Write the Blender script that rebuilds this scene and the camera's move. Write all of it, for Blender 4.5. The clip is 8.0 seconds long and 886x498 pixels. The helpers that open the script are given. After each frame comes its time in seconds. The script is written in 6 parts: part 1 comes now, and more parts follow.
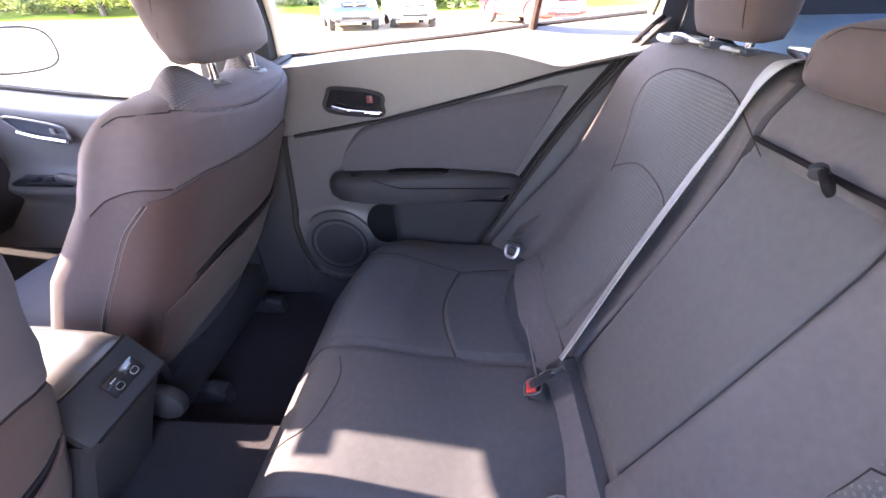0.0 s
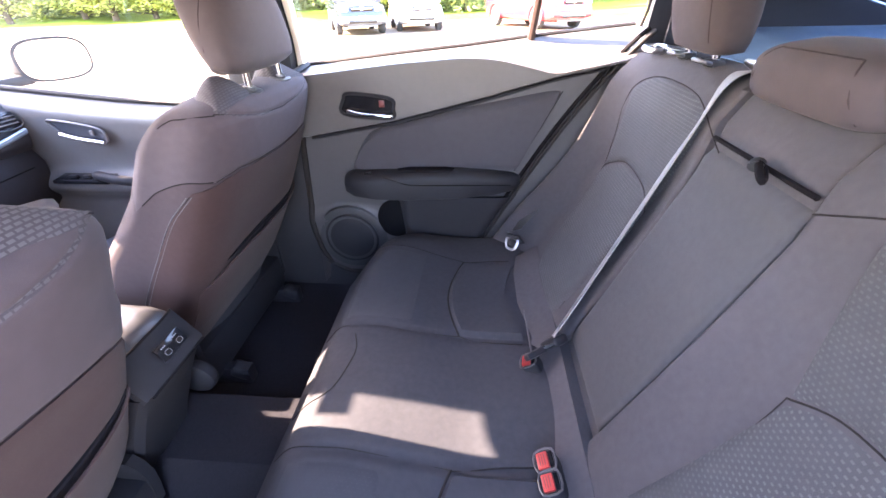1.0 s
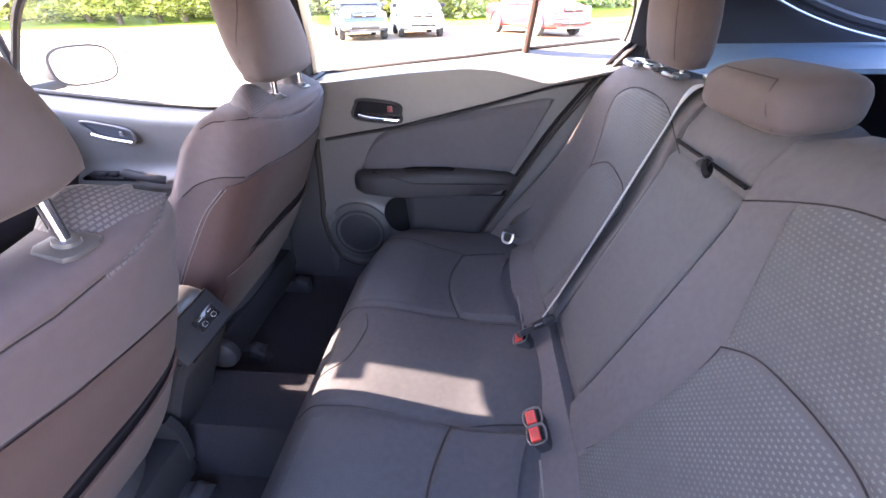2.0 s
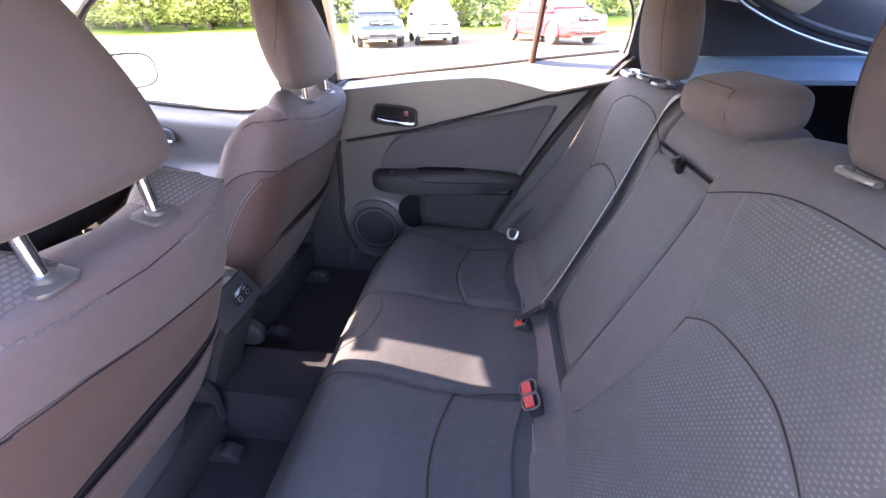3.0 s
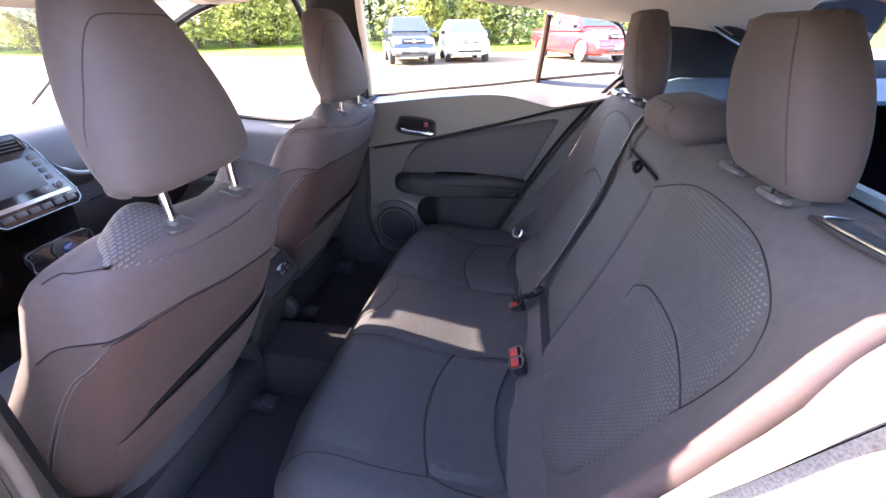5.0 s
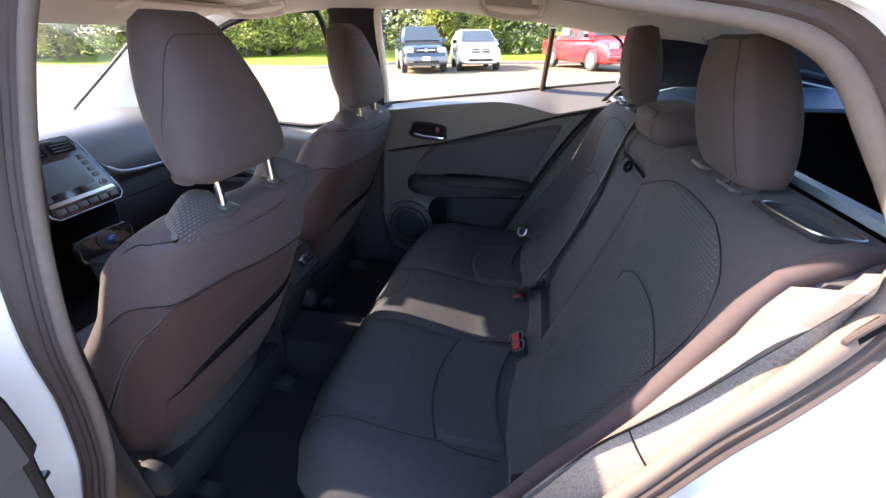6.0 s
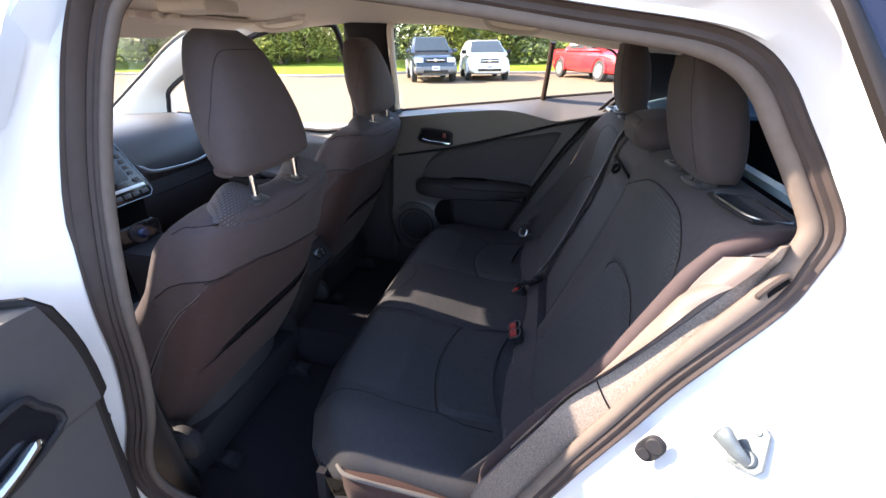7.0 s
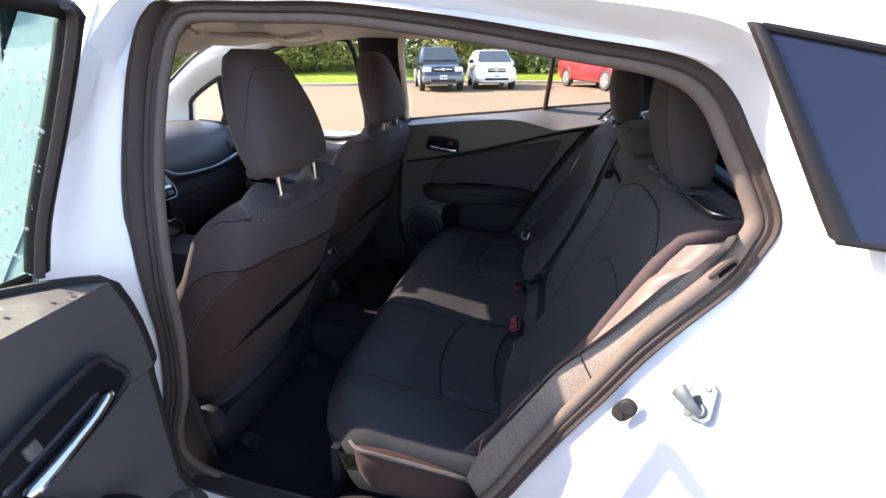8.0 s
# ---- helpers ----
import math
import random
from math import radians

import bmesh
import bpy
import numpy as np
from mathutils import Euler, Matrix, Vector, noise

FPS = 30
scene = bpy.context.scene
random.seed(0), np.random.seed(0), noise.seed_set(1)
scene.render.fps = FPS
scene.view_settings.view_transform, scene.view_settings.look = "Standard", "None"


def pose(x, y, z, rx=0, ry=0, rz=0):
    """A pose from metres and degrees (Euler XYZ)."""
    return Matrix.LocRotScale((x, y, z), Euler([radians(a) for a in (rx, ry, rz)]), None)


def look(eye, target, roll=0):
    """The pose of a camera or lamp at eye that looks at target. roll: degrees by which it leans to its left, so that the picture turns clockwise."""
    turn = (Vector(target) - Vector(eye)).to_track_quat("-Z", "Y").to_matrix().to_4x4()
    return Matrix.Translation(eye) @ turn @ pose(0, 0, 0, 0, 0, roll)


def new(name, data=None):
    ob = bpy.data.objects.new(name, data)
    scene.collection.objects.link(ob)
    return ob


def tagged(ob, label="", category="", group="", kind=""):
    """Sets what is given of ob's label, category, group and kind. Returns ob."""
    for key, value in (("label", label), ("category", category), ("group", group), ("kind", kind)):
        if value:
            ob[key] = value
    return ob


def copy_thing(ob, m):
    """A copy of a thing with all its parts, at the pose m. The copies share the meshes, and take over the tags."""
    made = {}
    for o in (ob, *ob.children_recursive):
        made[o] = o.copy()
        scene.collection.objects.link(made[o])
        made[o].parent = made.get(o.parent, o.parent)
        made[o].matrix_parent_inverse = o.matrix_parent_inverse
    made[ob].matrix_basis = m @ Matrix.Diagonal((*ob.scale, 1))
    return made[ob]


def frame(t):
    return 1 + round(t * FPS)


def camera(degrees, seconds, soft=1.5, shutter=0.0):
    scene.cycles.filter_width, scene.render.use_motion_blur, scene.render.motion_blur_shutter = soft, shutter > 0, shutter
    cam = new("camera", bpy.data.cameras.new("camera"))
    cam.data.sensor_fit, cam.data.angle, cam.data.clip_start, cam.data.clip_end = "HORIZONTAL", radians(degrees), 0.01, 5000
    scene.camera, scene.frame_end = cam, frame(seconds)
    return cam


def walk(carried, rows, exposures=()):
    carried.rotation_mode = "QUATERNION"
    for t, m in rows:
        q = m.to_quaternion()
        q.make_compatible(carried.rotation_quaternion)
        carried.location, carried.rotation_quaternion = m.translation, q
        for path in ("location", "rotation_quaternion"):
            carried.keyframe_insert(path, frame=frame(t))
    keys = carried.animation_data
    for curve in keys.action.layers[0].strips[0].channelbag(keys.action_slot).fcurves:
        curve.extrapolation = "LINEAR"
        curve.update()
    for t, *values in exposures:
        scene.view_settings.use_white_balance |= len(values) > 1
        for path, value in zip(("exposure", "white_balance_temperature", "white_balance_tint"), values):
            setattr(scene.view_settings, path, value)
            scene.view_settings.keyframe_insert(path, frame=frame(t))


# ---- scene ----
cam = camera(97.6, 8.0)
PATH = [
    (0, (0.136, -0.394, 1.16), (0.013, 1.272, 0.06), -1.1),
    (0.5, (0.141, -0.435, 1.173), (-0.013, 1.23, 0.077), -1.5),
    (1, (0.143, -0.484, 1.184), (-0.008, 1.186, 0.095), -1.4),
    (1.5, (0.143, -0.534, 1.197), (0.013, 1.144, 0.116), -0.9),
    (3, (0.162, -0.691, 1.227), (-0.047, 1.002, 0.183), -0.8),
    (3.5, (0.175, -0.727, 1.233), (-0.031, 0.976, 0.204), -0.4),
    (4, (0.19, -0.773, 1.243), (-0.045, 0.934, 0.228), -0.3),
    (4.5, (0.209, -0.82, 1.249), (-0.08, 0.888, 0.249), -0.6),
    (5, (0.234, -0.866, 1.254), (-0.103, 0.843, 0.271), -0.9),
    (6.5, (0.265, -1.015, 1.27), (-0.136, 0.707, 0.336), -0.7),
    (7, (0.284, -1.061, 1.274), (-0.14, 0.666, 0.359), -0.6),
    (7.5, (0.297, -1.106, 1.28), (-0.157, 0.624, 0.383), -0.7),
    (8, (0.306, -1.145, 1.289), (-0.152, 0.591, 0.408), -0.5),
]
EXPO = [(0.0, 5.38, 6950, 30), (1.5, 5.36, 6950, 30), (3.0, 5.06, 6950, 30), (4.0, 4.98, 6950, 30), (4.5, 4.68, 6850, 29), (5.0, 4.53, 6800, 28), (5.3, 4.43, 6800, 27), (6.3, 3.2, 6700, 18), (7.0, 3.1, 6700, 18), (7.5, 2.8, 6700, 18), (8.0, 2.65, 6700, 18)]
walk(cam, [(t, look(eye, target, roll)) for t, eye, target, roll in PATH], EXPO)

# ---- world and sun: x runs to the rear of the car, y to its right side ----
SUN_TO = Vector((-math.cos(radians(-2.0)), -math.sin(radians(-2.0)), math.tan(radians(33.6)))).normalized()      # the way to the sun
world = bpy.data.worlds.new("world")
scene.world = world
world.use_nodes = True
wt = world.node_tree
sky = wt.nodes.new("ShaderNodeTexSky")
sky.sky_type = "NISHITA"
sky.sun_disc = False
sky.sun_elevation = math.asin(SUN_TO.z)
sky.sun_rotation = math.atan2(SUN_TO.x, SUN_TO.y)
wt.links.new(sky.outputs[0], wt.nodes["Background"].inputs[0])
wt.nodes["Background"].inputs[1].default_value = 0.15
sun_data = bpy.data.lights.new("sun", "SUN")
sun_data.energy, sun_data.angle, sun_data.color = 3.3, radians(0.53), (1.0, 0.87, 0.69)
sun = new("sun", sun_data)
sun.matrix_world = look(SUN_TO * 50, (0, 0, 0))


# ---- materials ----
def nodes_of(name):
    m = bpy.data.materials.new(name)
    m.use_nodes = True
    return m, m.node_tree, m.node_tree.nodes["Principled BSDF"]


def mat(name, col, rough=0.6, metal=0.0, var=0.15, scale=30.0, bump=0.1, bscale=400.0, dist=0.001, spec=0.5, big=3.0, sheen=0.0, coat=0.0):
    """A surface with grain and stains at two scales and a fine relief."""
    m, t, b = nodes_of(name)
    co = t.nodes.new("ShaderNodeTexCoord")
    n1, n2 = t.nodes.new("ShaderNodeTexNoise"), t.nodes.new("ShaderNodeTexNoise")
    n1.inputs["Scale"].default_value, n2.inputs["Scale"].default_value = scale, big
    n1.inputs["Detail"].default_value, n2.inputs["Detail"].default_value = 5.0, 3.0
    add = t.nodes.new("ShaderNodeMath")
    add.operation = "ADD"
    ramp = t.nodes.new("ShaderNodeMapRange")
    ramp.inputs[1].default_value, ramp.inputs[2].default_value = 0.6, 1.4
    mix = t.nodes.new("ShaderNodeMix")
    mix.data_type = "RGBA"
    mix.inputs[6].default_value = (*[c * (1 - var) for c in col], 1)
    mix.inputs[7].default_value = (*[min(1, c * (1 + var)) for c in col], 1)
    for n in (n1, n2):
        t.links.new(co.outputs["Object"], n.inputs["Vector"])
    t.links.new(n1.outputs[0], add.inputs[0])
    t.links.new(n2.outputs[0], add.inputs[1])
    t.links.new(add.outputs[0], ramp.inputs[0])
    t.links.new(ramp.outputs[0], mix.inputs[0])
    t.links.new(mix.outputs[2], b.inputs["Base Color"])
    b.inputs["Roughness"].default_value, b.inputs["Metallic"].default_value = rough, metal
    b.inputs["Specular IOR Level"].default_value = spec
    b.inputs["Sheen Weight"].default_value = sheen
    b.inputs["Coat Weight"].default_value = coat
    if bump:
        n3, bp = t.nodes.new("ShaderNodeTexNoise"), t.nodes.new("ShaderNodeBump")
        n3.inputs["Scale"].default_value = bscale
        n3.inputs["Detail"].default_value = 3.0
        bp.inputs["Strength"].default_value, bp.inputs["Distance"].default_value = bump, dist
        t.links.new(co.outputs["Object"], n3.inputs["Vector"])
        t.links.new(n3.outputs[0], bp.inputs["Height"])
        t.links.new(bp.outputs[0], b.inputs["Normal"])
    return m


def woven(name, col, dot, axes, pitch=(0.009, 0.007), thr=0.55, fade=1.0):
    """Dark cloth with a woven pattern of small pale dashes in staggered rows. axes: the two object axes of the rows; slope: down a face that leans back."""
    m = mat(name, col, 0.85, var=0.12, scale=60, bump=0.5, bscale=900, dist=0.001, spec=0.15, sheen=0.03)
    t = m.node_tree
    b = t.nodes["Principled BSDF"]
    co, sep = t.nodes.new("ShaderNodeTexCoord"), t.nodes.new("ShaderNodeSeparateXYZ")
    t.links.new(co.outputs["Object"], sep.inputs[0])

    def math_node(op, a, c):
        n = t.nodes.new("ShaderNodeMath")
        n.operation = op
        for i, v in enumerate((a, c)):
            if v is None:
                continue
            if isinstance(v, (int, float)):
                n.inputs[i].default_value = v
            else:
                t.links.new(v, n.inputs[i])
        return n.outputs[0]

    u = math_node("DIVIDE", sep.outputs[axes[0]], pitch[0])
    across = math_node("MULTIPLY", math_node("SUBTRACT", sep.outputs["Z"], sep.outputs["X"]), .75) if axes[1] == "slope" else sep.outputs[axes[1]]
    v = math_node("DIVIDE", across, pitch[1])
    row = math_node("FLOOR", v, None)
    shifted = math_node("ADD", u, math_node("MULTIPLY", row, 0.5))
    fu = math_node("ABSOLUTE", math_node("SUBTRACT", math_node("FRACT", shifted, None), 0.5), None)
    fv = math_node("ABSOLUTE", math_node("SUBTRACT", math_node("FRACT", v, None), 0.5), None)
    inside = math_node("MULTIPLY", math_node("LESS_THAN", fu, 0.5 * thr + 0.02), math_node("LESS_THAN", fv, 0.42 * thr))
    cloud = t.nodes.new("ShaderNodeTexNoise")
    cloud.inputs["Scale"].default_value = 7.0
    t.links.new(co.outputs["Object"], cloud.inputs["Vector"])
    soft = t.nodes.new("ShaderNodeMapRange")
    soft.inputs[1].default_value, soft.inputs[2].default_value = 0.35, 0.65
    soft.inputs[3].default_value, soft.inputs[4].default_value = 0.25 * fade, fade
    t.links.new(cloud.outputs[0], soft.inputs[0])
    fac = math_node("MULTIPLY", inside, soft.outputs[0])
    mix = t.nodes.new("ShaderNodeMix")
    mix.data_type = "RGBA"
    old = b.inputs["Base Color"].links[0].from_socket
    t.links.new(fac, mix.inputs[0])
    t.links.new(old, mix.inputs[6])
    mix.inputs[7].default_value = (*dot, 1)
    t.links.new(mix.outputs[2], b.inputs["Base Color"])
    return m


def pane(name, tint, gloss=0.02):
    """Thin glass: it lets light through with its tint and mirrors at grazing angles."""
    m, t, b = nodes_of(name)
    t.nodes.remove(b)
    tr, gl, mx, lw, pw, am = (t.nodes.new("ShaderNode" + k) for k in ("BsdfTransparent", "BsdfGlossy", "MixShader", "LayerWeight", "Math", "Math"))
    tr.inputs[0].default_value = (*tint, 1)
    gl.inputs["Roughness"].default_value = gloss
    lw.inputs[0].default_value = 0.5
    pw.operation, am.operation = "POWER", "MULTIPLY_ADD"
    pw.inputs[1].default_value = 4.0
    am.inputs[1].default_value, am.inputs[2].default_value = 0.55, 0.04
    t.links.new(lw.outputs["Facing"], pw.inputs[0])
    t.links.new(pw.outputs[0], am.inputs[0])
    t.links.new(am.outputs[0], mx.inputs[0])
    t.links.new(tr.outputs[0], mx.inputs[1])
    t.links.new(gl.outputs[0], mx.inputs[2])
    t.links.new(mx.outputs[0], t.nodes["Material Output"].inputs[0])
    return m


CLOTH_LIGHT = mat("grey_flap_cloth", (0.047, 0.046, 0.049), 0.9, var=0.12, scale=90, bump=0.4, bscale=1100, dist=0.0008, spec=0.15, sheen=0.04)
CLOTH = mat("charcoal_cloth", (0.054, 0.050, 0.054), 0.9, var=0.14, scale=90, bump=0.45, bscale=1100, dist=0.0008, spec=0.15, sheen=0.04)
CLOTH_SMOOTH = mat("charcoal_knit", (0.084, 0.078, 0.079), 0.85, var=0.10, scale=50, bump=0.3, bscale=1400, dist=0.0006, spec=0.25, sheen=0.04)
CLOTH_HEAD = mat("plum_charcoal_knit", (0.062, 0.049, 0.051), 0.85, var=0.10, scale=50, bump=0.3, bscale=1400, dist=0.0006, spec=0.25, sheen=0.04)
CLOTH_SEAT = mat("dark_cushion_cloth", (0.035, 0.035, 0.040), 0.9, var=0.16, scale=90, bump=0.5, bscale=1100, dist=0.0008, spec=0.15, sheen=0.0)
# Brown cloth, made redder for warm bounced light and glare.
CLOTH_FRONT = mat("brown_charcoal_cloth", (0.042, 0.0245, 0.0230), 0.9, var=0.12, scale=90, bump=0.4, bscale=1100, dist=0.0008, spec=0.15, sheen=0.04)
WOVEN_BACK = woven("patterned_cloth_back", (0.047, 0.047, 0.050), (0.090, 0.089, 0.089), ("Y", "Z"), (0.0070, 0.0058), 0.46, 0.85)
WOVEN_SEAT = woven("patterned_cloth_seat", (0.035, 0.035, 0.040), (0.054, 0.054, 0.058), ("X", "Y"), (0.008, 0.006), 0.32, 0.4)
WOVEN_WING = woven("patterned_cloth_wing", (0.050, 0.044, 0.049), (0.098, 0.090, 0.096), ("Y", "slope"), (0.0085, 0.0055), 0.70, 0.9)
PLASTIC = mat("black_grained_plastic", (0.017, 0.017, 0.020), 0.6, var=0.10, scale=80, bump=0.35, bscale=1500, dist=0.0005, spec=0.22)
PLASTIC_SOFT = mat("charcoal_soft_trim", (0.085, 0.080, 0.080), 0.42, var=0.08, scale=60, bump=0.35, bscale=1300, dist=0.0005)
PLASTIC_GRIP = mat("dark_grey_plastic", (0.050, 0.048, 0.050), 0.35, var=0.08, scale=60, bump=0.2, bscale=1300, dist=0.0005)
PLASTIC_GLOSS = mat("gloss_black_plastic", (0.010, 0.010, 0.012), 0.12, var=0.05, bump=0.0)
TRIM_GRAIN = mat("speckled_grey_trim", (0.145, 0.122, 0.108), 0.7, var=0.75, scale=420, bump=0.5, bscale=900, dist=0.0006)
CARPET = mat("black_carpet", (0.021, 0.020, 0.024), 0.95, var=0.3, scale=250, bump=0.9, bscale=700, dist=0.003, spec=0.1)
LINER = mat("beige_grey_headliner", (0.76, 0.72, 0.64), 0.95, var=0.05, scale=200, bump=0.3, bscale=1200, dist=0.0008, spec=0.1)
# Darkened copy of the headliner, for shade painted under the roof.
LINER_SHADE = mat("shaded_headliner", (0.50, 0.46, 0.40), 0.95, var=0.05, scale=200, bump=0.3, bscale=1200, dist=0.0008, spec=0.1)
PAINT = mat("white_car_paint", (0.56, 0.57, 0.595), 0.25, var=0.02, scale=3, bump=0.0, coat=0.35)
RUBBER = mat("black_rubber_seal", (0.014, 0.012, 0.012), 0.55, var=0.15, scale=40, bump=0.2, bscale=300, spec=0.2)
CHROME = mat("chrome", (0.75, 0.75, 0.76), 0.09, 1.0, var=0.03, bump=0.0)
SATIN = mat("satin_silver", (0.50, 0.50, 0.51), 0.32, 1.0, var=0.05, bump=0.1)
STEEL = mat("zinc_steel", (0.24, 0.26, 0.27), 0.42, 1.0, var=0.2, scale=90, bump=0.2)
CLIP_STEEL = mat("grey_clip_steel", (0.22, 0.22, 0.23), 0.35, 0.8, var=0.1, scale=90, bump=0.1)
STRIKER = mat("dark_zinc_steel", (0.115, 0.140, 0.155), 0.55, 0.5, var=0.25, scale=90, bump=0.2)
# Lighter copy of the seal colour, painting the sun on its inner lip.
SEAL_LIP = mat("sunlit_seal_lip", (0.108, 0.089, 0.079), 0.7, var=0.12, scale=60, bump=0.3, bscale=900, dist=0.0006, spec=0.1)
SEAL = mat("dusty_brown_rubber", (0.045, 0.035, 0.033), 0.55, var=0.18, scale=40, bump=0.2, bscale=300, spec=0.15)
DARK_RED = mat("dark_red_plastic", (0.11, 0.012, 0.012), 0.4, var=0.1, bump=0.1)
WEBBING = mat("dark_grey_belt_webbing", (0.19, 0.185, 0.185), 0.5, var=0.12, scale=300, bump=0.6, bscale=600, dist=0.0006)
# Belt webbing as it looks in full sun, brightness put into the base colour.
WEBBING_SUN = mat("sunlit_belt_webbing", (0.125, 0.100, 0.090), 0.45, var=0.12, scale=300, bump=0.5, bscale=600, dist=0.0006)
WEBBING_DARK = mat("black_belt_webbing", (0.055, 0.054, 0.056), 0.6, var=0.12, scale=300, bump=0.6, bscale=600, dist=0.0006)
RED = mat("red_plastic", (0.36, 0.025, 0.020), 0.45, var=0.06, bump=0.1)
SEAM = mat("dark_stitched_seam", (0.009, 0.008, 0.009), 0.9, var=0.2, scale=300, bump=0.4, bscale=900, spec=0.05)
# Lighter copy of the seat cloth: the sun on the flank is in its colour.
CLOTH_FLANK = mat("sunlit_flank_cloth", (0.095, 0.071, 0.064), 0.6, var=0.14, scale=90, bump=0.4, bscale=1100, dist=0.0006, spec=0.5, sheen=0.3)
CLOTH_SIDE = mat("charcoal_side_cloth", (0.048, 0.035, 0.037), 0.85, var=0.12, scale=90, bump=0.4, bscale=1100, dist=0.0007, spec=0.2, sheen=0.04)
# Lighter, cooler seat cloth: the skylight on the shoulders is in its colour.
CLOTH_YOKE = mat("sky_lit_yoke_cloth", (0.060, 0.0465, 0.051), 0.85, var=0.10, scale=60, bump=0.35, bscale=1300, dist=0.0006, spec=0.25, sheen=0.04)
SEAM_FINE = mat("fine_seam", (0.019, 0.016, 0.016), 0.9, var=0.2, scale=300, bump=0.4, bscale=900, spec=0.08)
SEAM_HEAD = mat("tonal_seam", (0.038, 0.031, 0.031), 0.9, var=0.2, scale=300, bump=0.4, bscale=900, spec=0.1)
THREAD = mat("grey_thread", (0.085, 0.080, 0.082), 0.8, var=0.2, scale=400, bump=0.3)
GLASS = pane("window_glass", (0.96, 0.98, 0.97))
GLASS_SCREEN = pane("windscreen_glass", (0.92, 0.93, 0.92))
GLASS_DARK = pane("privacy_glass", (0.45, 0.50, 0.55))
GLASS_SIDE = pane("green_side_glass", (0.50, 0.62, 0.57))
PANEL_DARK = mat("dark_navy_plastic", (0.016, 0.018, 0.026), 0.5, var=0.10, scale=80, bump=0.3, bscale=1500, dist=0.0005)
# Darker copy of the door trim for panel faces that lie in shade.
DOOR_SHADED = mat("charcoal_door_shaded", (0.060, 0.057, 0.060), 0.5, var=0.08, scale=60, bump=0.35, bscale=1300, dist=0.0005)
# Near-black that stands in for the shade inside slots, vents and hollows.
CAVITY = mat("cavity_shade", (0.006, 0.006, 0.007), 0.9, var=0.1, bump=0.0, spec=0.05)
TRIM_BLUE = mat("pale_blue_silver_trim", (.30, .37, .43), .30, .5, var=.03, bump=0)
DASH = mat("dark_dash_skin", (0.030, 0.031, 0.035), 0.5, var=0.08, scale=60, bump=0.35, bscale=1300, dist=0.0005)
# Pale blue base carries the skylight on the seat shell's edge.
SHELL_EDGE = mat("sky_lit_shell_edge", (0.24, 0.31, 0.36), 0.35, var=0.06, scale=40, bump=0.1)
# The blue in this base colour stands in for sky reflected by the ledge.
TRAY = mat("sky_tinted_tray", (0.085, 0.150, 0.215), 0.6, var=0.08, scale=80, bump=0.3, bscale=1500, dist=0.0005)
GLASS_TINT = pane("rear_door_glass", (0.94, 0.96, 0.95))
QUARTER = mat("dark_quarter_glass", (0.012, 0.014, 0.030), 0.05, var=0.0, bump=0.0)
DOOR_CLOTH = mat("dark_door_cloth", (0.052, 0.048, 0.054), 0.85, var=0.10, scale=60, bump=0.4, bscale=1200, dist=0.0006, spec=0.25, sheen=0.1)
MIRROR = mat("mirror_glass", (0.85, 0.86, 0.87), 0.02, 1.0, var=0.0, bump=0.0)
LOT = mat("sunlit_tan_asphalt", (0.195, 0.148, 0.098), 0.9, var=0.10, scale=25, bump=0.6, bscale=90, dist=0.01, big=0.25, spec=0.2)
GRASS = mat("lawn_grass", (0.17, 0.22, 0.025), 0.9, var=0.45, scale=3.0, bump=0.8, bscale=20, dist=0.03, big=0.35, spec=0.1)
KERB = mat("concrete_kerb", (0.34, 0.30, 0.26), 0.9, var=0.2, scale=6, bump=0.4, bscale=60, dist=0.005)
SCREEN = mat("blue_grey_screen", (0.05, 0.06, 0.07), 0.4, var=0.1, bump=0.0)
GREY_MARK = mat("grey_marking", (0.26, 0.27, 0.28), 0.5, var=0.03, bump=0.0)
WHITE_MARK = mat("white_marking", (0.7, 0.7, 0.7), 0.5, var=0.03, bump=0.0)


# ---- mesh tools ----
def part(name, bm, material, parent=None, label="", angle=38):
    """Links a bmesh as one mesh object, under a thing or a part."""
    me = bpy.data.meshes.new(name)
    bmesh.ops.recalc_face_normals(bm, faces=bm.faces)
    bm.to_mesh(me)
    bm.free()
    for p in me.polygons:
        p.use_smooth = True
    me.set_sharp_from_angle(angle=radians(angle))
    me.materials.append(material)
    ob = new(name, me)
    if parent is not None:
        ob.parent = parent
        ob.matrix_parent_inverse = Matrix.Translation(-parent.location)
    if label:
        ob["label"] = label
    return ob


def thing(name, at, label, category, group="", kind=""):
    e = new(name)
    e.location = at
    e.empty_display_size = 0.05
    return tagged(e, label, category, group, kind)


def setting(name, bm, material, label, category="", angle=38):
    return tagged(part(name, bm, material, None, "", angle), label, category, "", "structure")


def smooth_line(pts, n, closed=False):
    """Catmull-Rom points through pts, n to each span."""
    pts = [Vector(p) for p in pts]
    k, out = len(pts), []
    spans = k if closed else k - 1
    for i in range(spans):
        if closed:
            a, b, c, d = pts[(i - 1) % k], pts[i], pts[(i + 1) % k], pts[(i + 2) % k]
        else:
            a, b, c, d = pts[max(i - 1, 0)], pts[i], pts[i + 1], pts[min(i + 2, k - 1)]
        for j in range(n):
            t = j / n
            out.append(0.5 * (2 * b + (c - a) * t + (2 * a - 5 * b + 4 * c - d) * t * t + (3 * b - a - 3 * c + d) * t ** 3))
    if not closed:
        out.append(pts[-1])
    return out


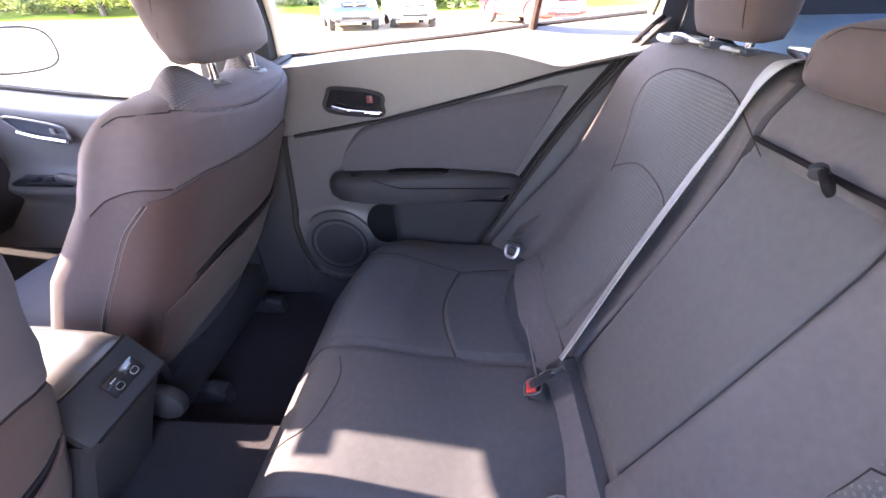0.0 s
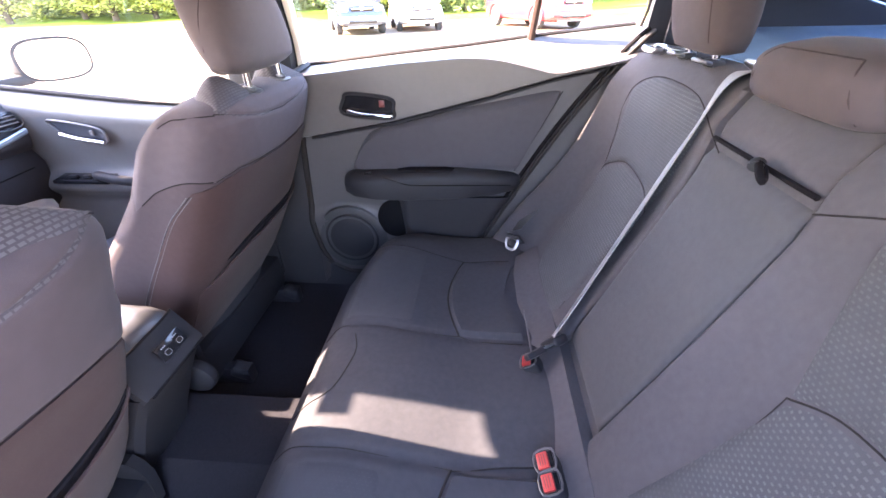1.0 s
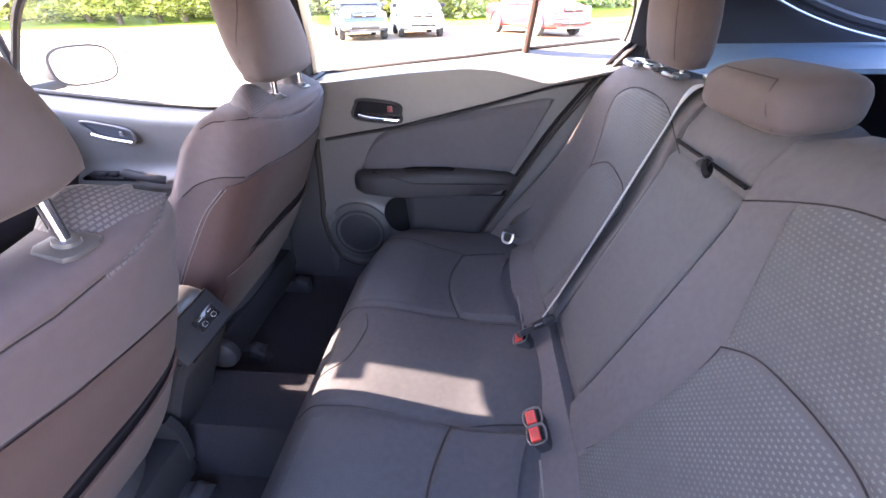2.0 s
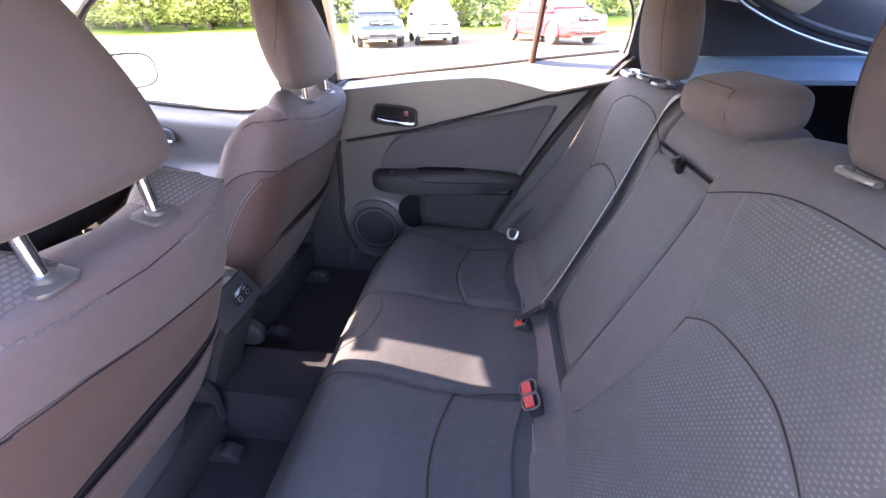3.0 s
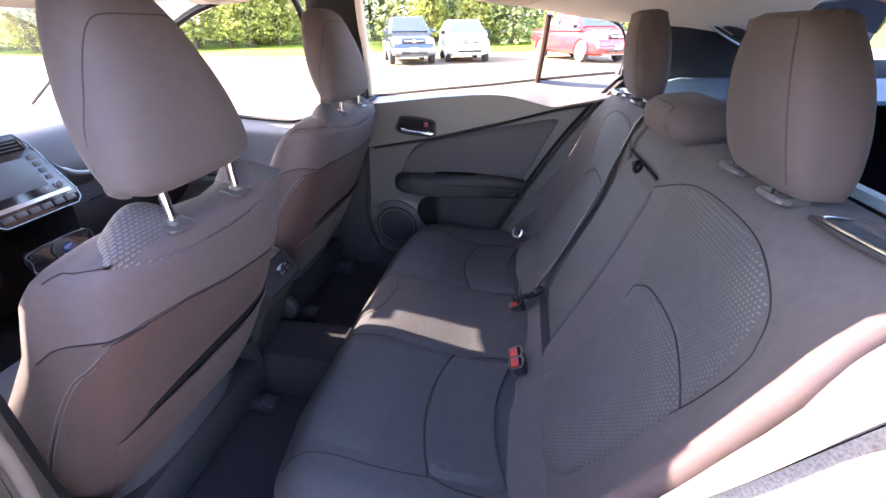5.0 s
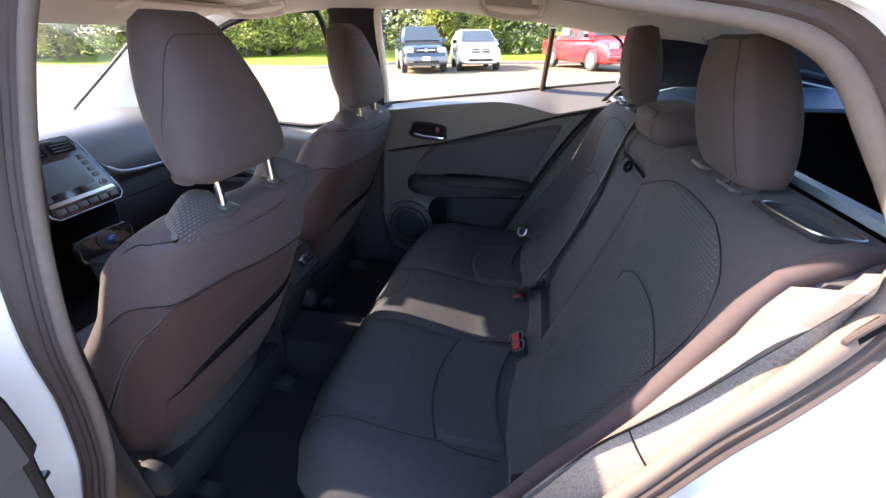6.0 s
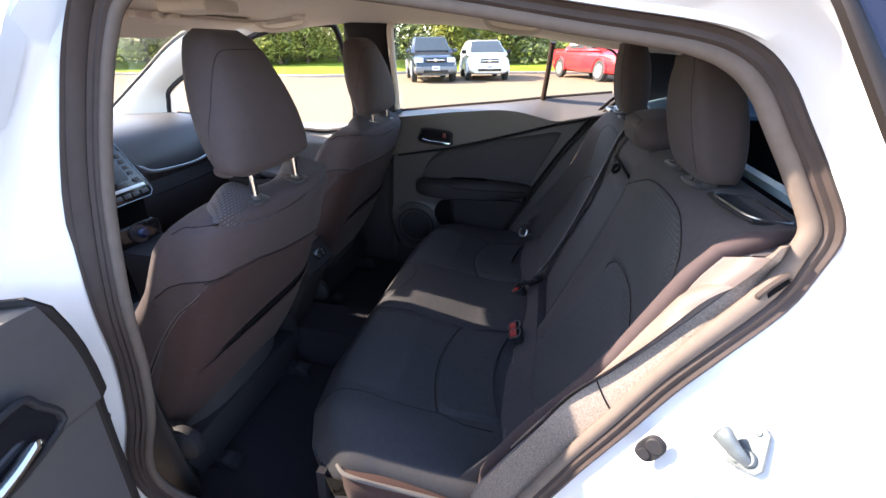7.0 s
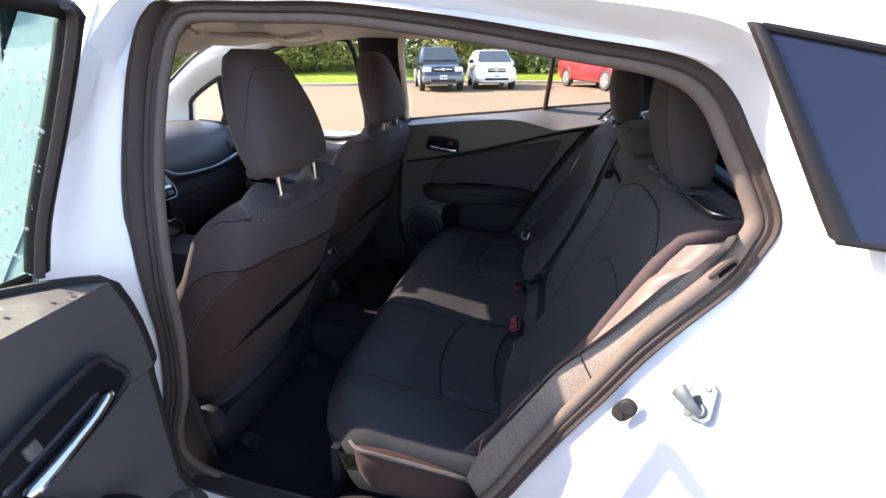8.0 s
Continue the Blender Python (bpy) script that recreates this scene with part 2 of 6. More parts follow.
def loft(rings, cap=True, wrap=True):
    """A skin over rings of equal length; wrap: each ring is closed."""
    bm = bmesh.new()
    rows = [[bm.verts.new(p) for p in r] for r in rings]
    n = len(rows[0])
    for a, b in zip(rows, rows[1:]):
        for i in range(n if wrap else n - 1):
            j = (i + 1) % n
            bm.faces.new((a[i], a[j], b[j], b[i]))
    if cap and wrap:
        bm.faces.new(rows[0][::-1])
        bm.faces.new(rows[-1])
    return bm


def tube(pts, r, sides=8, closed=False, flat=1.0):
    """A tube along pts; flat squeezes it in one direction."""
    pts = [Vector(p) for p in pts]
    n = len(pts)
    up = Vector((0.13, 0.21, 0.97))
    rings = []
    for i, p in enumerate(pts):
        d = (pts[(i + 1) % n] - pts[i - 1]) if closed else (pts[min(i + 1, n - 1)] - pts[max(i - 1, 0)])
        d.normalize()
        up = (up - d * up.dot(d))
        if up.length < 1e-4:
            up = d.orthogonal()
        up.normalize()
        side = d.cross(up)
        rr = r[i] if isinstance(r, (list, tuple)) else r
        rings.append([p + (up * math.cos(a) * flat + side * math.sin(a)) * rr for a in (2 * math.pi * k / sides for k in range(sides))])
    if closed:
        rings.append(rings[0])
    return loft(rings, cap=not closed)


def strap(pts, normals, width, thick):
    """A flat band along pts, lying with the given normals."""
    pts = [Vector(p) for p in pts]
    rings = []
    n = len(pts)
    for i, p in enumerate(pts):
        d = (pts[min(i + 1, n - 1)] - pts[max(i - 1, 0)]).normalized()
        nn = Vector(normals[i] if isinstance(normals, list) else normals)
        nn = (nn - d * nn.dot(d)).normalized()
        s = d.cross(nn)
        w, h = width / 2, thick / 2
        rings.append([p + s * w * a + nn * h * b for a, b in ((-1, -.6), (-.93, -1), (.93, -1), (1, -.6), (1, .6), (.93, 1), (-.93, 1), (-1, .6))])
    return loft(rings)


def block(size, bevel=0.01, seg=2, m=None):
    """A box about its centre with rounded edges."""
    bm = bmesh.new()
    bmesh.ops.create_cube(bm, size=1.0, matrix=Matrix.Diagonal((*size, 1)))
    if bevel:
        bmesh.ops.bevel(bm, geom=list(bm.edges), offset=min(bevel, min(size) * 0.49), segments=seg, profile=0.6, affect="EDGES")
    if m is not None:
        bmesh.ops.transform(bm, matrix=m, verts=bm.verts)
    return bm


def plate(outline, depth, m, bevel=0.003, seg=2):
    """A flat piece of the outline (x, y), extruded by depth along z, rounded at its edges, laid by m."""
    bm = bmesh.new()
    f = bm.faces.new([bm.verts.new((x, y, 0)) for x, y in outline])
    r = bmesh.ops.extrude_face_region(bm, geom=[f])
    bmesh.ops.translate(bm, vec=(0, 0, depth), verts=[v for v in r["geom"] if isinstance(v, bmesh.types.BMVert)])
    bmesh.ops.recalc_face_normals(bm, faces=bm.faces)
    if bevel:
        bmesh.ops.bevel(bm, geom=[e for e in bm.edges if len(e.link_faces) == 2 and e.calc_face_angle(0) > 0.9], offset=bevel, segments=seg, profile=0.6, affect="EDGES")
    bmesh.ops.transform(bm, matrix=m, verts=bm.verts)
    return bm


def sheet(fn, us, vs, thick):
    """A curved panel: fn(u, v) gives its face, thick (a vector) the way to its back."""
    t = Vector(thick)
    front = [[Vector(fn(u, v)) for u in us] for v in vs]
    bm = bmesh.new()
    a = [[bm.verts.new(p) for p in r] for r in front]
    b = [[bm.verts.new(p + t) for p in r] for r in front]
    n, k = len(us), len(vs)
    for j in range(k - 1):
        for i in range(n - 1):
            bm.faces.new((a[j][i], a[j][i + 1], a[j + 1][i + 1], a[j + 1][i]))
            bm.faces.new((b[j][i], b[j + 1][i], b[j + 1][i + 1], b[j][i + 1]))
    for j in range(k - 1):
        bm.faces.new((a[j][0], a[j + 1][0], b[j + 1][0], b[j][0]))
        bm.faces.new((a[j][-1], b[j][-1], b[j + 1][-1], a[j + 1][-1]))
    for i in range(n - 1):
        bm.faces.new((a[0][i], b[0][i], b[0][i + 1], a[0][i + 1]))
        bm.faces.new((a[-1][i], a[-1][i + 1], b[-1][i + 1], b[-1][i]))
    return bm


def spin(profile, m, n=24):
    """A turned piece: (radius, height) pairs about z, laid by m."""
    rings = [[Vector((r * math.cos(2 * math.pi * k / n), r * math.sin(2 * math.pi * k / n), z)) for k in range(n)] for r, z in profile]
    bm = loft(rings)
    bmesh.ops.transform(bm, matrix=m, verts=bm.verts)
    return bm


def joined(*bms):
    out = bmesh.new()
    for b in bms:
        me = bpy.data.meshes.new("tmp")
        b.to_mesh(me)
        b.free()
        out.from_mesh(me)
        bpy.data.meshes.remove(me)
    return out


def oval(c, u, v, a, b, e=2.5, n=32):
    """A superellipse ring about c in the plane of the unit vectors u and v."""
    c, u, v = Vector(c), Vector(u), Vector(v)
    out = []
    for k in range(n):
        t = 2 * math.pi * k / n
        ct, st = math.cos(t), math.sin(t)
        out.append(c + u * a * math.copysign(abs(ct) ** (2 / e), ct) + v * b * math.copysign(abs(st) ** (2 / e), st))
    return out


def steps(a, b, n):
    return [a + (b - a) * i / (n - 1) for i in range(n)]


def ease(x, a, b):
    t = min(1.0, max(0.0, (x - a) / (b - a)))
    return t * t * (3 - 2 * t)


def lerp_table(x, xs, ys):
    return float(np.interp(x, xs, ys))


# ---- the rear bench: its two faces ----
BACK_Z = [.45, .52, .58, .65, .72, .82, .90, .95, 1.02, 1.06, 1.08]
BACK_X = [.27, .31, .345, .385, .425, .470, .488, .495, .503, .525, .550]


def back_x(y, z):
    """Where the face of the rear backrest lies."""
    x = sum(lerp_table(z + d, BACK_Z, BACK_X) for d in (-.03, -.015, 0, .015, .03)) / 5
    flat = lerp_table(z, [.45, .535, .95, 1.02, 1.06, 1.08], [.325, .345, .493, .503, .525, .550])
    x += (flat - x) * (1 - ease(abs(y - .02), .095, .17))
    b = ease(abs(y), .50, .615)
    return x - b * lerp_table(z, [.5, .65, .85, 1.0, 1.06], [.13, .12, .07, .03, 0.0])


def seat_z(x, y):
    """Where the top of the rear cushion lies."""
    z = sum(lerp_table(x + d, [-.30, -.20, -.17, -.13, -.06, .05, .15, .28, .4], [.43, .49, .545, .568, .572, .548, .528, .528, .53]) for d in (-.02, -.01, 0, .01, .02)) / 5
    dish = math.exp(-((abs(y) - .36) / .14) ** 2) * .016 * ease(x, -.14, .06)
    rim = ease(abs(y), .50, .63) * .035 * (1 - ease(x, -.1, .2) * 1.2)
    return z - dish + .012 * math.exp(-(y / .13) ** 2) * ease(x, -.1, .1) - rim


# ---- the ground outside ----
bm = bmesh.new()
bmesh.ops.create_grid(bm, x_segments=2, y_segments=2, size=900)
setting("ground", bm, LOT, "wide sunlit tan asphalt parking lot", "ground")


def lawn_edge(x):
    """The far kerb of the lot, with the island that juts out on its front side."""
    return lerp_table(x, [-80, -22, -15, -12, -9.5, -8.3, 8, 12, 80], [21, 20.5, 19.6, 19.2, 20.0, 23.2, 23.2, 23.0, 23.0])


xs = steps(-80, 80, 160)
setting("grass_verge", sheet(lambda u, v: (u, lawn_edge(u) + .15 + v, .13 + .05 * math.sin(u * .7) * min(1, v / 5) + .06 * v), xs, [0, 2, 5, 10, 20, 45], (0, 0, -.2)), GRASS, "bright green lawn verge behind the kerb", "grass")
setting("kerb", joined(*[loft([[Vector((u, lawn_edge(u) + a, b)) for a, b in ((0, -.05), (0, .11), (.03, .14), (.15, .14), (.15, -.05))] for u in xs])]), KERB, "pale concrete kerb along the lot", "kerb")

# ---- the car's shell ----
WHITE_LABEL = "white painted car body side round the open door"


def side_y(z):
    """The plane of the left door opening's seal."""
    return lerp_table(z, [.2, .50, .65, .85, .98, 1.036, 1.075, 1.255, 1.33, 1.40], [-.69, -.69, -.684, -.680, -.675, -.655, -.632, -.571, -.555, -.54])


SEAL_XZ = [(-.26, 1.362), (-.13, 1.358), (.0, 1.352), (.166, 1.330), (.317, 1.304), (.43, 1.285), (.478, 1.267), (.507, 1.240), (.529, 1.203), (.556, 1.155),
           (.576, 1.110), (.566, 1.075), (.540, 1.038), (.490, .982), (.456, .925), (.418, .846), (.376, .760), (.332, .660), (.278, .540), (.20, .42), (.08, .365),
           (-.15, .35), (-.38, .35), (-.48, .40), (-.475, .50), (-.415, .640), (-.375, .78), (-.352, .92), (-.362, 1.09), (-.352, 1.23), (-.325, 1.31), (-.30, 1.345)]
loop = smooth_line([(x, side_y(z), z) for x, z in SEAL_XZ], 4, True)
N_LOOP = len(loop)
cx, cz = .10, .88


def grown(d, y_of, keep=1.0):
    """The opening's loop, d metres wider, at the depth y_of(z, i)."""
    out = []
    for i, p in enumerate(loop):
        t = loop[(i + 1) % N_LOOP] - loop[i - 1]
        n = Vector((-t.z, 0, t.x)).normalized()
        if n.x * (p.x - cx) + n.z * (p.z - cz) < 0:
            n = -n
        dd = d(p, n) if callable(d) else d
        q = p + n * dd
        out.append(Vector((q.x, y_of(q, p), q.z)))
    return out


def skin_y(z):
    """The outer skin of the car's left side."""
    return lerp_table(z, [.15, .4, .75, .95, 1.05, 1.15, 1.30, 1.38, 1.43], [-.82, -.86, -.872, -.850, -.785, -.722, -.645, -.59, -.50])


def jamb(p, n):
    """How wide the door's step in the body is: wide at the rear pillar, narrow at the roof."""
    return .016 + .055 * max(0.0, n.x) * (1 - .8 * ease(p.z, .95, 1.10)) + .03 * max(0.0, -n.z) + .034 * max(0, -n.x)


def skin(p, n):
    return jamb(p, n) + .03 - .020 * max(0.0, -n.x) - .014 * ease(p.z, .95, 1.10) * max(0.0, n.x) + .02 * max(0.0, n.x) * (1 - ease(p.z, .95, 1.10))


rings = [grown(.0, lambda q, p: p.y + .004), grown(.010, lambda q, p: p.y - .004), grown(lambda p, n: jamb(p, n) * .55, lambda q, p: p.y - .022),
         grown(jamb, lambda q, p: max(skin_y(q.z) + .055, -.80)), grown(lambda p, n: jamb(p, n) + .012 - .008 * max(0.0, -n.x), lambda q, p: skin_y(q.z) + .03), grown(skin, lambda q, p: skin_y(q.z) + .002)]
far = []
for q in rings[-1]:
    d = Vector((q.x - cx, 0, q.z - cz)).normalized()
    k = 2.4
    x, z = q.x + d.x * 1.0, q.z + d.z * .5
    x, z = min(max(x, -.60), 1.75), min(max(z, .17), 1.425)
    far.append(Vector((x, skin_y(z), z)))
mid = [(a.lerp(b, .5)) for a, b in zip(rings[-1], far)]
mid = [Vector((m.x, skin_y(m.z), m.z)) for m in mid]
quart = [(a.lerp(b, .5)) for a, b in zip(rings[-1], mid)]
quart = [Vector((m.x, skin_y(m.z), m.z)) for m in quart]
side = loft(rings + [quart, mid, far], cap=False)
setting("body_side", side, PAINT, WHITE_LABEL, "car body", 50)
seal_u = [(-.010, .012), (-.008, -.002), (-.002, -.009), (.004, -.008), (.008, -.012), (.012, -.010), (.014, -.003), (.012, .010)]
setting("door_seal", loft([grown(d, lambda q, p, e=e: p.y + e) for d, e in seal_u] + [grown(seal_u[0][0], lambda q, p: p.y + seal_u[0][1])], cap=False), SEAL, "brown-black rubber weather seal round the door opening", "door seal", 50)
front_leg = [i for i, p in enumerate(loop) if p.x < -.27]
start = next(k for k in range(len(front_leg)) if front_leg[k] - front_leg[k - 1] != 1)
front_leg = front_leg[start:] + front_leg[:start]
pillar_u = [(0, .1, .002), (0, .2, -.007), (0, .5, -.011), (0, .85, -.009), (0, .95, -.006), (1, .05, -.010), (1, .10, -.008), (1, .12, .002)]
narrow = [.45 + .55 * ease(loop[i].z, .80, 1.08) for i in front_leg]      # the strip tapers towards the sill
rows = [[rings[1][i].lerp(rings[2][i], min(1.0, (g + k) * w)).lerp(rings[3][i], max(0.0, (g + k) * w - 1)) + Vector((0, e, 0)) for i, w in zip(front_leg, narrow)] for g, k, e in pillar_u]
setting("door_seal_outer", loft(rows, cap=False, wrap=False), SEAL, "dark brown outer weather strip along the middle pillar", "door seal", 50)
lip_r = [.0085 + .0015 * ease(p.x, .40, .50) * ease(p.z, .9, 1.0) for p in grown(-.010, lambda q, p: p.y)]
setting("door_seal_lip", tube(grown(lambda p, n: -.010 - .002 * ease(p.x, .40, .50) * ease(p.z, .9, 1.0), lambda q, p: p.y + .002), lip_r, 10, True), SEAL_LIP, "lip along the door seal, coloured tan for the sun on it", "door seal", 60)

# roof skin and headliner
def roof_z(x, y):
    return lerp_table(x, [-.95, -.6, 0, .5, 1.0, 1.6], [1.405, 1.45, 1.465, 1.435, 1.36, 1.20]) - .05 * (abs(y) / .6) ** 3


setting("roof_panel", sheet(lambda y, x: (x, y, roof_z(x, y)), steps(-.56, .56, 17), steps(-.93, .95, 21), (0, 0, -.015)), PAINT, "white painted car roof", "car roof")


def liner_z(x, y):
    edge = lerp_table(x, [-.95, -.5, -.1, .2, .45, .7, 1.0], [1.345, 1.372, 1.358, 1.318, 1.275, 1.25, 1.20])
    mid_z = lerp_table(x, [-.95, -.6, 0, .5, 1.0], [1.370, 1.412, 1.422, 1.392, 1.305])
    return mid_z + (edge - mid_z) * ease(abs(y), .40, .60)


setting("ceiling", sheet(lambda y, x: (x, y, liner_z(x, y)), steps(-.545, .605, 35), steps(-.93, .95, 40), (0, 0, .012)), LINER, "pale beige-grey cloth headliner of the car", "ceiling")
# floor and tunnel
def floor_z(x, y):
    return .27 + .10 * ease(.14 - abs(y), 0, .06) * ease(x, -2, -1) + .06 * ease(x, -.14, -.02)


setting("floor", sheet(lambda y, x: (x, y, floor_z(x, y)), steps(-.68, .68, 69), steps(-1.7, .05, 30), (0, 0, -.05)), CARPET, "black carpeted car floor", "floor")
setting("floor_side_left", sheet(lambda x, v: (x, -.66 - .03 * v, .27 + .10 * v), steps(-.5, .25, 12), [0, .5, 1], (0, -.03, -.02)), PLASTIC, "black plastic door sill trim", "trim")
setting("floor_side_right", sheet(lambda x, v: (x, .655 + .06 * v, .27 + .16 * v), steps(-1.7, .25, 20), [0, .5, 1], (0, .03, -.02)), PLASTIC, "black plastic door sill trim", "trim")
setting("sill_right", sheet(lambda x, v: (x, .72 + .10 * v, .42 - .05 * v), steps(-1.7, .4, 20), [0, .5, 1], (0, 0, -.03)), PAINT, "white painted door sill", "car body")
# dark panel under the rear bench
setting("bench_riser", sheet(lambda y, v: (-.13 + .02 * v, y, .27 + .20 * v), steps(-.62, .62, 20), [0, .5, 1], (.02, 0, 0)), CARPET, "black carpeted panel below the rear bench", "trim")
# load floor, hatch, tail
setting("cargo_ledge", sheet(lambda y, x: (x, y, 1.055 + .03 * ease(x, .62, .70) + .025 * ease(y, .44, .57) + .012 * ease(-y, .40, .56)), steps(.34, .62, 12), steps(.655, 1.45, 12), (0, 0, -.01)), TRAY, "side ledge behind the rear seats, tinted blue for reflected sky", "ledge")
setting("seat_shell_edge", sheet(lambda y, x: (x, y, 1.076 - .25 * (x - .652)), steps(-.59, -.10, 16), steps(.652, .690, 4), (0, 0, -.012)), SHELL_EDGE, "rear edge of the seat shell, coloured pale blue for skylight", "trim")
for sgn, nm in ((1, "right"), (-1, "left")):
    setting("cargo_side_" + nm, sheet(lambda x, z, sgn=sgn: (x, sgn * (.645 - .02 * ease(z, .9, 1.1)), z), steps(.60, 1.55, 12), steps(.48, 1.16, 10), (0, sgn * .02, 0)), PANEL_DARK, "black trim panel beside the load space", "trim")
setting("tailgate_panel", sheet(lambda y, z: (1.52 - .20 * (z - .5), y, z), steps(-.66, .66, 9), steps(.45, 1.16, 6), (.02, 0, 0)), PANEL_DARK, "black tailgate inner panel", "trim")
setting("tailgate_glass", sheet(lambda y, v: (.95 + .75 * v, y, 1.31 - .22 * v - .03 * abs(y)), steps(-.55, .55, 9), steps(0, 1, 6), (0, 0, .004)), GLASS_DARK, "dark privacy glass in the tailgate", "window")

# windscreen and front pillars
ws = part("windscreen", sheet(lambda y, v: (-2.15 + 1.22 * v + .18 * (y / .65) ** 2 * (1 - .3 * v), y, .985 + .40 * (1 - (1 - v) ** 2.4) - .02 * (y / .6) ** 2), steps(-.62, .62, 17), steps(0, 1, 10), (0, 0, .005)), GLASS_SCREEN)
tagged(ws, "clear laminated windscreen of the car", "windscreen", "", "structure")
a = [(-1.68, -.70, .97), (-1.38, -.69, 1.13), (-1.10, -.655, 1.27), (-.86, -.61, 1.375), (-.6, -.60, 1.40)]
setting("front_pillar", tube(smooth_line(a, 6), .035, 10, flat=1.3), PAINT, "white windscreen pillar of the car", "pillar")
screen_edge = smooth_line([(-2.02, .665, .975), (-1.90, .67, 1.05), (-1.67, .67, 1.187), (-1.43, .655, 1.318), (-1.20, .63, 1.385), (-.90, .60, 1.400)], 8)
window_edge = smooth_line([(-1.655, .715, .975), (-1.635, .715, 1.04), (-1.595, .712, 1.105), (-1.395, .70, 1.203), (-1.10, .665, 1.300), (-.88, .625, 1.355)], 8)
setting("front_pillar_trim", sheet(lambda i, v: screen_edge[i].lerp(window_edge[i], v) + Vector((0, -.025, .008)) * math.sin(math.pi * v), list(range(len(screen_edge))), steps(0, 1, 8), (0, .035, 0)), LINER, "pale plastic trim on the windscreen pillar", "pillar")
setting("screen_border", tube([q + Vector((-.006, .006, .004)) for q in screen_edge], .011, 8), PLASTIC, "black border of the windscreen", "trim")
setting("quarter_border", tube(window_edge[2:26], .011, 8), PLASTIC, "black border of the small front side window", "trim")
setting("quarter_bar", tube(smooth_line([(-1.415, .72, .985), (-1.405, .715, 1.08), (-1.385, .702, 1.200)], 5), .013, 8), PLASTIC, "black bar before the front door's window", "trim")

# middle pillar on the right side, with its window frame
setting("middle_pillar_right", loft([[Vector((x, y, z)) for x, y in ((xa, ya), (xa - .01, ya + .05 - .045 * ease(z, 1.08, 1.26)), (xb + .01, ya + .06 - .052 * ease(z, 1.08, 1.26)), (xb, ya), (xb - .03, ya - .012), (xa + .03, ya - .012))]
        for xa, xb, ya, z in ((-.60, -.40, .63, .30), (-.58, -.385, .645, .62), (-.565, -.375, .655, .95), (-.55, -.365, .650, 1.06), (-.535, -.352, .625, 1.22), (-.52, -.345, .60, 1.36), (-.51, -.34, .585, 1.40))]), PLASTIC, "black middle pillar trim between the doors", "pillar")
setting("middle_pillar_left", loft([[Vector((x, y, z)) for x, y in ((xa, ya), (xa - .01, ya - .02), (xb - .02, ya - .012), (xb - .006, ya), (xb - .03, ya + .02), (xa + .03, ya + .02))]
        for xa, xb, ya, z in ((-.62, -.455, -.63, .27), (-.60, -.43, -.645, .62), (-.58, -.375, -.645, .95), (-.55, -.365, -.605, 1.08), (-.535, -.355, -.565, 1.24), (-.52, -.345, -.535, 1.37), (-.51, -.34, -.53, 1.40))]), PLASTIC, "black middle pillar trim beside the driver's seat", "pillar")
# white outer pillar and the edge of the front door beyond it
setting("pillar_skin", sheet(lambda x, z: (x - .06 * ease(z, .9, 1.35) * -1.5, skin_y(z) - .003, z), steps(-.64, -.475, 6), steps(.25, 1.37, 20), (0, .03, 0)), PAINT, "white painted rear edge of the front door", "car body")

# rear pillars inside
setting("rear_pillar_right", sheet(lambda x, z: (x, lerp_table(z, [.9, 1.05, 1.15, 1.36], [.66, .645, .63, .58]) - .02 * ease(x, .55, .8), z), steps(.555, 1.2, 16), steps(.85, 1.36, 16), (0, .02, 0)), PANEL_DARK, "dark navy rear pillar trim beside the tailgate", "pillar")
setting("rear_pillar_left", sheet(lambda x, z: (x, -lerp_table(z, [.5, .9, 1.05, 1.15, 1.36], [.66, .655, .60, .57, .53]), z), steps(.60, 1.2, 16), steps(.55, 1.33, 16), (0, -.02, 0)), PLASTIC, "dark rear pillar trim", "pillar")
line = smooth_line([(.715, .570, 1.305), (.742, .566, 1.277), (.775, .562, 1.248), (.835, .558, 1.215), (.925, .556, 1.178), (1.03, .553, 1.146), (1.15, .55, 1.12)], 6)
setting("tailgate_opening_trim", joined(tube(line, .007, 8), tube([p + Vector((.012, -.004, .016)) for p in line], .011, 8)), PANEL_DARK, "dark trim round the tailgate opening", "trim")
setting("tailgate_trim_strip", tube([p + Vector((-.004, -.012, -.004)) for p in line], .0028, 6), SATIN, "thin silver line along the tailgate opening", "trim")
setting("cargo_floor", sheet(lambda y, x: (x, y, .55), steps(-.64, .66, 9), steps(.60, 1.5, 9), (0, 0, -.03)), CARPET, "black carpeted load floor", "floor")
line = smooth_line([(.572, .626, 1.105), (.540, .620, 1.078), (.484, .617, 1.016), (.390, .617, .887), (.293, .617, .725), (.208, .618, .570), (.150, .625, .455)], 6)
setting("door_seal_right", tube(line, .0085, 10, flat=.8), RUBBER, "black rubber seal in the gap between seat and right door", "door seal")
setting("door_gap_right", tube([p + Vector((-.012, .008, .006)) for p in line], .0055, 8), SEAM, "dark gap beside the right door panel", "trim")


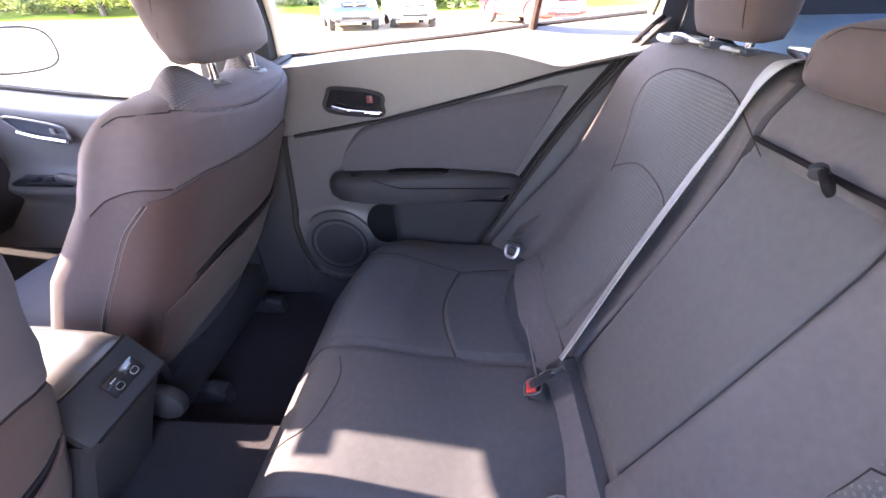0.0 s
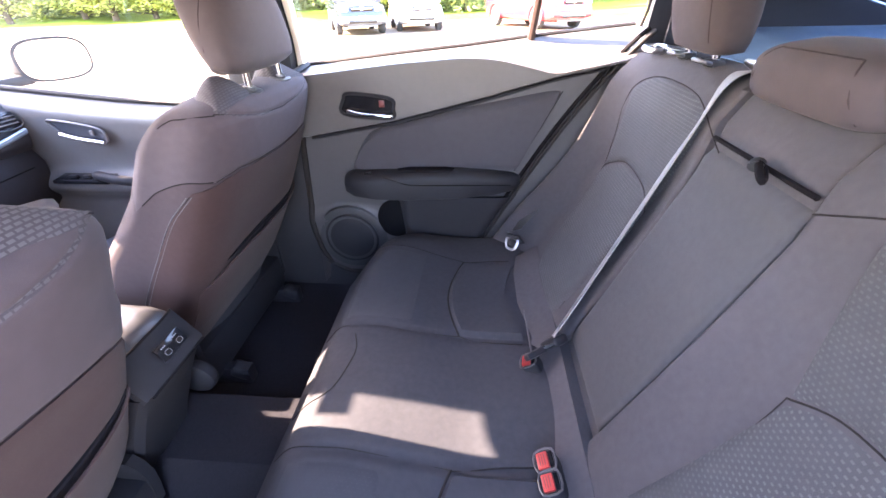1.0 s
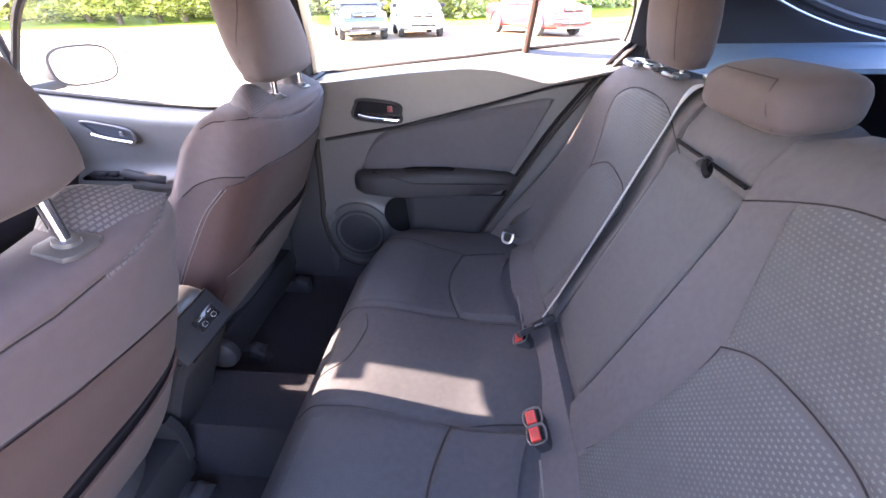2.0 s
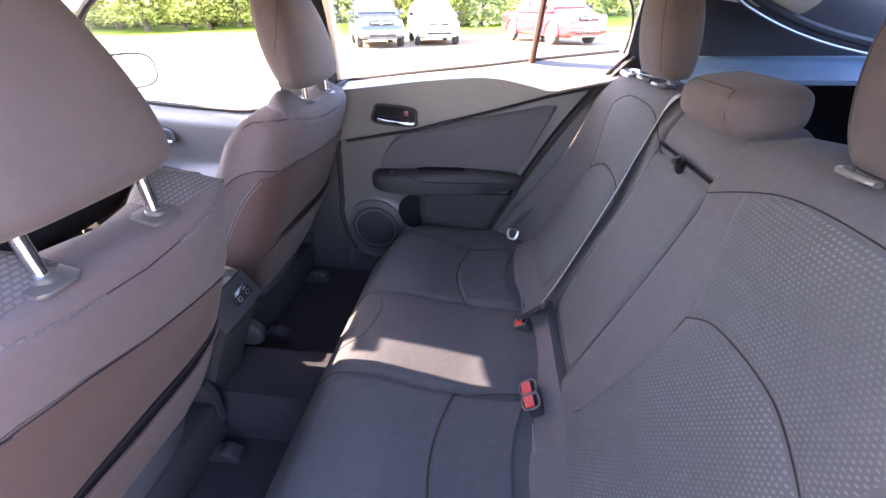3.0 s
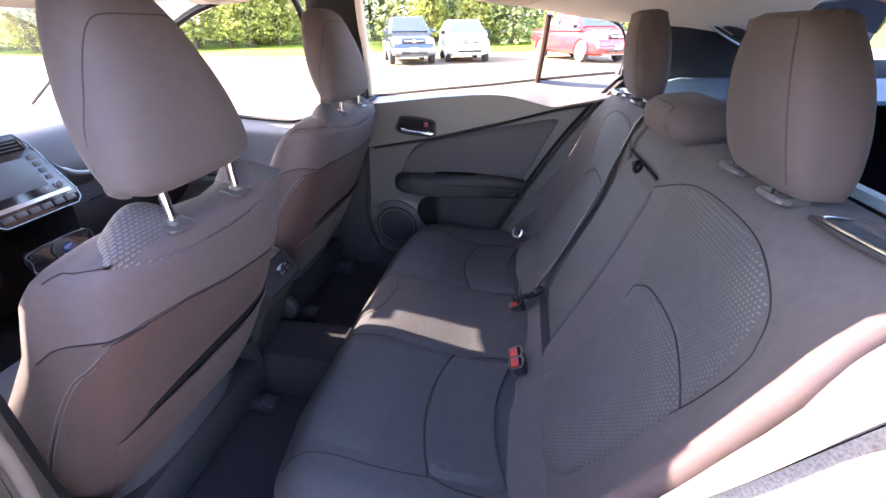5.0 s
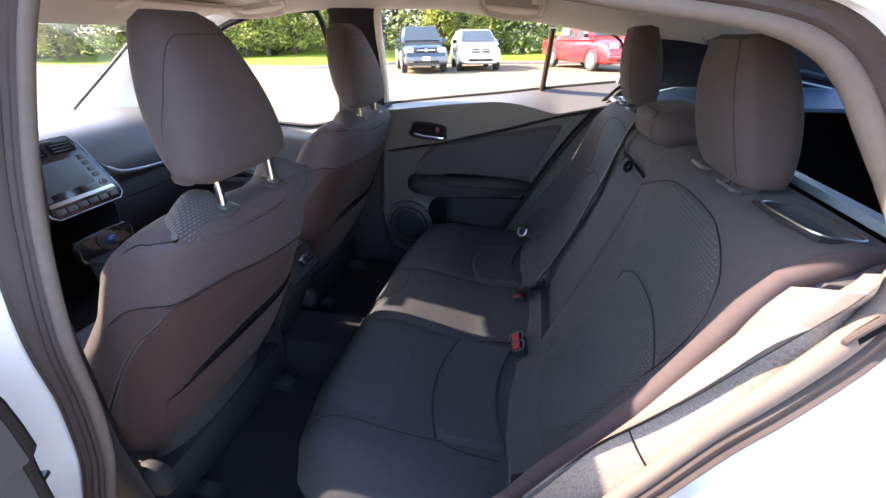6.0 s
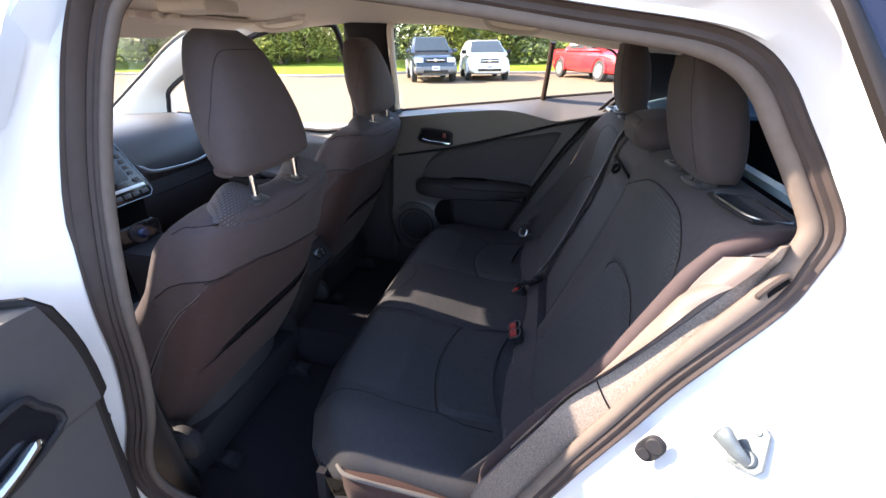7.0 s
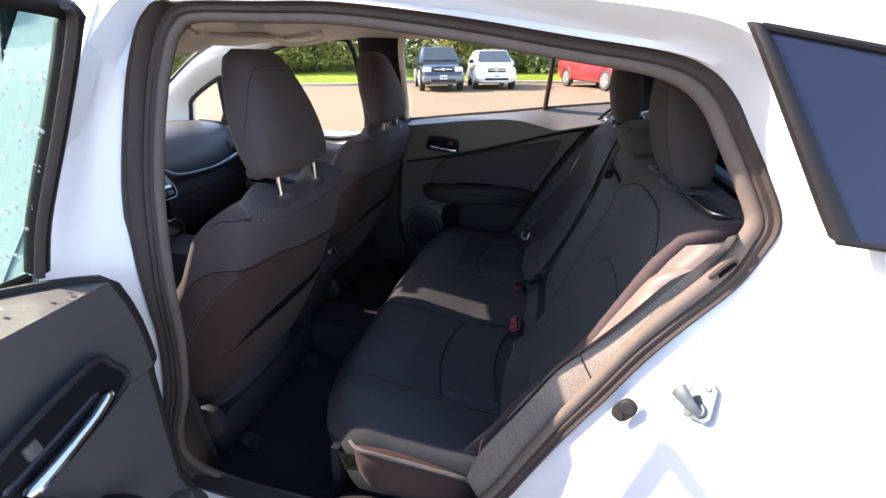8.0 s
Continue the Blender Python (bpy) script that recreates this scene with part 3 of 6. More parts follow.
# ---- the rear bench ----
def bench_back(y0, y1, name, parent, material, z_low=.47, z_top=1.062, proud=0.0, z_cut=False, inset=.004):
    """One section of the rear backrest, rounded at its edges."""
    zs = steps(z_low, z_top, 44)
    ys = [y0, y0 + .002, y0 + .005, y0 + .010] + steps(y0 + .016, y1 - .016, 24) + [y1 - .010, y1 - .005, y1 - .002, y1]

    def edge(y):
        d = min(y - y0, y1 - y)
        return .005 * (1 - ease(d, -.001, .008)) ** 2

    rows = []
    for z in zs:
        tip = .02 * (1 - ease(z, z_low - .005, z_low + .03)) ** 2 + (.02 * (1 - ease(z_top - z, -.004, .03)) ** 2 if z_cut else 0)
        rows.append([Vector((back_x(y, z) - proud + edge(y) + tip, y, z)) for y in ys])
    if not z_cut:
        lip = [max(0, min(1, (min(y - y0, y1 - y)) / .03)) for y in ys]
        rows.append([Vector((back_x(y, z_top) + .020, y, z_top + .014 * k)) for y, k in zip(ys, lip)])
        rows.append([Vector((back_x(y, z_top) + .050, y, z_top + .018 * k)) for y, k in zip(ys, lip)])
        rows.append([Vector((.625, y, z_top + .010 * k)) for y, k in zip(ys, lip)])
        rows.append([Vector((.648, y, z_top - .02)) for y in ys])
        rows.append([Vector((.65, y, .8)) for y in ys])
        rows.append([Vector((.62, y, z_low)) for y in ys])
    else:
        rows.append([Vector((back_x(y, z_top) + .06, y, z_top - .01)) for y in ys])
        rows.append([Vector((back_x(y, z_low) + .06, y, z_low + .01)) for y in ys])
    rings = [[r[i] for r in rows] for i in range(len(ys))]
    return part(name, loft(rings), material, parent)


def on_back(y, z, off=.002):
    e = 1e-3
    n = Vector((-1, (back_x(y + e, z) - back_x(y - e, z)) / (2 * e), (back_x(y, z + e) - back_x(y, z - e)) / (2 * e))).normalized()
    return Vector((back_x(y, z), y, z)) + n * off


def back_seam(pts, name, parent, r=.0022, material=None, off=.0005):
    line = smooth_line([(0, y, z) for y, z in pts], 8)
    return part(name, tube([on_back(p.y, p.z, off) for p in line], r, 6), material or SEAM, parent)


backrest = thing("rear_bench", (.2, 0, .30), "charcoal cloth rear bench seat with patterned inserts and folding armrest", "seat")
bench_back(.136, .592, "right_section", backrest, CLOTH)
bench_back(-.60, -.091, "left_section", backrest, CLOTH)
bench_back(-.090, .134, "centre_section", backrest, CLOTH, proud=-.010)
flap = bench_back(-.089, .130, "folding_armrest", backrest, CLOTH_LIGHT, .555, .990, .001, True)
# pull strap of the armrest
loop_pts = smooth_line([(.484, -.010, 1.009), (.476, -.024, 1.007), (.472, -.036, 1.002), (.476, -.038, .997), (.484, -.028, .998), (.490, -.014, 1.002)], 6, True)
part("pull_strap", tube(loop_pts, .0045, 8, True, flat=.8), SEAM, flap, "black woven pull strap")
part("strap_sleeve", tube([(.492, .004, 1.005), (.478, -.014, 1.006)], .0085, 10, flat=.8), PLASTIC, flap)
part("armrest_gap", tube([Vector((back_x(y, .999) + .002, y, .999)) for y in steps(-.086, .125, 14)], .0034, 6), SEAM, backrest)
for s in (1, -1):
    # upper patterned panel and the lower lumbar panel
    arc = [(.206, .829), (.25, .856), (.312, .866), (.37, .866), (.405, .858), (.45, .838), (.478, .822)]
    outer = [(.478, .826), (.492, .89), (.503, .95), (.500, .99)]
    inner = [(.206, .832), (.186, .884), (.172, .96), (.165, 1.014)]
    top = [(.165, 1.016), (.23, 1.036), (.32, 1.042), (.42, 1.036), (.49, 1.005), (.51, .96)]

    def mirrored(pts):
        return [(s * y, z) for y, z in pts]

    n = 28
    up_line = smooth_line([(0, y, z) for y, z in top[:5]], 8)
    lo_line = smooth_line([(0, y, z) for y, z in arc], 8)

    def pick(line, u):
        f = u * (len(line) - 1)
        k = min(int(f), len(line) - 2)
        return line[k].lerp(line[k + 1], f - k)

    def upper(u, v):
        p = pick(lo_line, u).lerp(pick(up_line, u), v)
        p.y += .02 * math.sin(math.pi * v) * (u - .5) * .6
        k = min(min(u, 1 - u) / .04, 1) * min(min(v, 1 - v) / .05, 1)
        return on_back(s * p.y, p.z, .0045 * k - .0015)

    part("upper_insert", sheet(upper, steps(0, 1, 30), steps(0, 1, 24), (.006, 0, 0)), WOVEN_BACK, backrest, "dotted woven cloth insert")
    low_line = smooth_line([(0, .205, .56), (0, .30, .535), (0, .39, .535), (0, .460, .60)], 8)

    def lower(u, v):
        p = pick(low_line, u).lerp(pick(lo_line, u), v)
        k = min(min(u, 1 - u) / .06, 1) * min(min(v, 1 - v) / .06, 1)
        return on_back(s * p.y, p.z - .003, .007 * k - .0015)

    part("lumbar_insert", sheet(lower, steps(0, 1, 26), steps(0, 1, 22), (.006, 0, 0)), WOVEN_BACK, backrest, "dotted woven cloth lumbar insert")
    back_seam(mirrored(arc), "lumbar_seam", backrest, .0012, SEAM_FINE)
    back_seam(mirrored([(.095, .985)] + top + [(.508, .93), (.492, .87), (.478, .82), (.45, .72), (.40, .63)]), "outer_seam", backrest, .0010, SEAM_FINE)
    back_seam(mirrored([(.206, .829), (.212, .76), (.218, .66), (.205, .58)]), "inner_seam", backrest, .0007, SEAM_FINE)
    # release handle on the shoulder
    m = Matrix.Translation((.570, s * .488, 1.075)) @ pose(0, 0, 0, 0, 8, s * -8)
    part("release_bezel", plate([(-.03, -.055), (.03, -.055), (.038, .0), (.03, .055), (-.03, .055), (-.038, 0)], .005, m, .002), PLASTIC, backrest, "black seat release bezel")
    rim = [m @ Vector((x, y, .006)) for x, y in ((-.024, -.046), (.024, -.046), (.03, 0), (.024, .046), (-.024, .046), (-.03, 0))]
    part("release_rim", tube(smooth_line(rim, 5, True), .0016, 6, True), SATIN, backrest, "satin silver release rim")

# child-seat anchor slot panel between cushion and backrest
part("lower_valance", sheet(lambda y, v: (.262 + .07 * v, y, .515 + .045 * v), steps(-.50, .50, 40), steps(0, 1, 6), (.03, 0, -.02)), CLOTH, backrest)


def headrest(name, y, w, h, d, z, lean, label, taper=.14, low=False):
    """A padded head restraint on two guides."""
    t = thing(name, (.545, y, 1.07), label, "headrest", "rear headrests")
    rings = []
    k = 15
    for i in range(k):
        v = i / (k - 1)
        e = math.sin(math.pi * min(1, max(0, v))) ** (.35 if v < .5 else .55) if 0 < v < 1 else .35
        zc = z + h * v
        if low:
            wid = w * (1.0 + .04 * (1 - v))
            e = max(.80, e)
        else:
            wid = w * (1.0 - taper * v ** 1.6)
        xc = .548 + lean * (v - .3) + (.0 if not low else .015 * v)
        rings.append(oval((xc, y, zc), (1, 0, 0), (0, 1, 0), d * (.55 + .45 * e), wid * (.80 + .20 * e), 3.6, 36))
    cap_hi = oval(rings[-1][0] * 0 + Vector((.548 + lean * .7, y, z + h + .006)), (1, 0, 0), (0, 1, 0), d * .35, w * .62, 3.2, 36)
    cap_lo = oval((.548 - lean * .3, y, z - .006), (1, 0, 0), (0, 1, 0), d * .35, w * .66, 3.2, 36)
    part("pad", loft([cap_lo] + rings + [cap_hi]), CLOTH_HEAD, t, "", 60)
    # seam near the front edge of both cheeks
    for s in (-1, 1):
        ln = [rings[i][18 - s * 4] for i in range(1, k)]
        part("seam", tube(smooth_line(ln, 3), .0008, 6), SEAM_HEAD, t)
    for s in (-1, 1):
        yy = y + s * .052
        part("post", tube([(.552, yy, 1.062), (.552, yy, z + .03)], .006, 10), CHROME, t, "chrome headrest post")
        g = part("guide", plate([(-.012, -.016), (.012, -.016), (.016, 0), (.012, .016), (-.012, .016), (-.016, 0)], .012, Matrix.Translation((.550, yy, 1.073)), .004), PLASTIC_GRIP, t, "grey headrest guide collar")
        part("clip", tube(smooth_line([(.536, yy - .020, 1.080), (.522, yy - .022, 1.084), (.520, yy + .012, 1.084), (.534, yy + .016, 1.083)], 4), .0034, 8), CLIP_STEEL, g)
    return t


headrest("rear_headrest", -.328, .097, .172, .044, 1.088, -.045, "dark charcoal cloth headrest raised above the rear seat", .27)
headrest("rear_headrest", .338, .098, .186, .046, 1.098, -.028, "dark charcoal cloth headrest on the rear seat beside the pillar")
low = thing("rear_headrest", (.56, .015, 1.06), "low charcoal cloth centre headrest resting on the backrest", "headrest", "rear headrests")
rings = []
for q in steps(-1, 1, 25):
    k = (1 - abs(q) ** 5) ** .22 if abs(q) < 1 else .35
    rings.append(oval((.556 + .006 * (1 - k), .015 + .104 * q, 1.098 - .008 * (1 - k)), (1, 0, .12), (-.12, 0, 1), .058 * k, .036 * k, 3.2, 32))
pad = part("pad", loft(rings), CLOTH_HEAD, low, "", 60)
part("seam", tube(smooth_line([rings[i][23 - int(12 * ease(i, 0, 5) * ease(24 - i, 0, 5))] for i in range(2, 23)], 2), .0010, 6), SEAM_HEAD, pad)
part("foot", block((.05, .12, .03), .01, 2, Matrix.Translation((.568, .015, 1.066))), CLOTH, low)
# a belt guide on the far shoulder
guide = thing("belt_guide", (.53, .498, 1.07), "silver belt guide on the rear seat shoulder beside the door", "belt guide")
part("loop", tube(smooth_line([(.52, .470, 1.078), (.515, .520, 1.080), (.540, .528, 1.082), (.552, .505, 1.082), (.545, .472, 1.080)], 5, True), .006, 8, True), SATIN, guide)

# cushion
cushion = backrest
xs_c = [-.205, -.20, -.19, -.178, -.165, -.15, -.13, -.11, -.09, -.06, -.03, 0, .03, .06, .09, .12, .15, .18, .21, .24, .27, .30]
ys_c = steps(-.625, .615, 168)


def cushion_top(x, y):
    e = max(0.0, abs(y + .005) - .585) / .035
    round_off = .05 * (1 - math.sqrt(max(0.0, 1 - min(1, e) ** 2)))
    front = lerp_table(abs(y), [0, .12, .36, .50, .57, .625], [.0, .0, .0, .025, .060, .125])
    xx = x + front * (1 - ease(x, -.2, .1))
    zig = .012 * math.exp(-((abs(y) - .145) / .007) ** 2) * ease(x, -.16, -.10)
    return Vector((xx, y, seat_z(x, y) - round_off - zig * .6))


rows = [[cushion_top(x, y) for y in ys_c] for x in xs_c]
front_rows = []
for dx, z in ((-.004, .47), (.0, .43), (.012, .385), (.03, .35)):
    front_rows.append([Vector((r.x + dx + .0, r.y, z)) for r in rows[0]])
bottom = [[Vector((.30, y, .40)) for y in ys_c], [Vector((.06, y, .35)) for y in ys_c]]
all_rows = front_rows[::-1] + rows + bottom
rings = [[r[i] for r in all_rows] for i in range(len(ys_c))]
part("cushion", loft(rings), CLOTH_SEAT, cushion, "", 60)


def on_seat(x, y, off=.001):
    p = cushion_top(x, y)
    return p + Vector((-.25 * (1 - ease(x, -.19, -.1)), 0, 1)).normalized() * off


def seat_seam(pts, r=.002, name="seam", material=None):
    line = smooth_line([(x, y, 0) for x, y in pts], 8)
    return part(name, tube([on_seat(p.x, p.y, .0003) for p in line], r, 6), material or SEAM, cushion)


for s in (1, -1):
    # lumbar-shaped insert toward the back, and the thigh panel before it
    def hip(u, v, s=s):
        y = .150 + (.455 - .150) * u
        x = .128 - .045 * math.sin(math.pi * (.08 + .84 * u)) + (.30 - .128) * v
        k = min(min(u, 1 - u) / .05, 1) * min(v / .07, 1)
        return on_seat(min(x, .272), s * y, .013 * ease(k, 0, 1) - .001)

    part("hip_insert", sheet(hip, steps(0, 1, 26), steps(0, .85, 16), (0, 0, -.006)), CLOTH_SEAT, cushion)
    arc = [(.128 - .045 * math.sin(math.pi * (.08 + .84 * u)), s * (.150 + .305 * u)) for u in steps(0, 1, 9)]
    seat_seam(arc, .0024, "seam", SEAM_FINE)
    seat_seam([(.122, s * .150), (.18, s * .140), (.26, s * .135)], .0014, "seam", SEAM_FINE)
    seat_seam([(.125, s * .457), (.18, s * .47), (.25, s * .475)], .0014, "seam", SEAM_FINE)

    def thigh(u, v, s=s):
        x = -.150 + .16 * v
        y = .165 + .29 * u
        k = min(min(u, 1 - u) / .05, 1) * min(min(v, 1 - v) / .08, 1)
        return on_seat(x, s * y, .003 * k - .001)

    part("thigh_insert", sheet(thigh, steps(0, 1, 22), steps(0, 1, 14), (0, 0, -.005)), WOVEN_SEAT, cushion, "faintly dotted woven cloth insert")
    seat_seam([(-.195, s * .140), (-.14, s * .142), (-.06, s * .142), (.04, s * .145), (.122, s * .150)], .0010, "seam", SEAM_FINE)
    seat_seam([(-.19, s * .49), (-.12, s * .475), (0, s * .47), (.125, s * .457)], .0011, "seam", SEAM_FINE)
seat_seam([(-.195, -.06), (-.15, -.055), (-.115, -.03), (-.098, .03), (-.095, .07), (-.108, .11)], .0012, "seam", SEAM_FINE)
piping = smooth_line([(-.060, -.612, .500), (-.03, -.632, .508), (.03, -.640, .514), (.10, -.638, .510), (.20, -.632, .495), (.225, -.626, .48)], 6)
# Knit paler than the cushion, so the tube paints its sunlit side edge.
part("side_piping", tube(piping, .0045, 8), CLOTH_SMOOTH, cushion, "pale piping along the cushion side, coloured for its sunlit edge")
part("side_panel", sheet(lambda i, v: piping[i] + Vector((.02 * v, .004 - .012 * math.sin(math.pi * v), -.004 - .13 * v)), list(range(len(piping))), steps(0, 1, 8), (0, .02, 0)), CLOTH_FRONT, cushion, "brown cloth cushion side", 60)
for y0, y1 in ((.11, .46), (-.20, -.52)):
    part("rear_piping", tube([on_seat(.276, y, .003) for y in steps(y0, y1, 16)], .0022, 6), CLOTH_SMOOTH, cushion)


# ---- buckles and belts ----
def buckle(name, at, rz, tilt, label, keys=1):
    """A seat-belt buckle with its red release key, leaning out of the seat gap."""
    t = thing(name, at, label, "seat-belt buckle")
    m = Matrix.Translation(at) @ pose(0, 0, 0, 0, tilt, rz)
    w = .033 * keys + .006
    lower = [oval(m @ Vector((.002 * k, 0, z)), m.to_3x3() @ Vector((1, 0, 0)), m.to_3x3() @ Vector((0, 1, 0)), a, b, 4.5, 28) for k, z, a, b in ((2, -.050, .009, w * .40), (1, -.030, .013, w * .47), (0, .020, .0165, w * .5), (0, .036, .0165, w * .5), (0, .040, .0145, w * .48))]
    part("housing", loft(lower), PLASTIC, t, "black buckle housing", 50)
    for i in range(keys):
        yy = (i - (keys - 1) / 2) * .034
        face = m @ Matrix.Translation((-.002, yy, .0405))
        part("release_key", block((.019, .026, .007), .0025, 2, face @ Matrix.Translation((-.003, 0, .0005))), RED, t, "red release key")
        for k in (-1, 0, 1):
            part("key_rib", block((.0012, .018, .0012), .0, 1, face @ Matrix.Translation((-.003 + .004 * k, 0, .0042))), DARK_RED, t)
        part("slot", block((.006, .024, .003), .001, 1, face @ Matrix.Translation((.0105, 0, 0))), CAVITY, t, "dark tongue slot")
        rim = [face @ Vector((a, b, .001)) for a, b in ((-.0145, -.0150), (.0155, -.0150), (.0155, .0150), (-.0145, .0150))]
        part("rim", tube(smooth_line(rim, 3, True), .0018, 6, True), PLASTIC_GRIP, t, "grey buckle rim")
    return t


buckle("double_buckle", (.290, -.150, .520), 6, -28, "twin black seat-belt buckle with two red release keys", 2)
buckle("single_buckle", (.288, .070, .518), -10, -35, "single black seat-belt buckle with red release key")

centre_belt = thing("centre_belt", (.35, .15, .56), "dark grey centre seat belt stretched across the backrest", "seat belt")
line = smooth_line([(.585, .175, 1.075), (.545, .178, 1.082), (.520, .182, 1.060), (.497, .186, .985), (.462, .196, .86), (.418, .190, .74), (.365, .160, .635), (.318, .120, .575)], 8)
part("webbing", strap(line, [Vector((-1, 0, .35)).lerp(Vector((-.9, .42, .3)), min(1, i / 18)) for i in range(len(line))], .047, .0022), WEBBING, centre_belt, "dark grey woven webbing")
m = Matrix.Translation((.300, .096, .566)) @ pose(0, 0, 0, 0, -52, -55)
part("tongue", plate([(-.028, -.012), (.028, -.012), (.020, .02), (-.020, .02)], .004, m, .0015), STEEL, centre_belt, "steel latch tongue")
part("tongue_cover", block((.058, .038, .020), .009, 3, m @ Matrix.Translation((0, .026, .002))), PLASTIC, centre_belt, "black plastic tongue cover")
part("tongue_stem", block((.020, .050, .014), .006, 2, m @ Matrix.Translation((.004, -.030, .000))), PLASTIC, centre_belt, "black latch stem")
part("belt_guide", tube(smooth_line([(.575, .150, 1.080), (.555, .150, 1.092), (.555, .204, 1.092), (.575, .204, 1.080)], 5), .004, 8), SATIN, centre_belt, "silver belt guide loop")

right_belt = thing("right_belt", (.29, .53, .57), "grey seat belt hanging beside the door with its steel tongue", "seat belt")
line = smooth_line([(.56, .60, 1.06), (.50, .602, .93), (.42, .598, .78), (.35, .584, .68), (.30, .556, .622), (.272, .524, .600)], 8)
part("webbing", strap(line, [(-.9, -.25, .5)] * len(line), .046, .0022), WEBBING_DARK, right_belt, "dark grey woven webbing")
line = smooth_line([(.262, .510, .592), (.275, .535, .56), (.30, .565, .50), (.31, .58, .46)], 6)
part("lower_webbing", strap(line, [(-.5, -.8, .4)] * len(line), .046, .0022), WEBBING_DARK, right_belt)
m = Matrix.Translation((.262, .505, .588)) @ pose(0, 0, 0, 62, 0, -28)
part("tongue_cover", block((.038, .012, .010), .004, 2, m), PLASTIC, right_belt, "black plastic tongue cover")
ring_pts = [m @ Vector(p) for p in ((-.015, -.006, 0), (.015, -.006, 0), (.012, -.034, 0), (-.012, -.034, 0))]
part("tongue", tube(smooth_line(ring_pts, 4, True), .0042, 6, True), SATIN, right_belt, "steel latch tongue")

# flank of the backrest and the trim between it and the door opening
RIDGE = ([.54, .579, .706, .818, .889, .987, 1.037, 1.070], [.236, .243, .306, .376, .415, .456, .477, .508])
GAP = ([.54, .62, .71, .851, .892, .948, 1.019, 1.088], [.222, .250, .297, .364, .399, .440, .486, .532])
RIM = ([.50, .62, .718, .833, .939, 1.035, 1.105], [.250, .308, .352, .406, .460, .529, .562])


def edge_of(table, z):
    return sum(lerp_table(z + d, *table) for d in (-.02, -.01, 0, .01, .02)) / 5


def flank(u, v):
    z = .56 + .505 * u
    a = Vector((edge_of(RIDGE, z) + .004, -.617 + .012 * ease(u, .8, 1.0), z - .006))
    zb = z + .018 * ease(u, .3, .9)
    b = Vector((edge_of(GAP, zb), -.648, zb))
    return a.lerp(b, v) + Vector((-.006, -.008, .004)) * math.sin(math.pi * v)


part("flank", sheet(flank, steps(0, 1, 40), steps(0, 1, 10), (.02, .02, -.01)), CLOTH_FLANK, backrest, "smooth cloth flank of the backrest, lightened for the sun", 60)


def side_trim(u, v):
    z = .52 + .575 * u
    a = Vector((edge_of(GAP, z) - .001, -.6495, z - .0005))
    zb = z - .006
    b = Vector((max(edge_of(RIM, zb), a.x + .012), side_y(zb) + .006, zb))
    return a.lerp(b, v)


left_belt = thing("left_belt", (.56, -.62, 1.07), "sunlit seat belt lying slack along the rear seat's flank", "seat belt")


def belt_band(u, v):
    """The slack webbing on the flank, folded over near its lower end."""
    w = .030 - .022 * ease(u, .45, .0) + .010 * ease(u, .75, 1.0)
    z = .70 + .385 * u
    zb = z + .012
    c = Vector((edge_of(RIDGE, z) * .45 + edge_of(GAP, zb) * .55 - .005, -.637 + .030 * ease(u, .80, 1.0), z + .004)) + Vector((.060, 0, -.010)) * ease(u, .80, 1.0)
    side_ = Vector((edge_of(GAP, zb) - edge_of(RIDGE, z), -.028, .016)).normalized()
    return c + side_ * w * (v - .5) + Vector((-.006, -.006, .005)) * (1 + .7 * math.sin(u * 9.0) * math.sin(math.pi * v))


part("webbing", sheet(belt_band, steps(0, 1, 44), steps(0, 1, 8), (.0015, .0015, -.001)), WEBBING_SUN, left_belt, "woven webbing with the sun's brightness in its colour", 60)
slot = [(.520, -.662, 1.046), (.536, -.661, 1.070), (.543, -.656, 1.064), (.528, -.657, 1.040)]
part("outlet_frame", tube(smooth_line(slot, 4, True), .0030, 8, True), SEAL, left_belt, "brown plastic belt outlet frame")
part("outlet_slot", strap([Vector(slot[0]).lerp(Vector(slot[3]), .5), Vector(slot[1]).lerp(Vector(slot[2]), .5)], (-.5, -.8, .3), .010, .003), SEAM, left_belt, "dark belt outlet slot")
setting("rear_side_trim", sheet(side_trim, steps(0, 1, 40), steps(0, 1, 6), (.02, .02, -.03)), TRIM_GRAIN, "tan-grey speckled plastic trim beside the rear seat, sunlit", "trim")
setting("trim_joint", tube([side_trim(.633 - .048 * v, v) + Vector((-.0006, -.0006, .0006)) for v in steps(0, 1, 5)], .0010, 5), SEAM, "dark joint in the side trim", "trim")
rings, crest = [], []
for z in [.54, .58] + steps(.62, 1.03, 16) + [1.045, 1.058, 1.066]:
    r = .0115 * ease(z, .50, .62) * (1 - .35 * ease(z, 1.0, 1.066)) + .002
    c0 = Vector((edge_of(RIDGE, z) + .004, -.606 + .012 * ease(z, 1.0, 1.066), z - .006))
    rings.append(oval(c0, Vector((.82, 0, -.57)), (0, 1, 0), r * 1.2, r, 2.3, 20))
    crest.append(c0 + Vector((-.62, .05, .55)).normalized() * r * 1.05)
for x, y, z, r in ((.548, -.580, 1.074, .012), (.585, -.566, 1.078, .008), (.615, -.556, 1.078, .003)):
    rings.append(oval((x, y, z), Vector((.82, 0, -.57)), (0, 1, 0), r * 1.2, r, 2.3, 20))
bolster = part("side_bolster", loft(rings), CLOTH_SIDE, backrest, "brown charcoal cloth bolster edge", 70)
part("stitch_line", tube(smooth_line(crest[4:], 3), .0006, 6), SEAM_FINE, bolster)


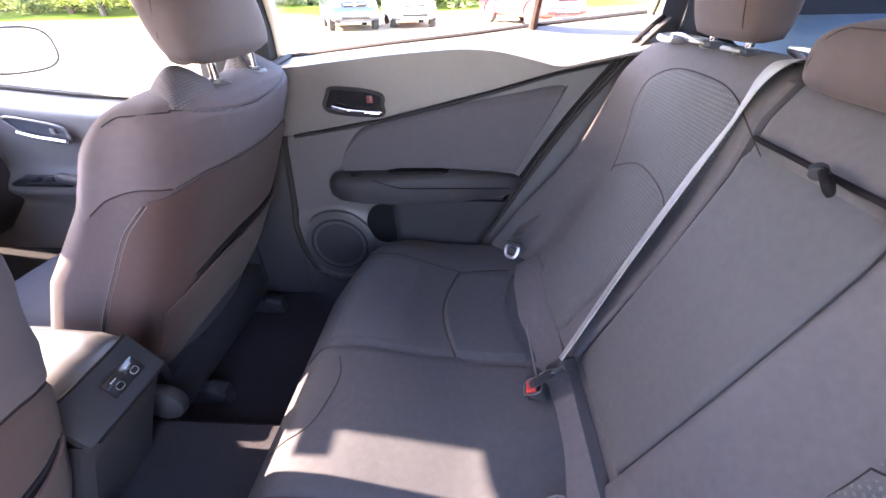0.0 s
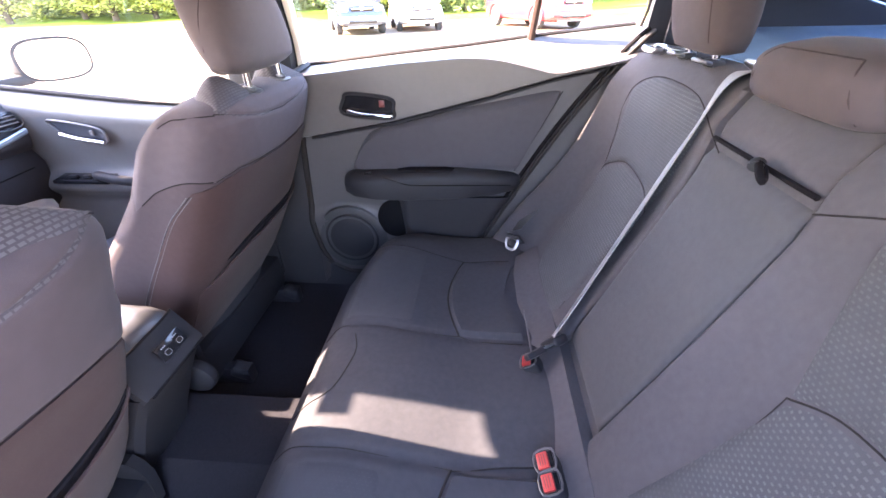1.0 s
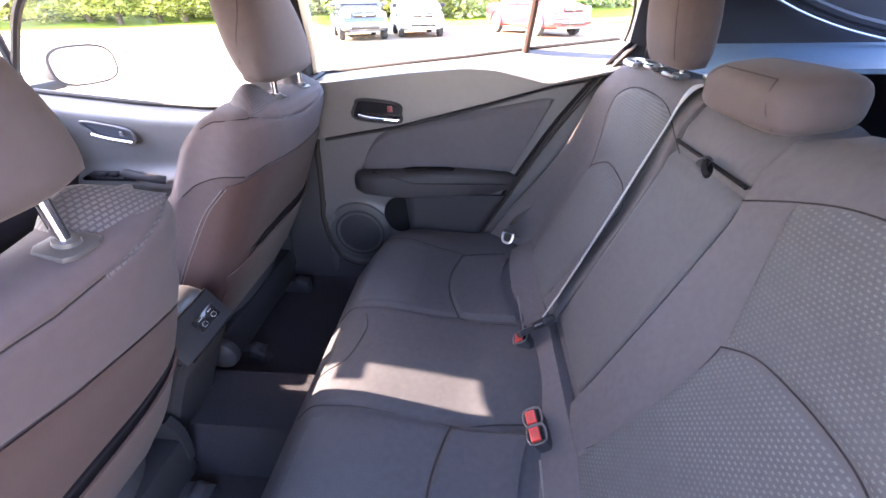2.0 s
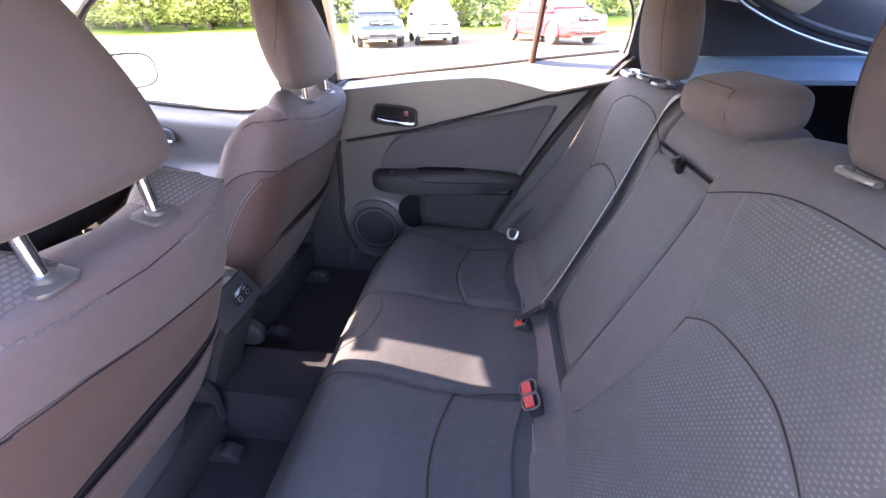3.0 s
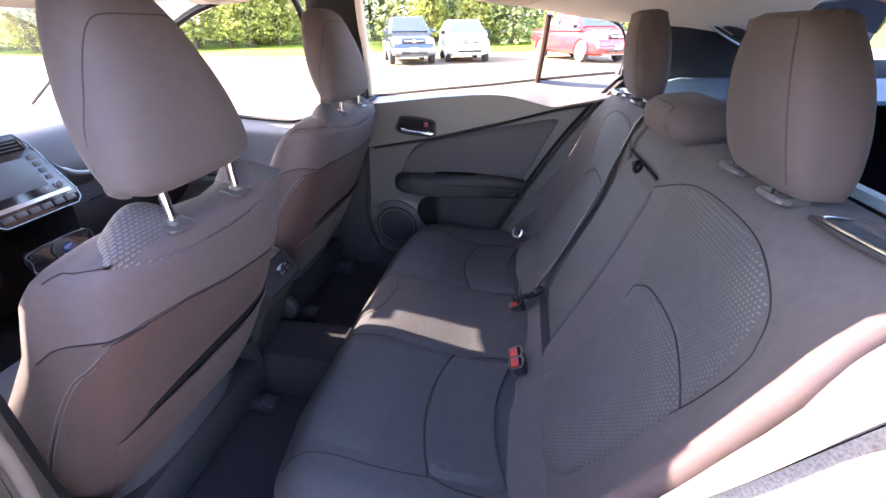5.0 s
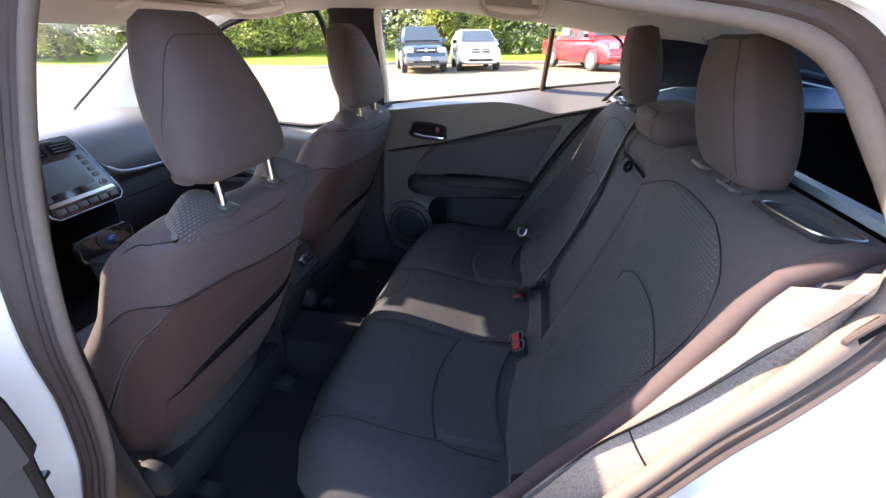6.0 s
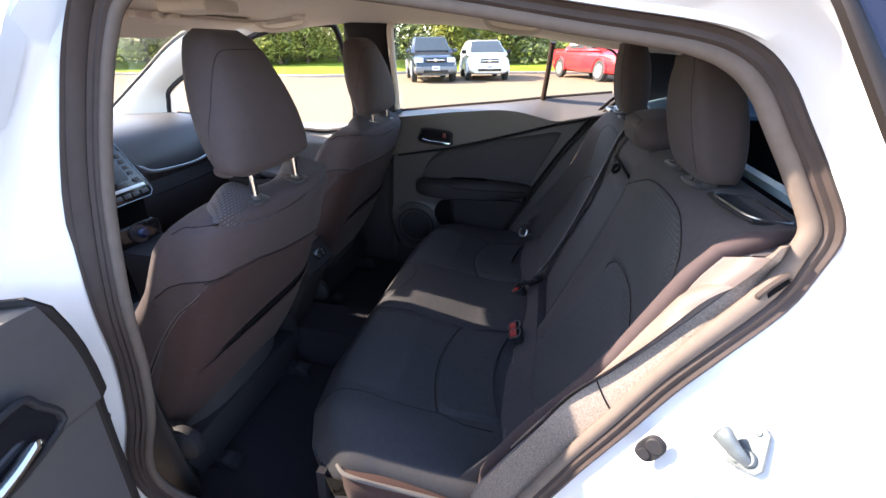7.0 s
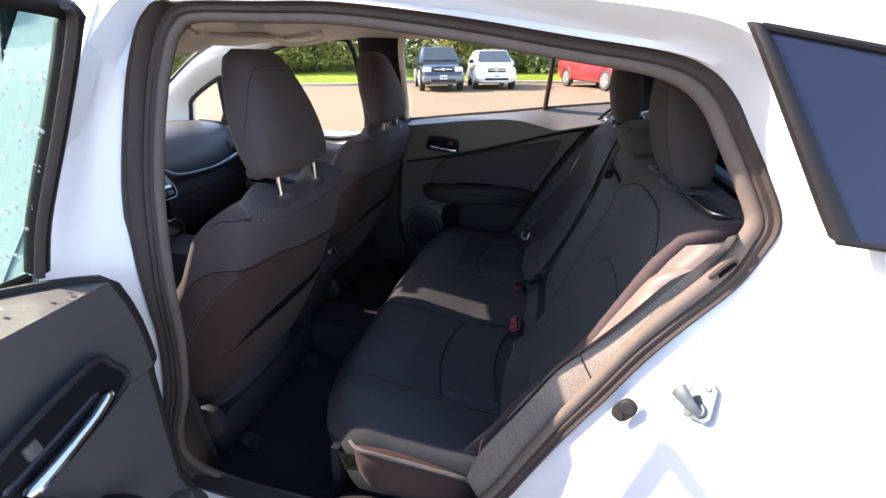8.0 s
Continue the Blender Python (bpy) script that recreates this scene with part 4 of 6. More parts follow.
# ---- front seats ----
def front_seat(yc, x0, label, inner, shift=0.0, broad=1.0, deep=1.0, hinge=(-.232, .455), flare=.13, drop=0.0, lean=0.0, edge=((.45, .65, .71, .78, .814, .85, .88), (-.012, .0, .011, .023, .032, .050, .068))):
    """A front seat from behind. shift: the shell's offset from the headrest posts; broad, deep: its width and depth; inner: the side towards the console;
    lean: how the yoke's seam falls away across the back; edge: where the rear panel ends on the sides, by height."""
    t = thing("front_seat", (x0 - .55, yc, .27), label, "seat", "front seats")
    ym = yc + shift
    WZ = [.36, .42, .50, .62, .75, .84, .90, .95, .975, .99, 1.002, 1.010, 1.016, 1.020]
    WW = [.235, .242, .244, .240, .234, .230, .229, .228, .226, .222, .212, .196, .170, .13]
    TZ, TT = [.36, .5, .75, .90, .95, .98, 1.0, 1.010, 1.016, 1.020], [.085, .098, .100, .094, .088, .080, .068, .054, .036, .014]
    TT = [d * deep for d in TT]
    SZ, SS = [.36, .60, .71, .79, .86, .955, .99, 1.02], [.095, .105, .100, .070, .045, .036, .020, .004]
    e = 4.0

    def wide(z):
        return lerp_table(z, WZ, WW) * broad

    def mid_x(z):
        return x0 - .305 - .50 * (1.0 - z) - .02 * ease(z, .6, .36)

    def yoke_z(dy):
        """The seam under the shoulder yoke."""
        return lerp_table(abs(dy), [0, .10, .16, .20, .24], [.880, .886, .890, .884, .872]) - lean * max(0.0, dy + .10)

    def top_z(dy):
        return lerp_table(abs(dy), [0, .08, .125, .165, .195, .225], [.970, .976, .983, .992, 1.001, 1.003])

    def side_z(s, off):
        """The yoke's seam carried round the side."""
        return yoke_z(s * .205) + lerp_table(off, [-.045, -.031, -.012, .020, .055, .085], [-.050, -.034, -.012, .004, .008, .001])

    def relief(dy, z):
        """Padding, folds and sunk seams of the rear face."""
        a = abs(dy)
        fold = .132 - .034 * ease(z, .985, .885)
        out = .004 * ease(z, yoke_z(dy) - .003, yoke_z(dy) + .005) - .085 * max(0.0, a - fold) * ease(z, .87, .90)
        out -= .0035 * math.exp(-((z - yoke_z(dy)) / .0035) ** 2) + .0030 * math.exp(-((z - top_z(dy)) / .0035) ** 2)
        sag = .008 * math.exp(-((z - .76) / .07) ** 2) * (1 - ease(a, .10, .20))
        return out - sag

    def rear(dy, z, off=0.0):
        w, d = wide(z), lerp_table(z, TZ, TT)
        q = min(1.0, abs(dy / w))
        k = max(0.0, 1 - q ** e) ** (1 / e)
        return Vector((mid_x(z) + d * k + (relief(dy, z) + off) * ease(k, .15, .5), ym + dy, z))

    def flank_at(s, z, off, proud=0.0):
        """A point on the side, off metres behind the line of greatest width."""
        w, d = wide(z), lerp_table(z, TZ, TT)
        if off >= 0:
            dy = w * max(0.0, 1 - min(1, off / d) ** e) ** (1 / e)
        else:
            dy = w * (1 + (flare if s == inner else .05) * min(1, -off / .045))
        return Vector((mid_x(z) + off, ym + s * (dy + proud), z))

    lat = [-1 + .0001, -.995, -.985, -.97, -.95, -.92, -.88] + steps(-.84, .84, 57) + [.88, .92, .95, .97, .985, .995, 1 - .0001]

    def ring(level):
        """One round of the shell; near the yoke's seam it follows that seam."""
        d, s = lerp_table(level, TZ, TT), lerp_table(level, SZ, SS)
        fall = 1 - (ease(level, .884, 1.015) if level > .884 else ease(level, .884, .68))

        def at_z(q=None, sd=1, off=0.0):
            if q is not None and abs(q) <= .88:
                zb = yoke_z(q * wide(level))
            else:
                zb = side_z((1 if q > 0 else -1) if q is not None else sd, off if q is None else d * max(0.0, 1 - abs(q) ** e) ** (1 / e))
            return level + (zb - .884) * fall

        out = []
        for q in lat:
            z = at_z(q)
            out.append(rear(q * wide(z), z))
        right = [flank_at(1, at_z(None, 1, -s * k), -s * k) for k in (.2, .5, .8, 1.0)]
        left = [flank_at(-1, at_z(None, -1, -s * k), -s * k) for k in (1.0, .8, .5, .2)]
        z, w = level, wide(level)
        front = [Vector((mid_x(z) - s - .030 * math.sin(math.pi * k) ** .5 + .050 * math.sin(math.pi * k) ** 4, ym + w * (1 + (flare if math.cos(math.pi * k) * inner > 0 else .05)) * math.cos(math.pi * k), z)) for k in (.06, .15, .3, .5, .7, .85, .94)]
        return out + right + front + left

    def line_on_back(pts, r=.002, name="seam", material=None, off=.0004):
        ln = smooth_line([(0, a, b) for a, b in pts], 8)
        return part(name, tube([rear(p.y, p.z, off) for p in ln], r, 6), material or SEAM_FINE, t)

    low_z = [.31, .36, .40] + steps(.44, .84, 26) + [.85, .858, .864, .868, .872, .876, .880, .884]
    top = [.884, .886, .888, .890, .893, .897, .905, .92, .935, .95, .960, .966] + steps(.970, .994, 13) + [.998, 1.002, 1.006, 1.010, 1.0135, 1.016, 1.018, 1.020]
    def shut(r):
        """The ring drawn in towards its middle, to close a shell."""
        c = sum(r, Vector()) / len(r)
        return [c.lerp(p, .03) for p in r]
    lower = [ring(z) for z in low_z]
    upper = [ring(z) for z in top]
    part("backrest", loft(lower + [shut(lower[-1])]), CLOTH_SIDE, t, "", 70)
    part("yoke", loft([shut(upper[0])] + upper), CLOTH_YOKE, t, "charcoal shoulder yoke, toned lighter for light from the open door", 70)

    def panel_at(q, v):
        """The padded rear panel, sewn on between the sides; q across, v up."""
        z = .37 + (.872 - .37) * v
        d = lerp_table(z, TZ, TT)
        far = max(.0, 1 - min(1, max(.001, lerp_table(z, *edge)) / d) ** e) ** (1 / e)
        zt = z + (yoke_z(q * far * wide(z)) - .004 - .872) * ease(v, .55, 1.0)
        lift = .0035 * ease(1 - abs(q), 0, .02)
        p = rear(q * far * wide(zt), zt, lift)
        return p + Vector((0, (1 if q > 0 else -1) * .0018 * ease(abs(q), .8, .95), 0))
    lat_p = [-1, -.997, -.99, -.98, -.965, -.94, -.90] + steps(-.86, .86, 45) + [.90, .94, .965, .98, .99, .997, 1]
    part("rear_panel", sheet(lambda u, v: panel_at(lat_p[int(round(u * (len(lat_p) - 1)))], v), steps(0, 1, len(lat_p)), steps(0, 1, 44), (-.006, 0, 0)), CLOTH_FRONT, t, "brownish padded cloth rear panel", 60)
    for s in (-1, 1):
        # patterned wing that swells up out of the shoulder above the top seam
        def wing(u, v, s=s):
            dy = .058 + .137 * u
            base = rear(s * dy, top_z(dy), .0015)
            k = math.sin(math.pi * u ** .74) ** 1.1
            ridge = Vector((x0 - .254 - .030 * k, ym + s * (dy - .004 * k), 1.005 + .045 * k))
            foot = Vector((x0 - .335, ym + s * dy, .985))
            half = base.lerp(ridge, .55) + Vector((.006 + .005 * k, 0, .003))
            fore = ridge.lerp(foot, .45) + Vector((-.004, 0, .012 * k))
            ln = smooth_line([base, half, ridge, fore, foot], 6)
            return ln[int(round(v * (len(ln) - 1)))]
        rows = len(smooth_line([Vector((i, 0, 0)) for i in range(5)], 6))
        part("shoulder_wing", sheet(wing, steps(0, 1, 44), steps(0, 1, rows), (0, 0, -.004)), WOVEN_WING, t, "dotted woven cloth shoulder", 80)
        # seam where the side panel meets the rear panel, with its double stitching
        zs_ = [.40, .46, .54, .62, .68, .73, .78, .814, .84, .862]
        for d in (-.0045, .0045):
            ln = [flank_at(s, z, lerp_table(z, *edge) - .003 + d, .0012) for z in zs_]
            part("stitching", tube(smooth_line(ln, 5), .0009, 6), THREAD, t)
        ln = [flank_at(s, z, lerp_table(z, *edge) - .003, .0) for z in zs_]
        part("seam", tube(smooth_line(ln, 5), .0014, 6), SEAM_FINE, t)
        ln = [flank_at(s, side_z(s, off), off, .0002) for off in (.086, .07, .05, .03, .01, -.01, -.022, -.032)]
        part("seam", tube(smooth_line(ln, 5), .0012, 6), SEAM_FINE, t)
        # the top seam runs on round the shoulder to the front edge
        ln = [rear(s * .190 * broad, top_z(.19)), rear(s * .203 * broad, 1.001), flank_at(s, 1.000, .016), flank_at(s, .999, .0), flank_at(s, .994, -.010), flank_at(s, .988, -.017)]
        part("seam", tube(smooth_line(ln, 6), .0012, 6), SEAM_FINE, t)
        ln = [p + Vector((0, 0, -.007)) for p in ln]
        part("stitching", tube(smooth_line(ln[1:], 6), .0009, 6), THREAD, t)
    line_on_back([(dy, top_z(dy)) for dy in steps(-.190 * broad, .190 * broad, 25)], .0011, "seam", SEAM_FINE)
    line_on_back([(dy, yoke_z(dy)) for dy in steps(-.212, .212, 23)], .0011, "seam", SEAM_FINE)

    # map pocket, slack at its top edge
    def hem_z(dy):
        return lerp_table(dy, [-.24, -.20, -.16, -.10, 0, .10, .17, .21, .24], [.612, .640, .664, .675, .679, .676, .684, .700, .712])

    def pocket(u, v):
        dy = (-.215 + .430 * u) * broad
        p = rear(dy, .40 + (hem_z(dy) - .40) * v)
        return p + Vector((.0065 + .016 * math.sin(math.pi * u) ** .7 * v ** 4, 0, 0))
    part("map_pocket", sheet(pocket, steps(0, 1, 50), steps(0, 1, 24), (-.003, 0, 0)), CLOTH_FRONT, t, "slack cloth map pocket", 60)
    part("pocket_hem", tube([pocket(u, 1.0) for u in steps(.01, .99, 40)], .0026, 6), CLOTH_FRONT, t)
    gap = steps(-.165, .20, 40)
    part("pocket_gap", tube([rear(dy, hem_z(dy) + .007, .0045) for dy in gap], [.001 + .0062 * math.sin(math.pi * i / 39) ** .6 for i in range(40)], 8, flat=.6), SEAM, t)
    # cushion, base and rails
    rg = [oval((x0 - .75 + .02 * k, yc, z), (1, 0, 0), (0, 1, 0), a, b, 3.2, 40) for k, z, a, b in ((0, .36, .25, .225), (0, .42, .265, .245), (0, .49, .262, .245), (0, .525, .24, .225), (0, .54, .19, .18))]
    part("cushion", loft(rg), CLOTH_SEAT, t, "", 70)
    part("base_shield", block((.40, .47, .12), .02, 2, Matrix.Translation((x0 - .68, yc, .345))), PLASTIC, t, "black plastic seat base")
    for s in (-1, 1):
        part("rail", block((.50, .035, .06), .008, 2, Matrix.Translation((x0 - .66, yc + s * .175, .273))), PLASTIC, t, "dark steel seat rail")
        part("rail_cover", block((.055, .042, .040), .014, 3, Matrix.Translation((x0 - .44, yc + s * .175, .285)) @ pose(0, 0, 0, 0, 24, 0)), PLASTIC, t, "black plastic rail end cover")
        part("side_valance", sheet(lambda u, v, s=s: (x0 - .92 + .44 * u, yc + s * (.236 + .012 * math.sin(math.pi * v)), .31 + .15 * v + .02 * u), steps(0, 1, 8), steps(0, 1, 5), (0, -s * .02, 0)), PLASTIC, t)
    part("hinge_cover", spin([(.0, 0), (.040, 0), (.046, .010), (.044, .026), (.034, .034), (.0, .036)], Matrix.Translation((x0 - .455, yc + hinge[0], hinge[1])) @ pose(0, 0, 0, 90, 0, 0), 24), PLASTIC, t, "black plastic hinge cover")
    # head restraint: a deep wedge, its rear panel framed by a seam
    hr = []
    for v in steps(0, 1, 25):
        k = max(.0, math.sin(math.pi * v)) ** .34
        deep = (.050 + .008 * math.sin(math.pi * v)) * (.45 + .55 * k)
        hr.append(oval((x0 - .255 - .054 * v, yc, 1.068 - drop + .238 * v), (1, 0, 0), (0, 1, 0), deep, (.145 - .076 * v) * (1 + 2.4 * max(0, broad - 1)) * ((.70 + .30 * k) if v < .5 else (.76 + .24 * k)), 3.2, 56))
    hr = [oval((x0 - .255, yc, 1.063 - drop), (1, 0, 0), (0, 1, 0), .016, .088, 3, 56)] + hr + [oval((x0 - .309, yc, 1.310 - drop), (1, 0, 0), (0, 1, 0), .014, .05, 3, 56)]
    head = part("headrest", loft(hr), CLOTH_HEAD, t, "charcoal cloth headrest", 70)
    arc = []
    for k in range(-15, 16):
        q = 1 + 24 * (.88 - .72 * (abs(k) / 15) ** 4.5)
        i = int(q)
        arc.append(hr[i][k].lerp(hr[i + 1][k], q - i) + Vector((.0006, 0, 0)))
    part("seam", tube(smooth_line(arc, 3), .0008, 6), SEAM_HEAD, head)
    for s in (-1, 1):
        # rounded tab at the lower front corner
        tab = [oval((x0 - .276 - .010 * d, yc + s * (.106 + .003 * d), 1.076 - drop + .003 * d), (1, 0, .2), (-.2, 0, 1), .016 * k, .011 * k, 2.2, 20) for d, k in ((-1.0, .3), (-.6, .9), (0, 1.0), (.6, .9), (1.0, .3))]
        part("corner_tab", loft(tab), CLOTH_HEAD, head, "", 70)
    for s in (-1, 1):
        part("post", tube([(x0 - .250, yc + s * .071, .995), (x0 - .247, yc + s * .071, 1.11)], .0068, 14), CHROME, t, "chrome headrest post")
        m = Matrix.Translation((x0 - .250, yc + s * .071, 1.0105)) @ pose(0, 0, 0, 0, 14, 0)
        g = part("guide", plate([(-.015, -.023), (.015, -.023), (.020, -.014), (.020, .014), (.015, .023), (-.015, .023), (-.020, .014), (-.020, -.014)], .007, m, .003), PLASTIC_GRIP, t, "grey headrest guide collar")
        part("guide_ring", spin([(.008, .006), (.012, .006), (.011, .012), (.008, .012)], m, 16), PLASTIC_GRIP, g)
    return t


front_seat(-.368, 0.0, "brownish charcoal cloth driver's seat seen from behind with map pocket", 1, .018, .975, lean=.24, edge=((.45, .614, .71, .762, .814, .838, .87), (-.030, -.022, -.007, .005, .029, .050, .070)))
passenger = front_seat(.384, -.062, "brownish charcoal cloth front passenger seat with map pocket", -1, -.012, 1.06, 1.2, (-.275, .400), .03, .016)
passenger.location.z += .020

# ---- centre console ----
console = thing("centre_console", (-.55, 0, .27), "black plastic centre console with padded lid and twin charging ports", "console")
CY = -.045
part("body", loft([[Vector((x, CY + y, z)) for x, y in ((-1.15, -.080), (xr - .016, -.080), (xr - .003, -.068), (xr + .004, 0), (xr - .003, .068), (xr - .016, .080), (-1.15, .080))] for z, xr in ((.28, -.555), (.42, -.495), (.55, -.432), (.60, -.404), (.630, -.386))]), PLASTIC, console)
rings = []
for x, z, h in ((-.86, .650, .03), (-.80, .668, .042), (-.65, .682, .050), (-.52, .688, .050), (-.46, .686, .048), (-.436, .682, .038), (-.423, .676, .016)):
    rings.append([Vector((x, CY + y, z + (h * .5 if k else -h * .5) + dz)) for y, k, dz in ((-.070, 0, 0), (-.077, 1, -.018), (-.072, 1, -.006), (-.058, 1, .003), (0, 1, .007), (.058, 1, .003), (.072, 1, -.006), (.077, 1, -.018), (.070, 0, 0))])
part("lid", loft(rings), PLASTIC_GRIP, console, "dark padded console lid", 60)
face = Matrix.Translation((-.4005, CY + .018, .664)) @ Euler((0, radians(59), 0)).to_matrix().to_4x4()
part("rear_face", sheet(lambda y, v: (-.424 + .040 * v - .006 * (y / .078) ** 4, CY + y, .698 - .067 * v - .002 * (y / .078) ** 4), steps(-.078, .078, 20), steps(0, 1, 6), (-.012, 0, -.012)), PLASTIC, console, "black console end panel")
usb = part("port_panel", block((.030, .062, .006), .003, 2, face), PLASTIC_GLOSS, console, "gloss black charging port panel")
part("port_surround", tube([face @ Vector((a, b, .001)) for a, b in ((-.016, -.032), (.016, -.032), (.016, .032), (-.016, .032))], .0012, 6, True), PLASTIC, usb)
for s in (-1, 1):
    part("port", block((.010, .013, .004), .003, 2, face @ Matrix.Translation((.005, s * .015, .003))), SEAM, usb)
    rim = [face @ Matrix.Translation((.005, s * .015, .0044)) @ Vector((a, b, 0)) for a, b in ((-.004, -.005), (.004, -.005), (.004, .005), (-.004, .005))]
    part("port_rim", tube(smooth_line(rim, 3, True), .0005, 5, True), GREY_MARK, usb)
    for k in range(3):
        part("port_mark", block((.0018, .0026, .001), .0, 1, face @ Matrix.Translation((-.007, s * .015 - .004 + k * .004, .0033))), GREY_MARK, usb)
part("body_edge", tube([(-.3835, CY + y, .630) for y in steps(-.070, .070, 12)], .0022, 6), SEAM, console)
# Unseen block, added to keep sun off the floor beside the console.
part("floor_sun_stop", block((.40, .064, .34), .012, 2, Matrix.Translation((-.85, .087, .45))), PLASTIC, console)
part("lid_seam", tube([(-.423 - .006 * (y / .078) ** 4, CY + y, .697) for y in steps(-.074, .074, 14)], .0022, 6), SEAM, console)


# ---- doors ----
def belt_z(x):
    return lerp_table(x, [-.40, -.30, -.07, .12, .29, .54, .60], [1.014, 1.024, 1.047, 1.064, 1.083, 1.106, 1.110])


def crest_z(x):
    return sum(lerp_table(x + d, [-.40, -.30, -.07, .117, .193, .27, .345, .39, .55], [1.008, 1.018, 1.042, 1.055, 1.050, 1.032, 1.013, 1.024, 1.052]) for d in (-.02, 0, .02)) / 3


def crease_z(x):
    return lerp_table(x, [-.40, -.337, -.081, .182, .34, .39, .55], [.842, .852, .897, .961, 1.004, 1.014, 1.045])


def rear_door(sgn, e):
    """The inner side of a rear door, with window frame and glass. sgn: 1 for the right side, -1 for the left."""
    def at(x, y, z):
        return Vector((x, sgn * y, z))

    def face(x, z):
        cr, cs = crest_z(x), crease_z(x)
        y = .628 + .010 * ease(z, .9, .4)
        up = ease(z, cs - .006, cs + .004)
        y -= up * (.032 if sgn > 0 else .010)
        if z > cr:
            f = (z - cr) / max(.004, belt_z(x) + .006 - cr)
            y = y + (.705 - y) * min(1, f)
        y -= .012 * ease(z, .62, .56) * ease(x, .0, -.12)
        # bowl round the speaker
        r = math.hypot((x + .266), (z - .500))
        y += .006 * (1 - ease(r, .085, .10)) - .006 * ease(r, .135, .105) * ease(r, .09, .10)
        # pocket behind the speaker
        y += .035 * math.exp(-(((x + .10) / .07) ** 2 + ((z - .545) / .05) ** 2) * 1.2)
        return at(x, y, z)

    def front_x(z):
        if sgn < 0:
            return sum(lerp_table(z + d, [.33, .60, .735, .831, .936, 1.0, 1.03, 1.12], [-.33, -.366, -.384, -.390, -.358, -.315, -.285, -.20]) for d in (-.03, -.015, 0, .015, .03)) / 5
        return lerp_table(z, [.33, .40, .467, .92, 1.0, 1.12], [-.33, -.375, -.388, -.343, -.335, -.335])

    us = steps(0, 1, 90)
    vs = [i / 79 for i in range(80)]

    def panel(u, v):
        x0_ = front_x(.36 + .66 * v)
        x = x0_ + (.575 - x0_) * u
        lo = lerp_table(x, [-.40, -.36, -.30, .1, .3, .575], [.46, .40, .365, .36, .42, .75])
        cs, cr, hi = crease_z(x) - .001, crest_z(x), belt_z(x) + .006
        return face(x, lerp_table(v, [0, .55, .60, .80, 1.0], [lo, cs - .006, cs + .005, max(cr, cs + .006), hi]))

    # Shade is painted below the crease; the up-facing part is lighter, except when open.
    part("panel", sheet(panel, us, [v * .575 for v in vs], (0, sgn * .02, 0)), DOOR_SHADED, e, "charcoal moulded door panel", 45)
    part("upper_panel", sheet(panel, us, [.575 + v * .425 for v in vs], (0, sgn * .02, 0)), PLASTIC_SOFT if sgn > 0 else DOOR_SHADED, e, "moulded upper door panel, toned for the light on it", 45)
    if sgn > 0:
        # Dark tube paints the shadow band along the joint under the overhang.
        part("joint_shadow", tube([at(x, .624, crease_z(x) - .009) for x in steps(-.335, .50, 48)], [.0085 - .0045 * ease(i, 24, 47) for i in range(48)], 8, flat=.7), PLASTIC, e, "dark strip for the joint and shadow under the upper panel")
    # padded insert
    top_l = [(-.229, .745), (-.193, .820), (-.144, .868), (-.047, .896), (.10, .926), (.25, .954), (.338, .970), (.372, .968)]
    bot_l = [(-.222, .742), (-.16, .742), (-.08, .742), (.02, .742), (.10, .742), (.18, .742), (.25, .742), (.262, .744)]
    tl, bl = smooth_line([(x, 0, z) for x, z in top_l], 6), smooth_line([(x, 0, z) for x, z in bot_l], 6)

    def pad(u, v):
        i = u * (len(tl) - 1)
        k = min(int(i), len(tl) - 2)
        a, b = bl[k].lerp(bl[k + 1], i - k), tl[k].lerp(tl[k + 1], i - k)
        p = a.lerp(b, v)
        f = min(1, min(u, 1 - u) / .05) * min(1, min(v, 1 - v) / .09)
        return at(p.x, .628 - .017 * ease(f, 0, 1) + .001, p.z)

    insert = part("insert", sheet(pad, steps(0, 1, 44), steps(0, 1, 24), (0, sgn * .01, 0)), DOOR_CLOTH, e, "dark cloth door insert", 60)
    edge = [pad(1.0, v) + Vector((0, -sgn * .001, 0)) for v in steps(0, 1, 14)]
    part("insert_seam", tube(edge, .0016, 6), SEAM, insert)
    # armrest
    rings = []
    for x, yo, zt, zb in ((-.250, .600, .720, .695), (-.244, .572, .738, .682), (-.215, .556, .748, .672), (-.15, .552, .750, .664), (-.08, .558, .752, .660), (.0, .566, .758, .660), (.10, .572, .758, .664), (.20, .578, .748, .672), (.262, .590, .738, .684), (.280, .608, .728, .698)):
        rings.append([at(x, y, z) for y, z in ((.636, zt), (.600 if yo < .59 else yo + .012, zt + .003), (yo + .010, zt - .002), (yo, zt - .018), (yo + .006, zb + .012), (yo + .030, zb), (.636, zb - .004))])
    arm = part("armrest", loft(rings), PLASTIC, e, "black armrest with pull pocket", 55)
    part("pull_pocket", plate([(-.075, -.012), (.075, -.014), (.085, .006), (.06, .016), (-.05, .016), (-.085, .002)], .006, Matrix.Translation(at(.0, .592, .7575)) @ pose(0, 0, 0, 0, 0, 2 * sgn), .003), SEAM, arm)
    part("switch", block((.022, .012, .006), .002, 2, Matrix.Translation(at(-.170, .578, .752))), PLASTIC_GLOSS, arm, "window switch")
    part("armrest_seam", tube([at(x, lerp_table(x, [-.13, 0, .25], [.556, .563, .584]), lerp_table(x, [-.13, -.05, .25], [.750, .722, .716])) for x in steps(-.12, .25, 20)], .0015, 6), SEAM, arm)
